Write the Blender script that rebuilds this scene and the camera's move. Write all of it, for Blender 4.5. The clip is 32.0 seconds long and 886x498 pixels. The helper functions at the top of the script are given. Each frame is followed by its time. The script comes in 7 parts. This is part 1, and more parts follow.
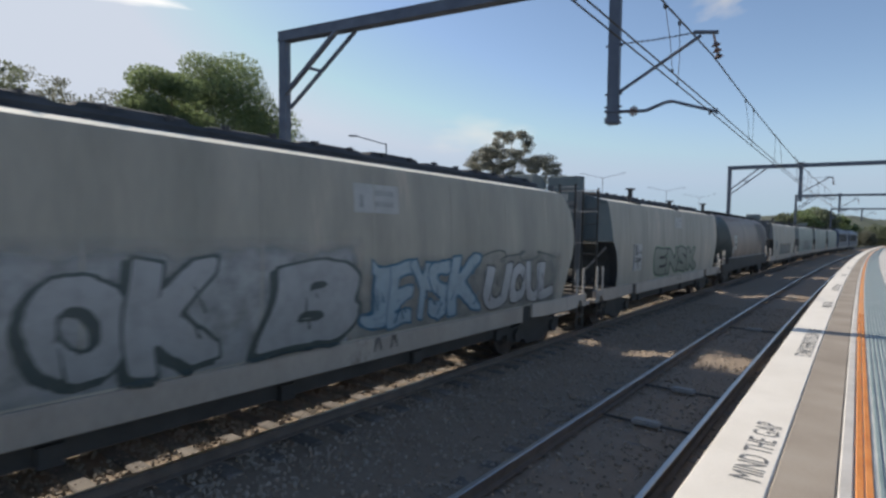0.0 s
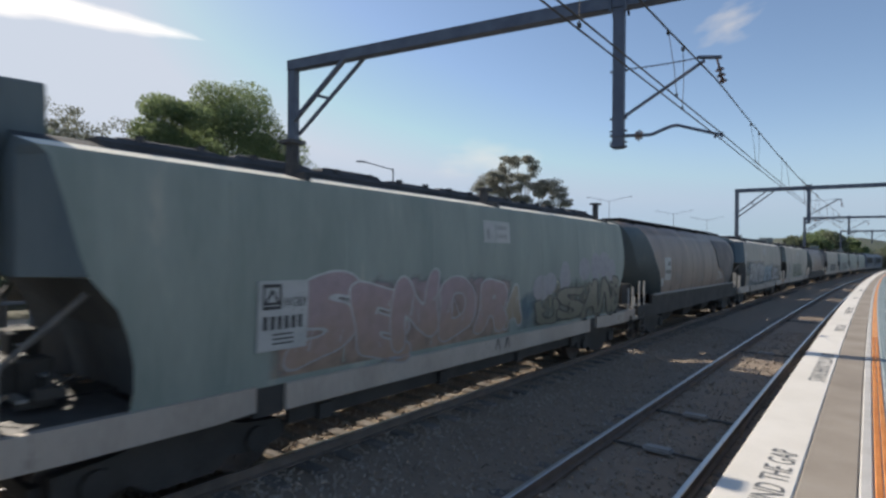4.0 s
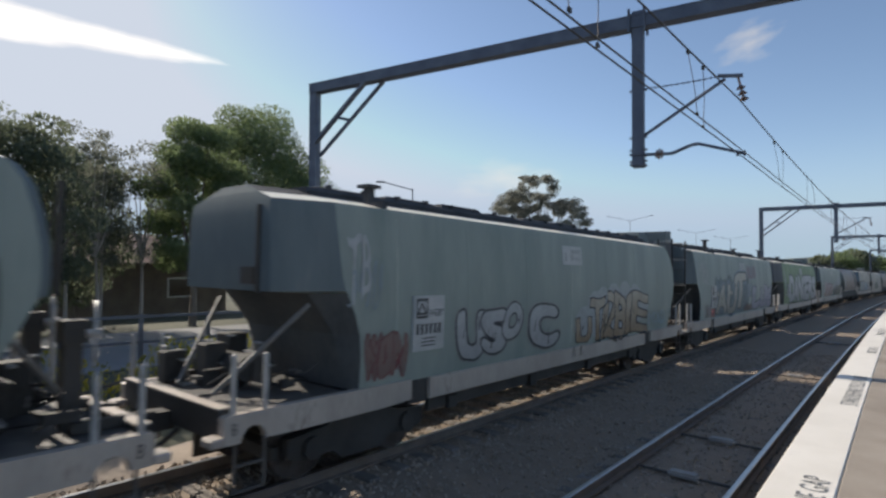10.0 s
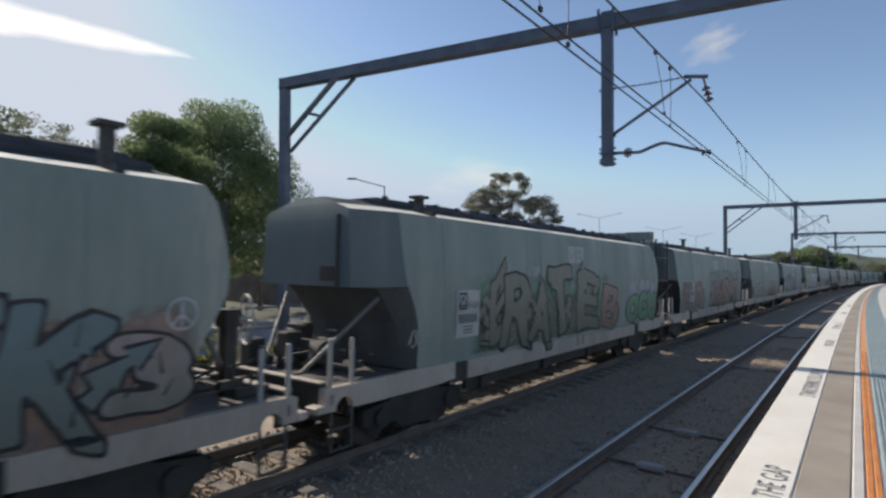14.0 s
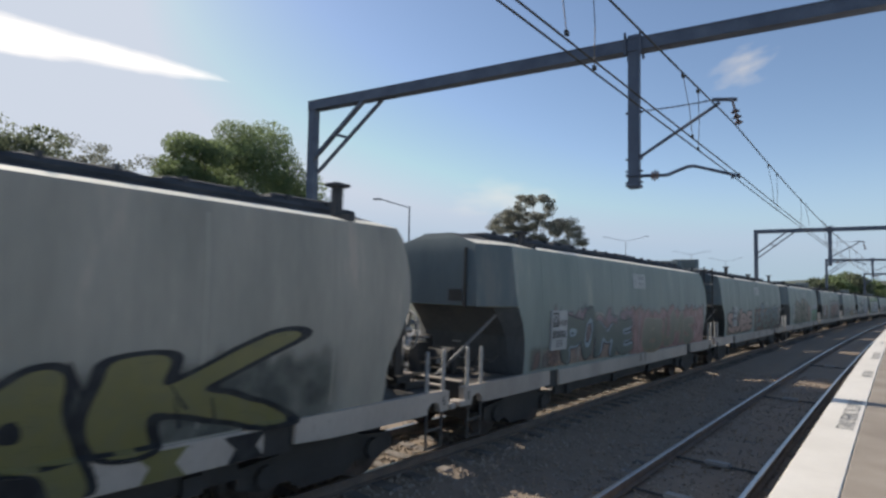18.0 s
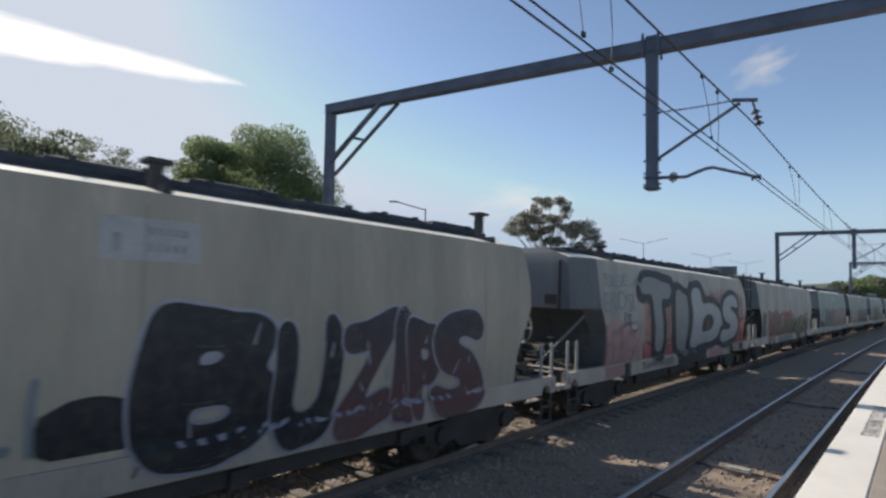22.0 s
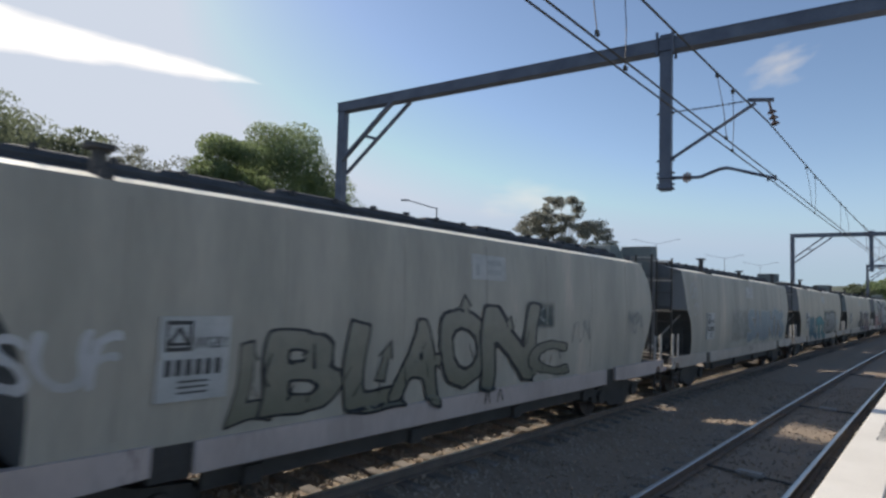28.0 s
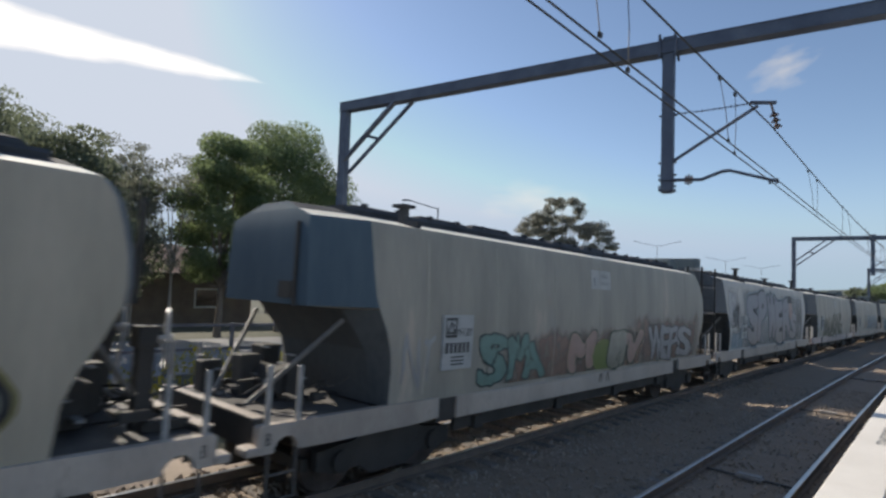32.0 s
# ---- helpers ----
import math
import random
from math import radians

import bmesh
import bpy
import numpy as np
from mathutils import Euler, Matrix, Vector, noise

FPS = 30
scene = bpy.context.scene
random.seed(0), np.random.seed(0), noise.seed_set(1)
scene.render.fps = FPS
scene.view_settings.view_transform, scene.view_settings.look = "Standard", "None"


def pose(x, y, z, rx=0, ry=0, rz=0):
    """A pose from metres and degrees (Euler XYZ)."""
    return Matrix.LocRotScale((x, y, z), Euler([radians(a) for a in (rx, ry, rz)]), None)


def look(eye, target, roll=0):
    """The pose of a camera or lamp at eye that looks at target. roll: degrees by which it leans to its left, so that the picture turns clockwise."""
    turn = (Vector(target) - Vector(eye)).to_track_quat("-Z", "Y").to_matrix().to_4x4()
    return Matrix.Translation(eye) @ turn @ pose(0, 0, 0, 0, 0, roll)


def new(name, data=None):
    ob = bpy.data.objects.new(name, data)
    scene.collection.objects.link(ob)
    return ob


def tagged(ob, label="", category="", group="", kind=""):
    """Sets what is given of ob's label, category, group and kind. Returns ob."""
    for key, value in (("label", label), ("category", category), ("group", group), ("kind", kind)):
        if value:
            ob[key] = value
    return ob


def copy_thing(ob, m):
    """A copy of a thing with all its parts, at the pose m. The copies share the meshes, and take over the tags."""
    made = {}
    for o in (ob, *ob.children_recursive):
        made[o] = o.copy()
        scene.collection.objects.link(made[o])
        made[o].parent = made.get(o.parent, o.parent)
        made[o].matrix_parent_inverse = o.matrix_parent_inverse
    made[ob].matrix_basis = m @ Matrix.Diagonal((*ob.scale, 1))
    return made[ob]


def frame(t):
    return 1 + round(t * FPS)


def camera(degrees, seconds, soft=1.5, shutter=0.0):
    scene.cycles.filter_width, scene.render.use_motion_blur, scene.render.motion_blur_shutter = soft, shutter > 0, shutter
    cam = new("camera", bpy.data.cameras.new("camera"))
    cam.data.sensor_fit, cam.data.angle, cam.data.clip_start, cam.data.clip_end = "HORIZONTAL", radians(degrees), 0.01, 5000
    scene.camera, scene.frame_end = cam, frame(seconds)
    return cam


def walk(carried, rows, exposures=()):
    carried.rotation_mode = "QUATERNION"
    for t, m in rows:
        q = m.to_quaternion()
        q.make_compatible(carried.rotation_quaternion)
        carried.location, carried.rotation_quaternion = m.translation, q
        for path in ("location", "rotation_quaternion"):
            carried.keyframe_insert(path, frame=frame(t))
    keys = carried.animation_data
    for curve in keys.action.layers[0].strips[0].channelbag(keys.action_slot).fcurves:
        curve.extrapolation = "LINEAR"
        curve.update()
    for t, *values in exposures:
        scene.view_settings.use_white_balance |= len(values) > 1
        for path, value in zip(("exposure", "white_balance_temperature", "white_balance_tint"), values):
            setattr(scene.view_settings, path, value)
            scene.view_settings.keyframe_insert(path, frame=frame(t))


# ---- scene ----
cam = camera(77.0, 32.0, soft=2.6, shutter=0.2)
CAM_HEIGHT = 2.76   # above the near rail
# seconds, yaw, pitch, roll of a camera held in the hand on the platform
PATH = [
    (0.0, 36.73, -3.26, -0.54),
    (0.5, 38.59, -2.05, -0.69),
    (1.0, 38.23, -1.41, 1.38),
    (1.5, 37.51, -1.55, -0.09),
    (2.0, 36.49, -1.71, 0.21),
    (2.5, 37.23, -1.32, -0.03),
    (3.0, 37.46, -0.77, 0.09),
    (3.5, 37.31, -0.96, -0.17),
    (5.5, 38.37, 0.48, -0.51),
    (6.0, 38.78, 0.43, -0.53),
    (6.5, 38.73, 0.58, -0.35),
    (7.0, 38.31, 0.75, -0.54),
    (7.5, 38.83, 1.55, -0.98),
    (8.0, 38.16, 0.73, -0.30),
    (8.5, 38.02, 0.21, -0.23),
    (9.0, 37.94, 0.31, -0.64),
    (9.5, 39.04, 1.18, -0.14),
    (10.0, 39.42, 1.24, -0.22),
    (10.5, 38.97, 0.95, -0.17),
    (11.0, 37.64, 0.54, -0.18),
    (11.5, 37.83, 1.00, -0.34),
    (12.0, 38.68, 1.81, -0.38),
    (12.5, 37.84, 1.17, -0.47),
    (13.0, 37.63, 0.73, 0.12),
    (13.5, 36.44, 0.63, 0.35),
    (14.0, 36.55, 0.96, -0.10),
    (14.5, 37.43, 1.91, -0.62),
    (16.5, 37.34, 2.36, -0.70),
    (17.0, 37.95, 2.01, -0.92),
    (17.5, 38.65, 2.57, -1.39),
    (18.0, 38.99, 3.09, -0.97),
    (18.5, 39.82, 3.05, -1.08),
    (19.0, 39.62, 3.08, -0.66),
    (19.5, 39.25, 3.10, -1.03),
    (20.0, 39.33, 3.43, -1.20),
    (20.5, 40.12, 3.63, -1.13),
    (21.0, 40.33, 3.39, -0.98),
    (21.5, 40.54, 3.33, -1.03),
    (22.0, 40.62, 3.30, -1.12),
    (22.5, 41.02, 3.11, -1.43),
    (23.0, 42.40, 3.95, -1.35),
    (23.5, 41.42, 3.70, -1.35),
    (24.0, 41.99, 3.17, -0.99),
    (24.5, 41.20, 2.82, -1.32),
    (26.5, 40.81, 2.87, -0.97),
    (27.0, 39.93, 2.22, -1.19),
    (27.5, 40.73, 2.73, -1.53),
    (28.0, 41.73, 3.16, -1.66),
    (28.5, 41.92, 3.07, -1.48),
    (29.0, 42.36, 3.03, -0.81),
    (29.5, 42.32, 2.99, -1.32),
    (30.0, 42.46, 3.42, -1.64),
    (30.5, 43.06, 3.50, -1.14),
    (31.0, 43.16, 3.49, -1.23),
    (31.5, 43.38, 3.52, -0.87),
    (32.0, 41.80, 3.19, -2.14),
]

walk(cam, [(t, pose(0, 0, CAM_HEIGHT, 90 + p, r, y)) for t, y, p, r in PATH], [(0.0, 0.30, 6950, 12), (32.0, 0.30, 6950, 12)])

# ---- world, sun ----
SUN_DIR = Vector((-1.0, 0.0, 0.60)).normalized()
world = bpy.data.worlds.new("sky")
scene.world = world
world.use_nodes = True
wn = world.node_tree.nodes
sky = wn.new("ShaderNodeTexSky")
sky.sky_type = "NISHITA"
sky.sun_disc = False
sky.sun_elevation = math.asin(SUN_DIR.z)
sky.sun_rotation = math.atan2(SUN_DIR.x, SUN_DIR.y)
sky.air_density, sky.dust_density, sky.ozone_density, sky.altitude = 0.9, 0.45, 2.7, 30
wn["Background"].inputs["Strength"].default_value = 0.125
# sky colour capped per channel, which keeps the glare round the sun down
haze = wn.new("ShaderNodeMix")
haze.data_type, haze.blend_type = "RGBA", "DARKEN"
haze.inputs[0].default_value = 1.0
haze.inputs[7].default_value = (3.9, 4.5, 5.45, 1.0)
world.node_tree.links.new(sky.outputs[0], haze.inputs[6])
world.node_tree.links.new(haze.outputs[2], wn["Background"].inputs["Color"])
sun = new("sun", bpy.data.lights.new("sun", "SUN"))
sun.data.energy, sun.data.angle, sun.data.color = 4.5, radians(0.53), (1.0, 0.955, 0.87)
sun.matrix_world = look(SUN_DIR * 100, (0, 0, 0))


# ---- the line's plan: straight, then a wide curve to the right, on a falling grade ----
GRADE, CURVE_START, CURVE = 0.0233, 7.5, 0.0005
NEAR_TRACK, FAR_TRACK, PLATFORM_EDGE = -2.477, -6.96, -0.896
PLATFORM_TOP = 1.056


def line_angle(s):
    return CURVE * max(s - CURVE_START, 0.0)


def line_point(s, d, h):
    """s metres along the line, d to its right, h above the rails."""
    a, u = line_angle(s), max(s - CURVE_START, 0.0)
    x, y = (0.0, s) if u <= 0 else ((1 - math.cos(a)) / CURVE, CURVE_START + math.sin(a) / CURVE)
    return Vector((x + d * math.cos(a), y - d * math.sin(a), h - GRADE * s))


def line_pose(s, d=0.0, h=0.0):
    """A pose on the line: y runs along it, z stands on the track's plane."""
    turn = Matrix.Rotation(-line_angle(s), 4, "Z") @ Matrix.Rotation(-math.atan(GRADE), 4, "X")
    return Matrix.Translation(line_point(s, d, h)) @ turn


MATS = {}


def paint(name, a, b, rough=0.6, metal=0.0, scale=3.0, fine=40.0, stretch=(1, 1, 1), bump=0.0, c=None, c_at=0.62, spec=0.5, vary=0.0, fine_amount=0.35):
    """Two colours mixed by a broad and a fine noise, a third one in stains, fine relief."""
    m = bpy.data.materials.new(name)
    m.use_nodes = True
    nt, n = m.node_tree, m.node_tree.nodes
    p = n["Principled BSDF"]
    tc, mp = n.new("ShaderNodeTexCoord"), n.new("ShaderNodeMapping")
    nt.links.new(tc.outputs["Object"], mp.inputs["Vector"])
    mp.inputs["Scale"].default_value = stretch
    info = n.new("ShaderNodeObjectInfo")
    shift = n.new("ShaderNodeVectorMath")
    shift.operation = "SCALE"
    shift.inputs[0].default_value = (17.0, 31.0, 23.0)
    nt.links.new(info.outputs["Random"], shift.inputs["Scale"])
    nt.links.new(shift.outputs[0], mp.inputs["Location"])
    n1, n2 = n.new("ShaderNodeTexNoise"), n.new("ShaderNodeTexNoise")
    n1.inputs["Scale"].default_value, n1.inputs["Detail"].default_value = scale, 6
    n2.inputs["Scale"].default_value, n2.inputs["Detail"].default_value = fine, 4
    for t in (n1, n2):
        nt.links.new(mp.outputs[0], t.inputs["Vector"])
    mix = n.new("ShaderNodeMix")
    mix.data_type = "FLOAT"
    mix.inputs[0].default_value = fine_amount
    nt.links.new(n1.outputs[0], mix.inputs[2])
    nt.links.new(n2.outputs[0], mix.inputs[3])
    ramp = n.new("ShaderNodeValToRGB")
    ramp.color_ramp.elements[0].position, ramp.color_ramp.elements[0].color = 0.36, (*a, 1)
    ramp.color_ramp.elements[1].position, ramp.color_ramp.elements[1].color = 0.60, (*b, 1)
    if c:
        e = ramp.color_ramp.elements.new(c_at + 0.06)
        e.color = (*c, 1)
    nt.links.new(mix.outputs[0], ramp.inputs[0])
    out = ramp.outputs[0]
    if vary:
        hsv = n.new("ShaderNodeHueSaturation")
        mr = n.new("ShaderNodeMapRange")
        mr.inputs["To Min"].default_value, mr.inputs["To Max"].default_value = 1 - vary, 1 + vary
        nt.links.new(info.outputs["Random"], mr.inputs["Value"])
        nt.links.new(mr.outputs[0], hsv.inputs["Value"])
        nt.links.new(out, hsv.inputs["Color"])
        out = hsv.outputs[0]
    nt.links.new(out, p.inputs["Base Color"])
    rr = n.new("ShaderNodeMapRange")
    rr.inputs["To Min"].default_value, rr.inputs["To Max"].default_value = max(rough - 0.12, 0.03), min(rough + 0.12, 1)
    nt.links.new(n2.outputs[0], rr.inputs["Value"])
    nt.links.new(rr.outputs[0], p.inputs["Roughness"])
    p.inputs["Metallic"].default_value = metal
    p.inputs["Specular IOR Level"].default_value = spec
    if bump:
        bp = n.new("ShaderNodeBump")
        bp.inputs["Strength"].default_value, bp.inputs["Distance"].default_value = 0.6, bump
        nt.links.new(n2.outputs[0], bp.inputs["Height"])
        nt.links.new(bp.outputs[0], p.inputs["Normal"])
    MATS[name] = m
    return m


BALLAST = paint("ballast", (0.230, 0.178, 0.130), (0.285, 0.222, 0.166), 0.9, scale=5, fine=22, bump=0.02, vary=0.1, fine_amount=0.5)
STONE = paint("ballast_stone", (0.25, 0.20, 0.152), (0.43, 0.365, 0.295), 0.85, scale=2.0, fine=9, bump=0.01, fine_amount=0.6)
SOIL = paint("soil_and_grass", (0.035, 0.042, 0.022), (0.085, 0.082, 0.048), 0.95, scale=0.3, fine=3, bump=0.05)
ROAD = paint("road_asphalt", (0.16, 0.16, 0.16), (0.24, 0.235, 0.23), 0.85, scale=0.4, fine=30, bump=0.005)
CONCRETE = paint("concrete", (0.30, 0.29, 0.27), (0.42, 0.40, 0.37), 0.85, scale=1.5, fine=60, bump=0.004, c=(0.24, 0.23, 0.21))
SLEEPER = paint("sleeper_concrete", (0.12, 0.105, 0.09), (0.24, 0.21, 0.185), 0.9, scale=3, fine=40, bump=0.006, vary=0.15)
RAIL_STEEL = paint("rail_rusty_web", (0.15, 0.118, 0.095), (0.21, 0.17, 0.14), 0.85, scale=4, fine=60)
RAIL_HEAD = paint("rail_polished_head", (0.45, 0.44, 0.43), (0.60, 0.59, 0.58), 0.32, metal=1.0, scale=2, fine=50, stretch=(1, 0.05, 1))
WHITE_EDGE = paint("platform_white_paint", (0.68, 0.63, 0.55), (0.78, 0.73, 0.65), 0.65, scale=1.2, fine=70, bump=0.002, c=(0.56, 0.53, 0.47), c_at=0.66)
EDGE_TEXT = paint("platform_lettering", (0.10, 0.10, 0.10), (0.20, 0.20, 0.19), 0.7, scale=8, fine=60)
PLAT_ASPHALT = paint("platform_asphalt", (0.24, 0.20, 0.16), (0.34, 0.29, 0.235), 0.9, scale=1.1, fine=110, bump=0.003, c=(0.36, 0.33, 0.29), c_at=0.64)
PLAT_PALE = paint("platform_pale_concrete", (0.42, 0.40, 0.37), (0.54, 0.52, 0.49), 0.85, scale=2, fine=60, bump=0.003)
ORANGE = paint("tactile_orange", (0.66, 0.26, 0.07), (0.80, 0.36, 0.12), 0.6, scale=3, fine=50)
TEAL = paint("tactile_grey_green", (0.16, 0.22, 0.22), (0.26, 0.32, 0.32), 0.6, scale=3, fine=50)
TEAL_LOW = paint("tactile_groove", (0.34, 0.36, 0.36), (0.46, 0.47, 0.46), 0.75, scale=3, fine=50)
PLAT_WALL = paint("platform_wall_concrete", (0.10, 0.095, 0.09), (0.20, 0.19, 0.17), 0.9, scale=1.0, fine=30, bump=0.01)
MAST = paint("mast_grey_steel", (0.085, 0.10, 0.135), (0.13, 0.15, 0.19), 0.55, metal=0.3, scale=2, fine=30, c=(0.16, 0.17, 0.20), c_at=0.66)
WIRE = paint("wire_dark_copper", (0.05, 0.045, 0.04), (0.09, 0.075, 0.06), 0.5, metal=0.6)
PORCELAIN = paint("insulator_brown", (0.16, 0.10, 0.08), (0.24, 0.16, 0.13), 0.25)

SILL_PAINT = paint("sill_cream_paint", (0.345, 0.29, 0.245), (0.465, 0.405, 0.345), 0.6, scale=1.2, fine=26, stretch=(1, 1, 0.25), c=(0.24, 0.19, 0.15), c_at=0.62, vary=0.12, bump=0.002)
SILL_PINK = paint("sill_faded_pink", (0.37, 0.305, 0.275), (0.49, 0.41, 0.375), 0.6, scale=1.2, fine=26, stretch=(1, 1, 0.25), c=(0.26, 0.19, 0.17), c_at=0.62)
POST_PAINT = paint("handrail_white_paint", (0.31, 0.297, 0.28), (0.43, 0.415, 0.39), 0.5, scale=6, fine=50, c=(0.3, 0.24, 0.2), c_at=0.68)
DARK_STEEL = paint("underframe_grime", (0.036, 0.033, 0.030), (0.062, 0.057, 0.052), 0.8, scale=2, fine=20)
WHEEL_STEEL = paint("wheel_steel", (0.06, 0.05, 0.045), (0.13, 0.11, 0.10), 0.6, metal=0.5)
DECK = paint("end_deck_plate", (0.06, 0.056, 0.052), (0.12, 0.11, 0.10), 0.65, scale=3, fine=30)
HATCH = paint("roof_hatch_grime", (0.05, 0.052, 0.056), (0.09, 0.092, 0.096), 0.85, scale=2, fine=30, spec=0.12)
PLATE_WHITE = paint("plate_white_paint", (0.36, 0.36, 0.345), (0.47, 0.47, 0.455), 0.6, scale=2.5, fine=30, c=(0.33, 0.31, 0.28), c_at=0.62)
STENCIL = paint("stencil_black", (0.025, 0.025, 0.027), (0.06, 0.06, 0.06), 0.6)
# sunlight on the roof shoulder is put into this cream colour
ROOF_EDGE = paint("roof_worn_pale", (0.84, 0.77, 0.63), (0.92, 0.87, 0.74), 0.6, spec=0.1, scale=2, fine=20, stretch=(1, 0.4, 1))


def body_paint(name, a, b, c, rough=0.5, spec=0.35):
    """Weathered wagon paint: broad fading, thin rain streaks that run down, dust."""
    return paint(name, a, b, rough, scale=0.9, fine=9, stretch=(1, 1.6, 0.35), c=c, c_at=0.60, bump=0.0008, vary=0.08, spec=spec, fine_amount=0.22)


BODY = {
    "green": body_paint("wagon_faded_green", (0.210, 0.250, 0.223), (0.284, 0.319, 0.284), (0.379, 0.373, 0.321)),
    "grey_green": body_paint("wagon_grey_green", (0.297, 0.278, 0.235), (0.401, 0.368, 0.309), (0.494, 0.426, 0.349)),
    "olive": body_paint("wagon_dusty_olive", (0.326, 0.290, 0.229), (0.426, 0.375, 0.296), (0.516, 0.435, 0.338)),
    "bright_green": body_paint("wagon_bright_green", (0.149, 0.227, 0.115), (0.218, 0.300, 0.163), (0.293, 0.332, 0.224)),
    "silver": body_paint("wagon_pale_silver", (0.389, 0.370, 0.341), (0.493, 0.470, 0.432), (0.378, 0.345, 0.312)),
    "rust": body_paint("wagon_rusty_brown", (0.220, 0.175, 0.149), (0.316, 0.246, 0.200), (0.440, 0.307, 0.221)),
}
END_BLUE = {
    "green": body_paint("end_blue_green", (0.130, 0.160, 0.168), (0.175, 0.205, 0.208), (0.215, 0.23, 0.22), 0.8, 0.08),
    "blue": body_paint("end_blue", (0.085, 0.122, 0.152), (0.118, 0.162, 0.192), (0.155, 0.185, 0.20), 0.8, 0.08),
    "dull": body_paint("end_dull_slate", (0.145, 0.153, 0.160), (0.188, 0.197, 0.202), (0.23, 0.225, 0.215), 0.8, 0.08),
}
# grimy slope colour, with the shade under the end overhang put into it
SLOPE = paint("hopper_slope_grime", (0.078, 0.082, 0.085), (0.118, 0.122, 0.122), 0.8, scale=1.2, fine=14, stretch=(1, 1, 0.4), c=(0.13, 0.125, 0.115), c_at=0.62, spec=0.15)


# ---- mesh helpers ----
def add_box(bm, c, size, turn=None):
    r = bmesh.ops.create_cube(bm, size=1.0, matrix=Matrix.Translation(c) @ (turn or Matrix()) @ Matrix.Diagonal((*size, 1)))
    return r["verts"]


def add_bar(bm, p, q, w, d=None, up=(0, 0, 1)):
    """A square bar from p to q."""
    p, q = Vector(p), Vector(q)
    z = q - p
    x = z.cross(Vector(up))
    if x.length < 1e-5:
        x = z.cross(Vector((1, 0, 0)))
    x.normalize()
    y = z.normalized().cross(x)
    m = Matrix((x, y, z.normalized())).transposed().to_4x4()
    m.translation = (p + q) / 2
    bmesh.ops.create_cube(bm, size=1.0, matrix=m @ Matrix.Diagonal((w, d or w, z.length, 1)))


def add_tube(bm, p, q, r, seg=8, r2=None):
    p, q = Vector(p), Vector(q)
    z = q - p
    m = z.to_track_quat("Z", "Y").to_matrix().to_4x4()
    m.translation = (p + q) / 2
    bmesh.ops.create_cone(bm, cap_ends=True, segments=seg, radius1=r, radius2=r if r2 is None else r2, depth=z.length, matrix=m)


def add_ring(bm, c, r, thick, axis, seg=24, minor=6):
    """A torus round axis."""
    q = Vector(axis).to_track_quat("Z", "Y")
    rows = []
    for i in range(seg):
        a = 2 * math.pi * i / seg
        rows.append([bm.verts.new(Vector(c) + q @ Vector(((r + thick * math.cos(b)) * math.cos(a), (r + thick * math.cos(b)) * math.sin(a), thick * math.sin(b)))) for b in (2 * math.pi * j / minor for j in range(minor))])
    for i in range(seg):
        for j in range(minor):
            bm.faces.new((rows[i][j], rows[(i + 1) % seg][j], rows[(i + 1) % seg][(j + 1) % minor], rows[i][(j + 1) % minor]))


def loft(bm, rings, cap=True, closed=True):
    """Skins a list of rings of points."""
    vs = [[bm.verts.new(p) for p in ring] for ring in rings]
    n = len(vs[0])
    for a, b in zip(vs, vs[1:]):
        for i in range(n if closed else n - 1):
            j = (i + 1) % n
            bm.faces.new((a[i], a[j], b[j], b[i]))
    if cap and closed:
        bm.faces.new(vs[0][::-1])
        bm.faces.new(vs[-1])
    return vs


def mesh_of(name, bm, material, smooth=None):
    bmesh.ops.recalc_face_normals(bm, faces=bm.faces)
    me = bpy.data.meshes.new(name)
    bm.to_mesh(me)
    bm.free()
    for m in material if isinstance(material, (list, tuple)) else [material]:
        me.materials.append(m)
    if smooth is not None:
        me.shade_smooth()
        me.set_sharp_from_angle(angle=radians(smooth))
    return me


def part(name, bm, material, parent, label="", smooth=None, at=None):
    """Links a bmesh as one mesh object under a thing or a part."""
    ob = new(name, mesh_of(name, bm, material, smooth))
    ob.parent = parent
    if at is not None:
        ob.matrix_parent_inverse = Matrix()
        ob.location = at
    if label:
        ob["label"] = label
    return ob


def thing(name, label, category, group="", kind="", at=None, bm=None, material=None, smooth=None):
    ob = new(name, mesh_of(name, bm, material, smooth) if bm else None)
    if at is not None:
        ob.matrix_world = at
    return tagged(ob, label, category, group, kind)


def along(bm, section, s0, s1, step, closed=True, jitter=0.0):
    """Extrudes a section of (d, h) along the line."""
    n = max(1, int(round((s1 - s0) / step)))
    rings = []
    for i in range(n + 1):
        s = s0 + (s1 - s0) * i / n
        rings.append([line_point(s, d, h + (random.uniform(-jitter, jitter) if jitter else 0)) for d, h in section])
    return loft(bm, rings, closed=closed)


def text_mesh(body, size, offset=0.0, spacing=1.0):
    """The built-in font's letters as a flat mesh in x and y."""
    cu = bpy.data.curves.new("letters", "FONT")
    cu.body, cu.size, cu.offset, cu.space_character, cu.resolution_u = body, size, offset, spacing, 3
    ob = bpy.data.objects.new("letters", cu)
    scene.collection.objects.link(ob)
    me = bpy.data.meshes.new_from_object(ob.evaluated_get(bpy.context.evaluated_depsgraph_get()))
    bpy.data.objects.remove(ob)
    return me


GRID, PAD = 44, 9
FIELDS, SHAPES = {}, {}


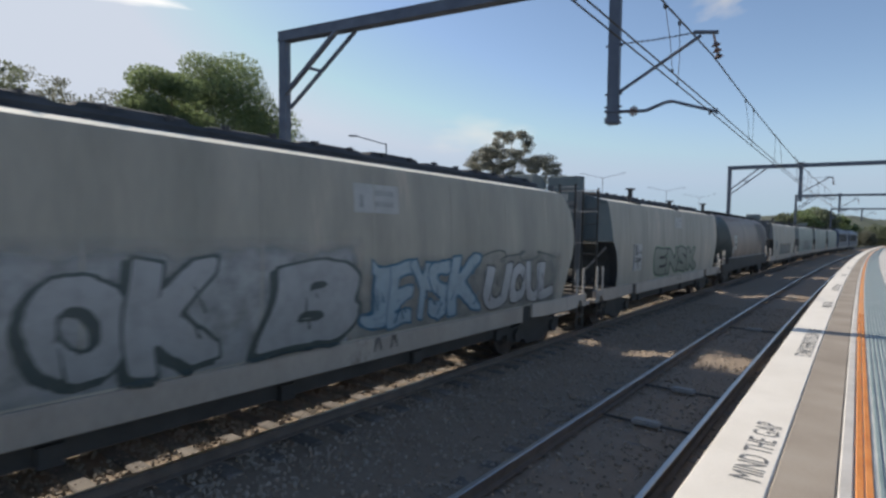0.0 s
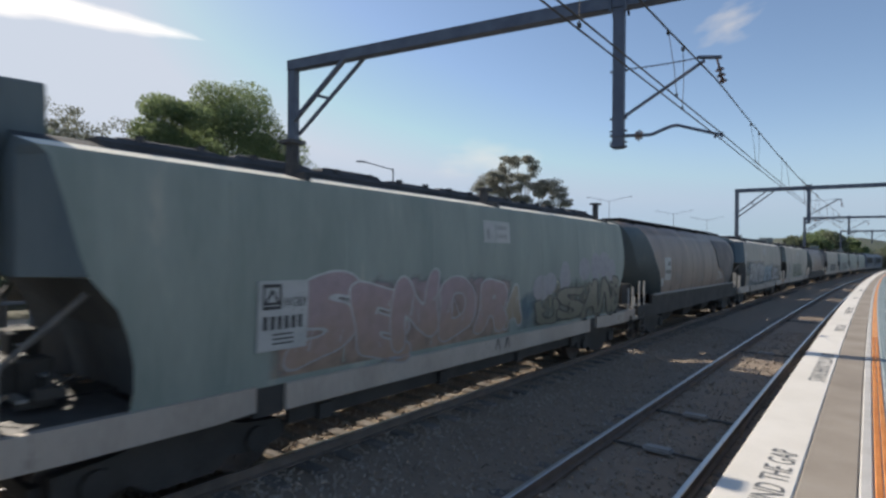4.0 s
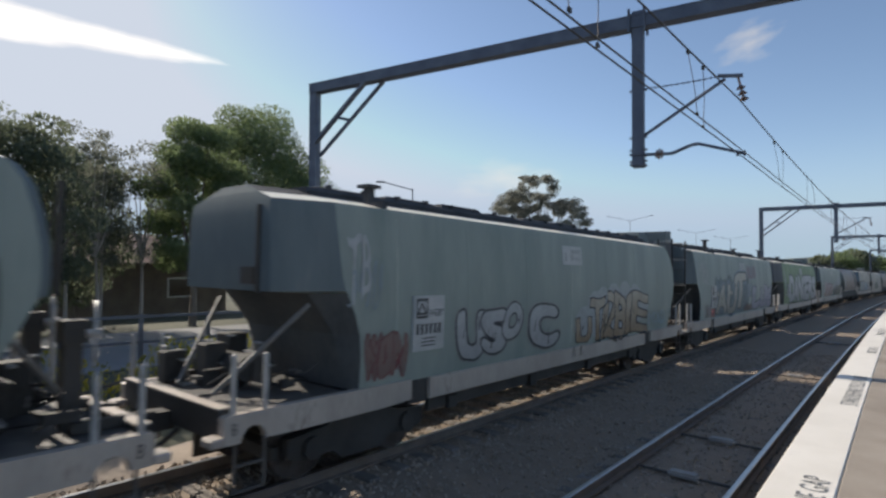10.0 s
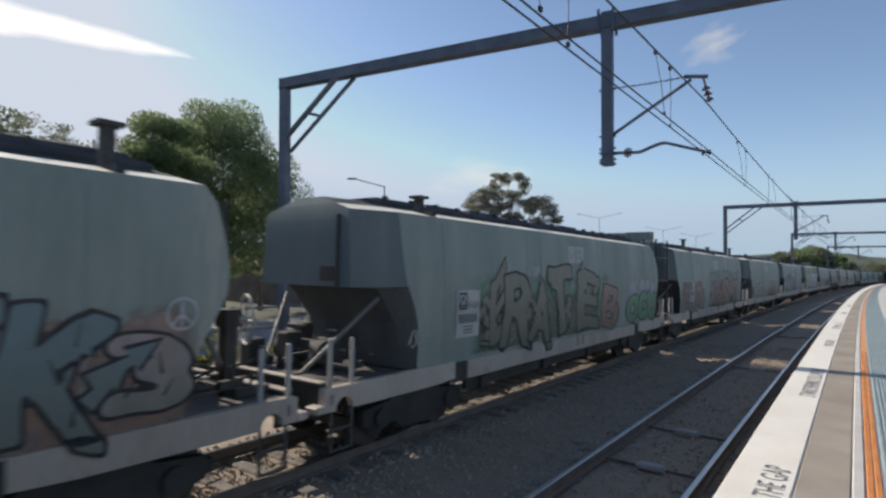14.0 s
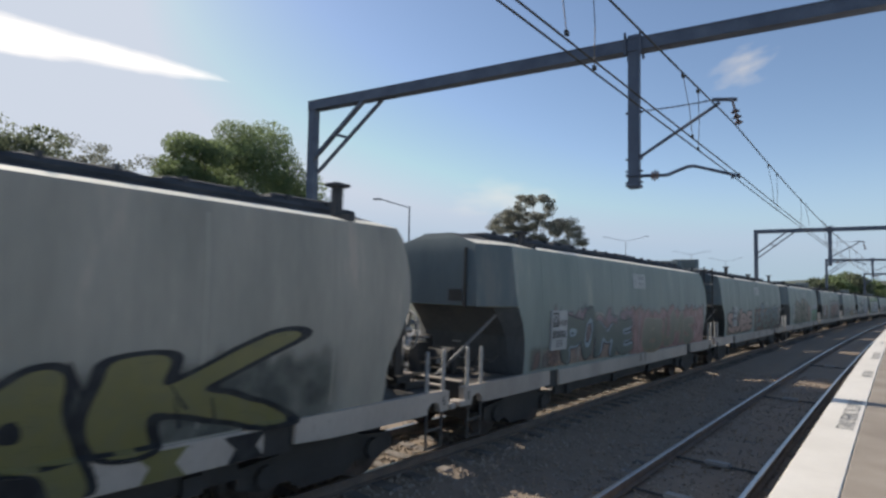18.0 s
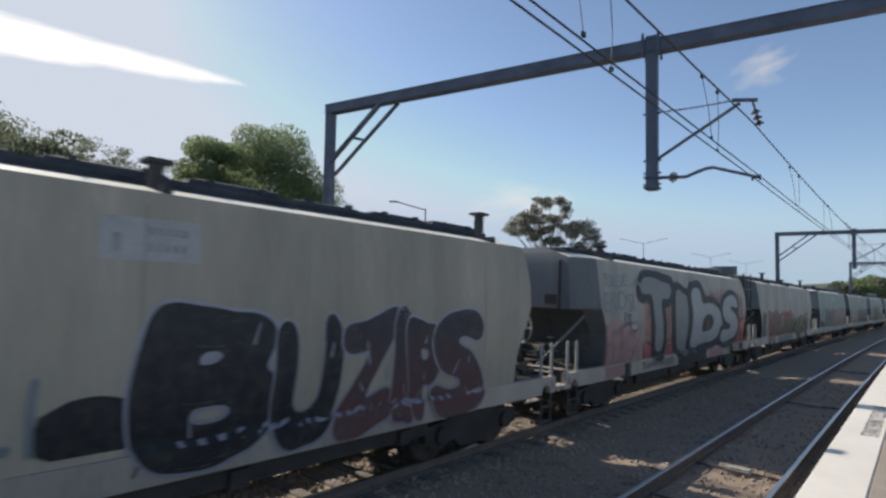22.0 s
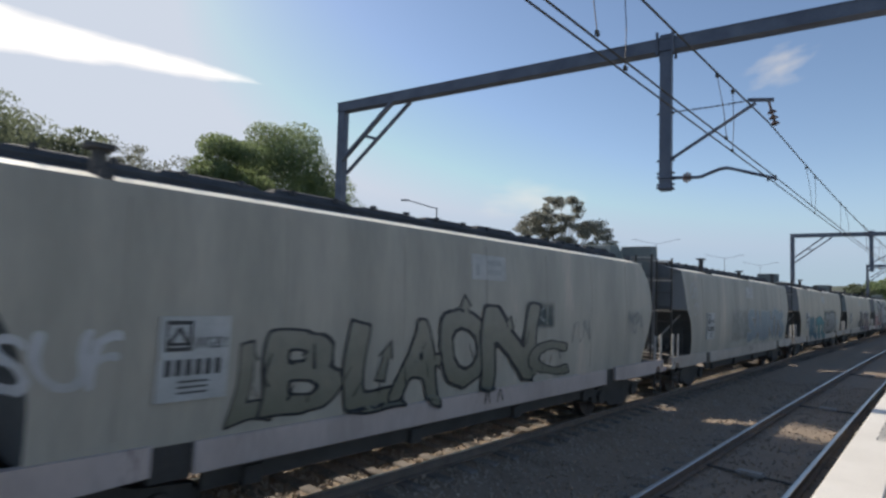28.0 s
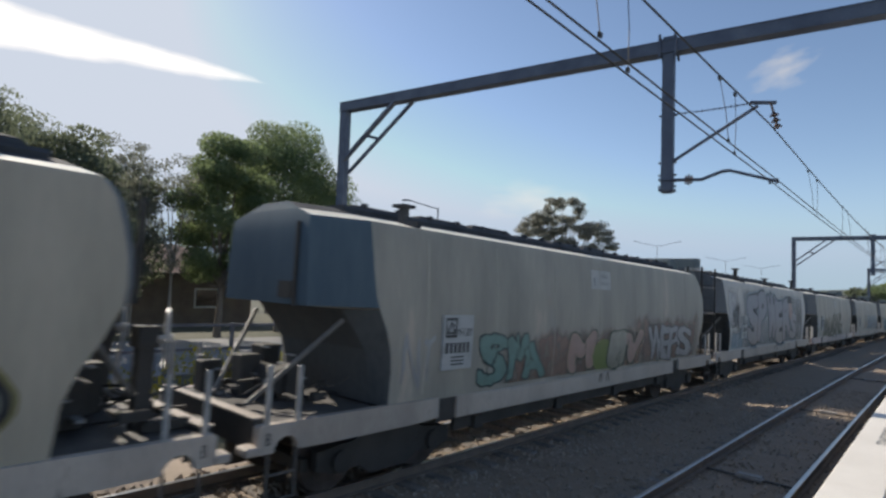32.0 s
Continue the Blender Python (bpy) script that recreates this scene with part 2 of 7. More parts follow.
def letter_field(ch, blur, grow=0):
    """A letter drawn on a small grid and softened, so that its contours turn round and fat."""
    if (ch, blur, grow) in FIELDS:
        return FIELDS[(ch, blur, grow)]
    me = text_mesh(ch, 1.0)
    co = np.array([v.co.xy for v in me.vertices])
    lo, hi = co.min(0), co.max(0)
    aspect = float((hi[0] - lo[0]) / (hi[1] - lo[1]))
    n = GRID - 2 * PAD
    co = (co - lo) / (hi - lo)
    if aspect < 0.4:
        co[:, 0] = 0.5 + (co[:, 0] - 0.5) * 0.34
    co = co * n + PAD
    gx, gy = np.meshgrid(np.arange(GRID) + 0.0, np.arange(GRID) + 0.0)
    ink = np.zeros((GRID, GRID))
    for poly in me.polygons:
        vs = [co[i] for i in poly.vertices]
        for k in range(1, len(vs) - 1):
            (x0, y0), (x1, y1), (x2, y2) = vs[0], vs[k], vs[k + 1]
            d = (y1 - y2) * (x0 - x2) + (x2 - x1) * (y0 - y2)
            if abs(d) < 1e-9:
                continue
            l0 = ((y1 - y2) * (gx - x2) + (x2 - x1) * (gy - y2)) / d
            l1 = ((y2 - y0) * (gx - x2) + (x0 - x2) * (gy - y2)) / d
            ink[(l0 >= -0.02) & (l1 >= -0.02) & (l0 + l1 <= 1.02)] = 1
    bpy.data.meshes.remove(me)
    for _ in range(grow):
        wide = ink.copy()
        for dy in (-1, 0, 1):
            for dx in (-1, 0, 1):
                wide = np.maximum(wide, np.roll(ink, (dy, dx), (0, 1)))
        ink = wide
    r = np.arange(-9, 10)
    g = np.exp(-(r / blur) ** 2 / 2)
    g /= g.sum()
    f = np.apply_along_axis(lambda v: np.convolve(v, g, "same"), 0, ink)
    f = np.apply_along_axis(lambda v: np.convolve(v, g, "same"), 1, f)
    FIELDS[(ch, blur, grow)] = (f, max(0.45, min(aspect, 1.25)))
    return FIELDS[(ch, blur, grow)]


def letter_shape(ch, level, blur=1.3, grow=0):
    """Polygons (in the unit square of the letter, a little beyond for fat ones) where the field is over a level."""
    key = (ch, level, blur, grow)
    if key in SHAPES:
        return SHAPES[key]
    f, aspect = letter_field(ch, blur, grow)
    n = GRID - 2 * PAD
    polys = []
    for j in range(GRID - 1):
        run = None
        for i in range(GRID):
            full = i < GRID - 1 and min(f[j, i], f[j, i + 1], f[j + 1, i], f[j + 1, i + 1]) >= level
            if full and (run is None or i - run < 4):
                run = i if run is None else run
                continue
            if run is not None:
                polys.append([(run, j), (i, j), (i, j + 1), (run, j + 1)])
                run = i if full else None
                if full:
                    continue
            if i == GRID - 1:
                continue
            cs = [(i, j), (i + 1, j), (i + 1, j + 1), (i, j + 1)]
            pts = []
            for k in range(4):
                (xa, ya), (xb, yb) = cs[k], cs[(k + 1) % 4]
                fa, fb = f[ya, xa], f[yb, xb]
                if fa >= level:
                    pts.append((xa, ya))
                if (fa >= level) != (fb >= level):
                    t = (level - fa) / (fb - fa)
                    pts.append((xa + (xb - xa) * t, ya + (yb - ya) * t))
            if len(pts) >= 3:
                polys.append(pts)
    SHAPES[key] = ([[((x - PAD) / n, (y - PAD) / n) for x, y in p] for p in polys], aspect)
    return SHAPES[key]


for _c in "ABCDEFGHIJKLMNOPRSTUVWXYZ3bs":
    for _b, _g in ((1.3, 0), (2.0, 0), (0.8, 1), (0.8, 2), (0.8, 3), (1.6, 4)):
        letter_field(_c, _b, _g)


# ---- ground, tracks, platform ----
def ground_height(s, d):
    """Height of the land over the rails' plane."""
    h = -0.55
    if d < -11:
        h += 0.25 * min((-d - 11) / 4, 1.0)
    if d < -60:
        h += 0.02 * (-d - 60)
    return h


def build_ground():
    bm = bmesh.new()
    ss = [-3000, -1500, -700, -350, -200] + list(range(-120, 321, 20)) + [400, 520, 700, 1000, 1600, 3000]
    ds = [-3500, -1600, -700, -350, -200, -120, -80, -60, -45, -35, -28, -22, -18, -15, -13, -11, -9, -4, 0, 3, 6, 12, 30, 80, 200, 600, 1600, 3500]
    vs = []
    for s in ss:
        row = []
        for d in ds:
            c = max(-300, min(500, s))
            p = Vector((0, 0, 0))
            p.x, p.y = (line_point(c, 0, 0).x + d, s)
            p.z = -GRADE * c + max(min(ground_height(s, d), 12), -2)
            row.append(bm.verts.new(p))
        vs.append(row)
    for a, b in zip(vs, vs[1:]):
        for i in range(len(ds) - 1):
            bm.faces.new((a[i], a[i + 1], b[i + 1], b[i]))
    thing("ground", "dry soil and grass ground beside the railway", "ground", kind="structure", bm=bm, material=SOIL, smooth=60)


def build_ballast():
    bm = bmesh.new()
    ds = [-10.6, -9.6, -8.9, -8.4, -7.8, -7.2, -6.6, -6.0, -5.4, -4.9, -4.5, -4.1, -3.6, -3.0, -2.4, -1.8, -1.3, -0.93]
    base = [-0.6, -0.35, -0.22, -0.2, -0.2, -0.2, -0.2, -0.2, -0.22, -0.3, -0.32, -0.28, -0.22, -0.2, -0.2, -0.2, -0.24, -0.3]
    vs = []
    ss = [-90 + 3.0 * i for i in range(29)] + [-3 + 0.3 * i for i in range(101)] + [27.5 + 3 * i for i in range(110)]
    for s in ss:
        vs.append([bm.verts.new(line_point(s, d, h + 0.035 * noise.noise((d * 1.7, s * 1.7, 3)) + 0.02 * noise.noise((d * 6, s * 6, 1)))) for d, h in zip(ds, base)])
    for a, b in zip(vs, vs[1:]):
        for i in range(len(ds) - 1):
            bm.faces.new((a[i], a[i + 1], b[i + 1], b[i]))
    bed = thing("ballast_bed", "grey crushed stone ballast under both tracks", "ballast", kind="structure", bm=bm, material=BALLAST, smooth=80)
    # loose stones on top of it, joined
    rnd = random.Random(5)
    proto = []
    for k in range(5):
        b = bmesh.new()
        bmesh.ops.create_icosphere(b, subdivisions=1, radius=1.0)
        co = [v.co * rnd.uniform(0.7, 1.15) for v in b.verts]
        proto.append((co, [[v.index for v in f.verts] for f in b.faces]))
        b.free()
    verts, faces = [], []
    def strew(count, s0, s1, d0, d1):
        for _ in range(count):
            s, d = s0 + (s1 - s0) * rnd.random() ** 1.4, rnd.uniform(d0, d1)
            co, fs = proto[rnd.randrange(5)]
            r = rnd.uniform(0.018, 0.038)
            h = np.interp(d, ds, base) + 0.012
            at = line_point(s, d, h)
            m = Matrix.Translation(at) @ Euler((rnd.uniform(0, 6), rnd.uniform(0, 6), rnd.uniform(0, 6))).to_matrix().to_4x4() @ Matrix.Diagonal((r, r * rnd.uniform(0.7, 1.2), r * rnd.uniform(0.6, 1), 1))
            n = len(verts)
            verts.extend((m @ v)[:] for v in co)
            faces.extend([[n + i for i in f] for f in fs])
    strew(10000, 1.0, 26.0, -8.4, -4.9)
    strew(5000, 3.0, 26.0, -4.9, -1.1)
    me = bpy.data.meshes.new("ballast_stones")
    me.from_pydata(verts, [], faces)
    me.materials.append(STONE)
    ob = new("ballast_stones", me)
    ob.parent = bed
    tagged(ob, "loose crushed grey stones", kind="stuff")
    return bed


def rail_section(c):
    w = 0.0365
    return [(c - 0.07, -0.165), (c + 0.07, -0.165), (c + 0.07, -0.15), (c + 0.012, -0.135), (c + 0.012, -0.045), (c + w, -0.032), (c + w, -0.008), (c + w - 0.01, -0.001), (c - w + 0.01, -0.001), (c - w, -0.008), (c - w, -0.032), (c - 0.012, -0.045), (c - 0.012, -0.135), (c - 0.07, -0.15)]


def build_tracks():
    for name, c in (("near", NEAR_TRACK), ("far", FAR_TRACK)):
        for side in (-0.7525, 0.7525):
            bm = bmesh.new()
            along(bm, rail_section(c + side), -60, 330, 2.5)
            bm.normal_update()
            ob = thing("rail", "steel running rail with a worn bright head", "rail", group="rails of the " + name + " track", kind="structure", bm=bm, material=[RAIL_STEEL, RAIL_HEAD])
            for f in ob.data.polygons:
                if f.normal.z > 0.7 and abs(f.center.z + GRADE * f.center.y) < 0.03:
                    f.material_index = 1


def build_platform():
    top, e, end, back = PLATFORM_TOP, PLATFORM_EDGE, 150.0, -14.0
    bm = bmesh.new()
    along(bm, [(e + 0.06, -0.5), (e + 0.06, top - 0.16), (6.5, top - 0.16), (6.5, -0.5)], back, end, 3)
    plat = thing("platform", "raised station platform of concrete with a painted edge", "platform", kind="structure", bm=bm, material=PLAT_WALL)
    bands = [
        ("platform_coping", e, -0.415, top, WHITE_EDGE, "white painted coping along the platform edge", 0.155),
        ("asphalt_band", -0.411, -0.045, top - 0.004, PLAT_ASPHALT, "worn brown-grey asphalt strip", 0.15),
        ("concrete_band", -0.041, 0.048, top, PLAT_PALE, "pale concrete strip", 0.15),
        ("tactile_bed", 0.05, 0.80, top - 0.006, TEAL_LOW, "pale tactile paving bed", 0.14),
        ("platform_surface", 0.804, 6.5, top, PLAT_PALE, "pale concrete platform surface", 0.15),
    ]
    for name, d0, d1, h, m, label, t in bands:
        bm = bmesh.new()
        b = 0.012
        along(bm, [(d0, h - t), (d0, h - b), (d0 + b, h), (d1 - b, h), (d1, h - b), (d1, h - t)], back, end, 1.5)
        part(name, bm, m, plat, label)
    for d0, d1 in ((0.056, 0.104), (0.112, 0.158)):
        bm = bmesh.new()
        h = top + 0.001
        along(bm, [(d0, h - 0.005), (d0 + 0.004, h), (d1 - 0.004, h), (d1, h - 0.005)], back, end, 1.5)
        for i in range(260):
            s = 2.5 + i * 0.05
            c = line_point(s, (d0 + d1) / 2, h + 0.003)
            add_box(bm, c, (d1 - d0 - 0.012, 0.022, 0.01), Matrix.Rotation(-line_angle(s), 4, "Z"))
        part("warning_strip", bm, ORANGE, plat, "orange ribbed warning strip")
    for i in range(12):
        d = 0.19 + i * 0.05
        bm = bmesh.new()
        along(bm, [(d, top - 0.006), (d + 0.003, top + 0.004), (d + 0.026, top + 0.004), (d + 0.029, top - 0.006)], back, end, 1.5)
        part("tactile_bar", bm, TEAL, plat, "grey-green raised guiding bar")
    # lettering on the coping
    words = [("MIND THE GAP", 4.30, 1.45), ("STAND BEHIND YELLOW LINE", 9.3, 2.9), ("MIND THE GAP", 16.2, 1.45), ("STAND BEHIND YELLOW LINE", 21.5, 2.9), ("MIND THE GAP", 30, 1.45), ("STAND BEHIND YELLOW LINE", 37, 2.9)]
    for body, s, length in words:
        me = text_mesh(body, 1.0)
        xs = [v.co.x for v in me.vertices]
        ys = [v.co.y for v in me.vertices]
        kx, ky = length / (max(xs) - min(xs)), 0.20 / (max(ys) - min(ys))
        for v in me.vertices:
            v.co = line_point(s + (v.co.x - min(xs)) * kx, -0.47 - v.co.y * ky, PLATFORM_TOP + 0.0035)
        me.materials.append(EDGE_TEXT)
        ob = new("lettering", me)
        ob.parent = plat
        ob["label"] = "dark stencilled words " + body.lower()


build_ground()
build_ballast()
build_tracks()
build_platform()


# ---- overhead line ----
def build_gantry(base_left, drop, top, drop_bottom, right, post=0.3, brace=True, ground_z=-1.0, wires=True):
    """A portal: left post, beam, drop post with its bracket arms, right post. Plan points are world x, y."""
    root = thing("overhead_gantry", "grey steel portal gantry that carries the overhead wires", "gantry", group="gantries over the tracks")
    a, b = Vector((*base_left, 0)), Vector((*right, 0))
    u = (b - a).normalized()
    n = Vector((-u.y, u.x, 0))
    turn = Matrix((u, n, Vector((0, 0, 1)))).transposed().to_4x4()

    def at(dist, off, z):
        p = a + u * dist + n * off
        return Vector((p.x, p.y, z))
    span = (b - a).length
    dd = (Vector((*drop, 0)) - a).dot(u)
    bm = bmesh.new()
    add_box(bm, at(0, 0, (top + ground_z) / 2), (post, post * 0.85, top - ground_z), turn)
    add_box(bm, at(0, 0, ground_z + 0.1), (0.7, 0.7, 0.3), turn)
    bmesh.ops.bevel(bm, geom=bm.edges[:], offset=0.012, segments=1, affect="EDGES")
    part("post", bm, MAST, root)
    bm = bmesh.new()
    add_box(bm, at(span, 0, (top + ground_z) / 2), (post, post * 0.85, top - ground_z), turn)
    part("post", bm, MAST, root)
    bm = bmesh.new()
    add_box(bm, at(span / 2, 0, top - 0.155), (span + post, 0.30, 0.31), turn)
    bmesh.ops.bevel(bm, geom=bm.edges[:], offset=0.012, segments=1, affect="EDGES")
    for z in (top - 0.012, top - 0.3):
        add_box(bm, at(span / 2, 0, z), (span + post, 0.34, 0.024), turn)
    part("beam", bm, MAST, root)
    for off, q0, q1, w in ((-0.1, 2.2, 1.9, 0.16), (0.13, 2.75, 2.3, 0.09)):
        bm = bmesh.new()
        add_bar(bm, at(0.12, off, top - q1 - 0.1), at(q0, off, top - 0.3), w, 0.09)
        part("brace", bm, MAST, root)
    bm = bmesh.new()
    add_bar(bm, at(1.0, -0.1, top - 1.25), at(1.4, 0.13, top - 1.35), 0.08)
    part("brace_tie", bm, MAST, root)
    bm = bmesh.new()
    add_box(bm, at(dd, 0, (top + drop_bottom) / 2 + 0.05), (0.26, 0.26, top - drop_bottom + 0.1), turn)
    bmesh.ops.bevel(bm, geom=bm.edges[:], offset=0.015, segments=2, affect="EDGES")
    for z in (drop_bottom + 0.06, drop_bottom + 0.3):
        add_box(bm, at(dd, 0, z), (0.34, 0.34, 0.05), turn)
    post_ob = part("drop_post", bm, MAST, root)
    for k in (-0.11, 0.11):
        bm = bmesh.new()
        add_bar(bm, at(dd + k * 1.6, -0.2, top - 0.42), at(dd + k * 1.6, -0.2, top + 0.14), 0.05)
        add_bar(bm, at(dd + k * 1.6, 0.2, top - 0.42), at(dd + k * 1.6, 0.2, top + 0.14), 0.05)
        add_bar(bm, at(dd + k * 1.6, -0.24, top + 0.04), at(dd + k * 1.6, 0.24, top + 0.04), 0.05)
        part("hanger_clamp", bm, MAST, post_ob)
    # bracket arms to the right of the drop post
    z0 = drop_bottom
    bm = bmesh.new()
    add_tube(bm, at(dd + 0.12, 0, z0 + 0.75), at(dd + 1.87, 0, z0 + 1.84), 0.04)
    add_tube(bm, at(dd + 1.72, 0, z0 + 1.93), at(dd + 2.22, 0, z0 + 1.86), 0.045)
    part("cantilever_strut", bm, MAST, root)
    bm = bmesh.new()
    p, q = at(dd + 0.12, 0, z0 + 1.88), at(dd + 1.8, 0, z0 + 1.92)
    for i in range(28):
        c0, c1 = p.lerp(q, i / 28), p.lerp(q, (i + 0.8) / 28)
        c0.z -= 0.02 * math.sin(math.pi * i / 28)
        c1.z -= 0.02 * math.sin(math.pi * (i + 0.8) / 28)
        add_bar(bm, c0, c1, 0.04 if i % 2 else 0.022, 0.018 if i % 2 else 0.04)
    part("tie_chain", bm, MAST, root)
    bm = bmesh.new()
    add_tube(bm, at(dd + 2.12, 0, z0 + 1.85), at(dd + 2.25, 0, z0 + 1.28), 0.025)
    for i in range(3):
        z = z0 + 1.58 - i * 0.13
        add_tube(bm, at(dd + 2.18 + 0.03 * i, 0, z), at(dd + 2.165 + 0.03 * i, 0, z + 0.07), 0.10, 12, 0.035)
    part("suspension_insulator", bm, PORCELAIN, root, smooth=50)
    bm = bmesh.new()
    pts = [at(dd + 0.12, 0, z0 + 0.3), at(dd + 0.75, 0, z0 + 0.27), at(dd + 0.98, 0, z0 + 0.36), at(dd + 1.18, 0, z0 + 0.43), at(dd + 1.32, 0, z0 + 0.44), at(dd + 2.25, 0, z0 + 0.13)]
    for k, (p, q) in enumerate(zip(pts, pts[1:])):
        add_tube(bm, p, q, 0.04 if k != 4 else 0.034)
    add_tube(bm, at(dd + 2.1, 0, z0 + 0.2), at(dd + 2.1, 0, z0 + 0.08), 0.025)
    add_tube(bm, at(dd + 2.24, 0, z0 + 0.2), at(dd + 2.24, 0, z0 + 0.08), 0.025)
    part("registration_arm", bm, MAST, root)
    bm = bmesh.new()
    for i in range(3):
        add_tube(bm, at(dd + 0.40 + i * 0.06, 0, z0 + 0.285), at(dd + 0.43 + i * 0.06, 0, z0 + 0.283), 0.13 - 0.03 * abs(i - 1), 14)
    part("arm_insulator", bm, PORCELAIN, root, smooth=40)
    for k, z in enumerate((z0 + 0.15, z0 + 0.42, z0 + 0.72, z0 + 1.86)):
        bm = bmesh.new()
        add_box(bm, at(dd, 0, z), (0.40, 0.08, 0.035), turn)
        part("bolt_band", bm, MAST, post_ob)
    return root


def gantry_on_line(s, left, drop_d, top_h, drop_h, skew):
    k = math.tan(radians(skew))
    pts = [line_point(s + k * (d - drop_d), d, 0) for d in (left, drop_d, 9.0)]
    g = -GRADE * s
    build_gantry(pts[0].xy, pts[1].xy, top_h + g, drop_h + g, pts[2].xy, ground_z=g - 0.6)


build_gantry((-15.16, 11.64), (-4.84, 13.27), 8.68, 5.02, (8.5, 15.37))
gantry_on_line(54.0, -9.7, -4.5, 8.67, 5.6, 4.0)
gantry_on_line(98.0, -9.7, -4.4, 8.9, 6.3, 4.0)
gantry_on_line(146.0, -9.7, -4.4, 8.9, 6.2, 4.0)


def build_wires():
    def run(name, label, d, h, sag=0.0, r=0.012):
        bm = bmesh.new()
        knots = [-30.0, 13.27, 54.0, 98.0, 146.0, 190.0]
        pts = []
        for a, b in zip(knots, knots[1:]):
            for i in range(12):
                f = i / 12
                s = a + (b - a) * f
                pts.append(line_point(s, d - 0.36 * max(0.0, (13.27 - s) / 43.27), h - sag * 4 * f * (1 - f)))
        loft(bm, [[p + Vector((r * math.cos(k * math.pi / 3), 0, r * math.sin(k * math.pi / 3))) for k in range(6)] for p in pts])
        return thing(name, label, "overhead wire", group="overhead wires of the near track", bm=bm, material=WIRE)
    run("contact_wire", "thin dark contact wire strung over the track", -2.72, 5.44)
    run("contact_wire", "thin dark contact wire strung over the track", -2.58, 5.44)
    mess = run("messenger_wire", "dark stranded messenger wire with hanging droppers", -2.68, 6.60, 0.22, 0.016)
    for s in (5.0, 6.0, 9.6, 10.5, 17.5, 18.9, 24, 25.2, 31, 32.2, 38, 39, 45, 46, 51, 57, 63):
        bm = bmesh.new()
        d = -2.72 if s % 2 < 1 else -2.58
        p, q = line_point(s, -2.68, 6.45), line_point(s + 0.15, d, 5.44)
        add_tube(bm, p, p.lerp(q, 0.55) + Vector((0.02, 0, 0)), 0.006, 5)
        add_tube(bm, p.lerp(q, 0.55) + Vector((0.02, 0, 0)), q, 0.006, 5)
        add_box(bm, q, (0.03, 0.06, 0.05))
        add_box(bm, p, (0.04, 0.08, 0.06))
        part("dropper", bm, WIRE, mess)


build_wires()


# ---- grain wagons ----
PITCH = 16.5          # from coupling to coupling
HALF = 8.02             # half the length of the sills
LEVELS = [1.12, 1.35, 1.6, 1.88, 2.15, 2.44, 2.47, 2.65, 2.9, 3.2, 3.45, 3.55, 3.63, 3.735, 3.75, 3.78, 3.82, 3.86]


def side_x(h):
    """Half width of the body at a height: bulging sides that round over into the roof."""
    if h <= 3.45:
        return 1.36 - 0.07 * ((h - 2.2) / 1.25) ** 2
    return float(np.interp(h, [3.45, 3.55, 3.63, 3.735, 3.75, 3.78, 3.82, 3.86], [1.29, 1.28, 1.262, 0.86, 0.80, 0.70, 0.55, 0.42]))


def side_end(h):
    """Front of the plain end: fullest at the waist, drawn in below."""
    return float(np.interp(h, [1.12, 1.6, 2.0, 2.25, 2.55, 3.0, 3.45, 3.7, 3.86], [6.56, 6.6, 6.75, 6.95, 7.04, 7.02, 6.9, 6.72, 6.55]))


def side_end_rear(h):
    """The plain end where it trails: the side gives way to a slanted corner panel."""
    return float(np.interp(h, [1.12, 1.6, 2.0, 2.25, 2.55, 3.0, 3.6, 3.86], [6.06, 6.07, 6.12, 6.24, 6.40, 6.47, 6.52, 6.50]))


def side_end_a(h):
    """The ladder end stands further out at the top."""
    return float(np.interp(h, [1.12, 1.35, 1.6, 1.88, 2.15, 2.44, 2.65, 3.2, 3.55, 3.69, 3.86], [6.44, 6.41, 6.42, 6.48, 6.58, 6.82, 6.90, 7.04, 7.14, 7.3, 7.2]))


def side_end_a_front(h):
    return float(np.interp(h, [1.12, 1.35, 1.82, 2.2, 2.5, 3.07, 3.43, 3.65, 3.86], [6.62, 6.68, 6.9, 7.1, 7.16, 7.1, 6.8, 6.5, 6.3]))


def face_end(h):
    return float(np.interp(h, [1.12, 1.35, 1.88, 2.15, 2.44, 2.47, 3.5, 3.69, 3.86], [6.1, 6.14, 6.3, 6.5, 6.75, 7.3, 7.3, 7.27, 7.2]))


def build_body(root, rear):
    bm = bmesh.new()
    rings = []
    for h in LEVELS:
        x, yf = side_x(h), face_end(h)
        yr, ys = (side_end_a(h), side_end(h)) if rear == "a" else (side_end_rear(h), side_end_a_front(h))
        xf = x * 0.77
        rings.append([(x, -yr, h), (x, ys, h), (xf, min(yf, ys + 0.16), h), (-xf, min(yf, ys + 0.16), h), (-x, ys, h), (-x, -yr, h), (-xf, -yf, h), (xf, -yf, h)])
    loft(bm, rings)
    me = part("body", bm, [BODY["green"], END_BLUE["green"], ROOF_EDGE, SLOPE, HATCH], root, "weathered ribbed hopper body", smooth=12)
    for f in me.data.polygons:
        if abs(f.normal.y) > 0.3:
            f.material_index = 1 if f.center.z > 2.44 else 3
        elif f.normal.z > 0.3 and f.center.z > 3.735:
            f.material_index = 4
        # the shoulder strip takes the cream colour painted as sunlit
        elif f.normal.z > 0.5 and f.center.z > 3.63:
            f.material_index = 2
    return me


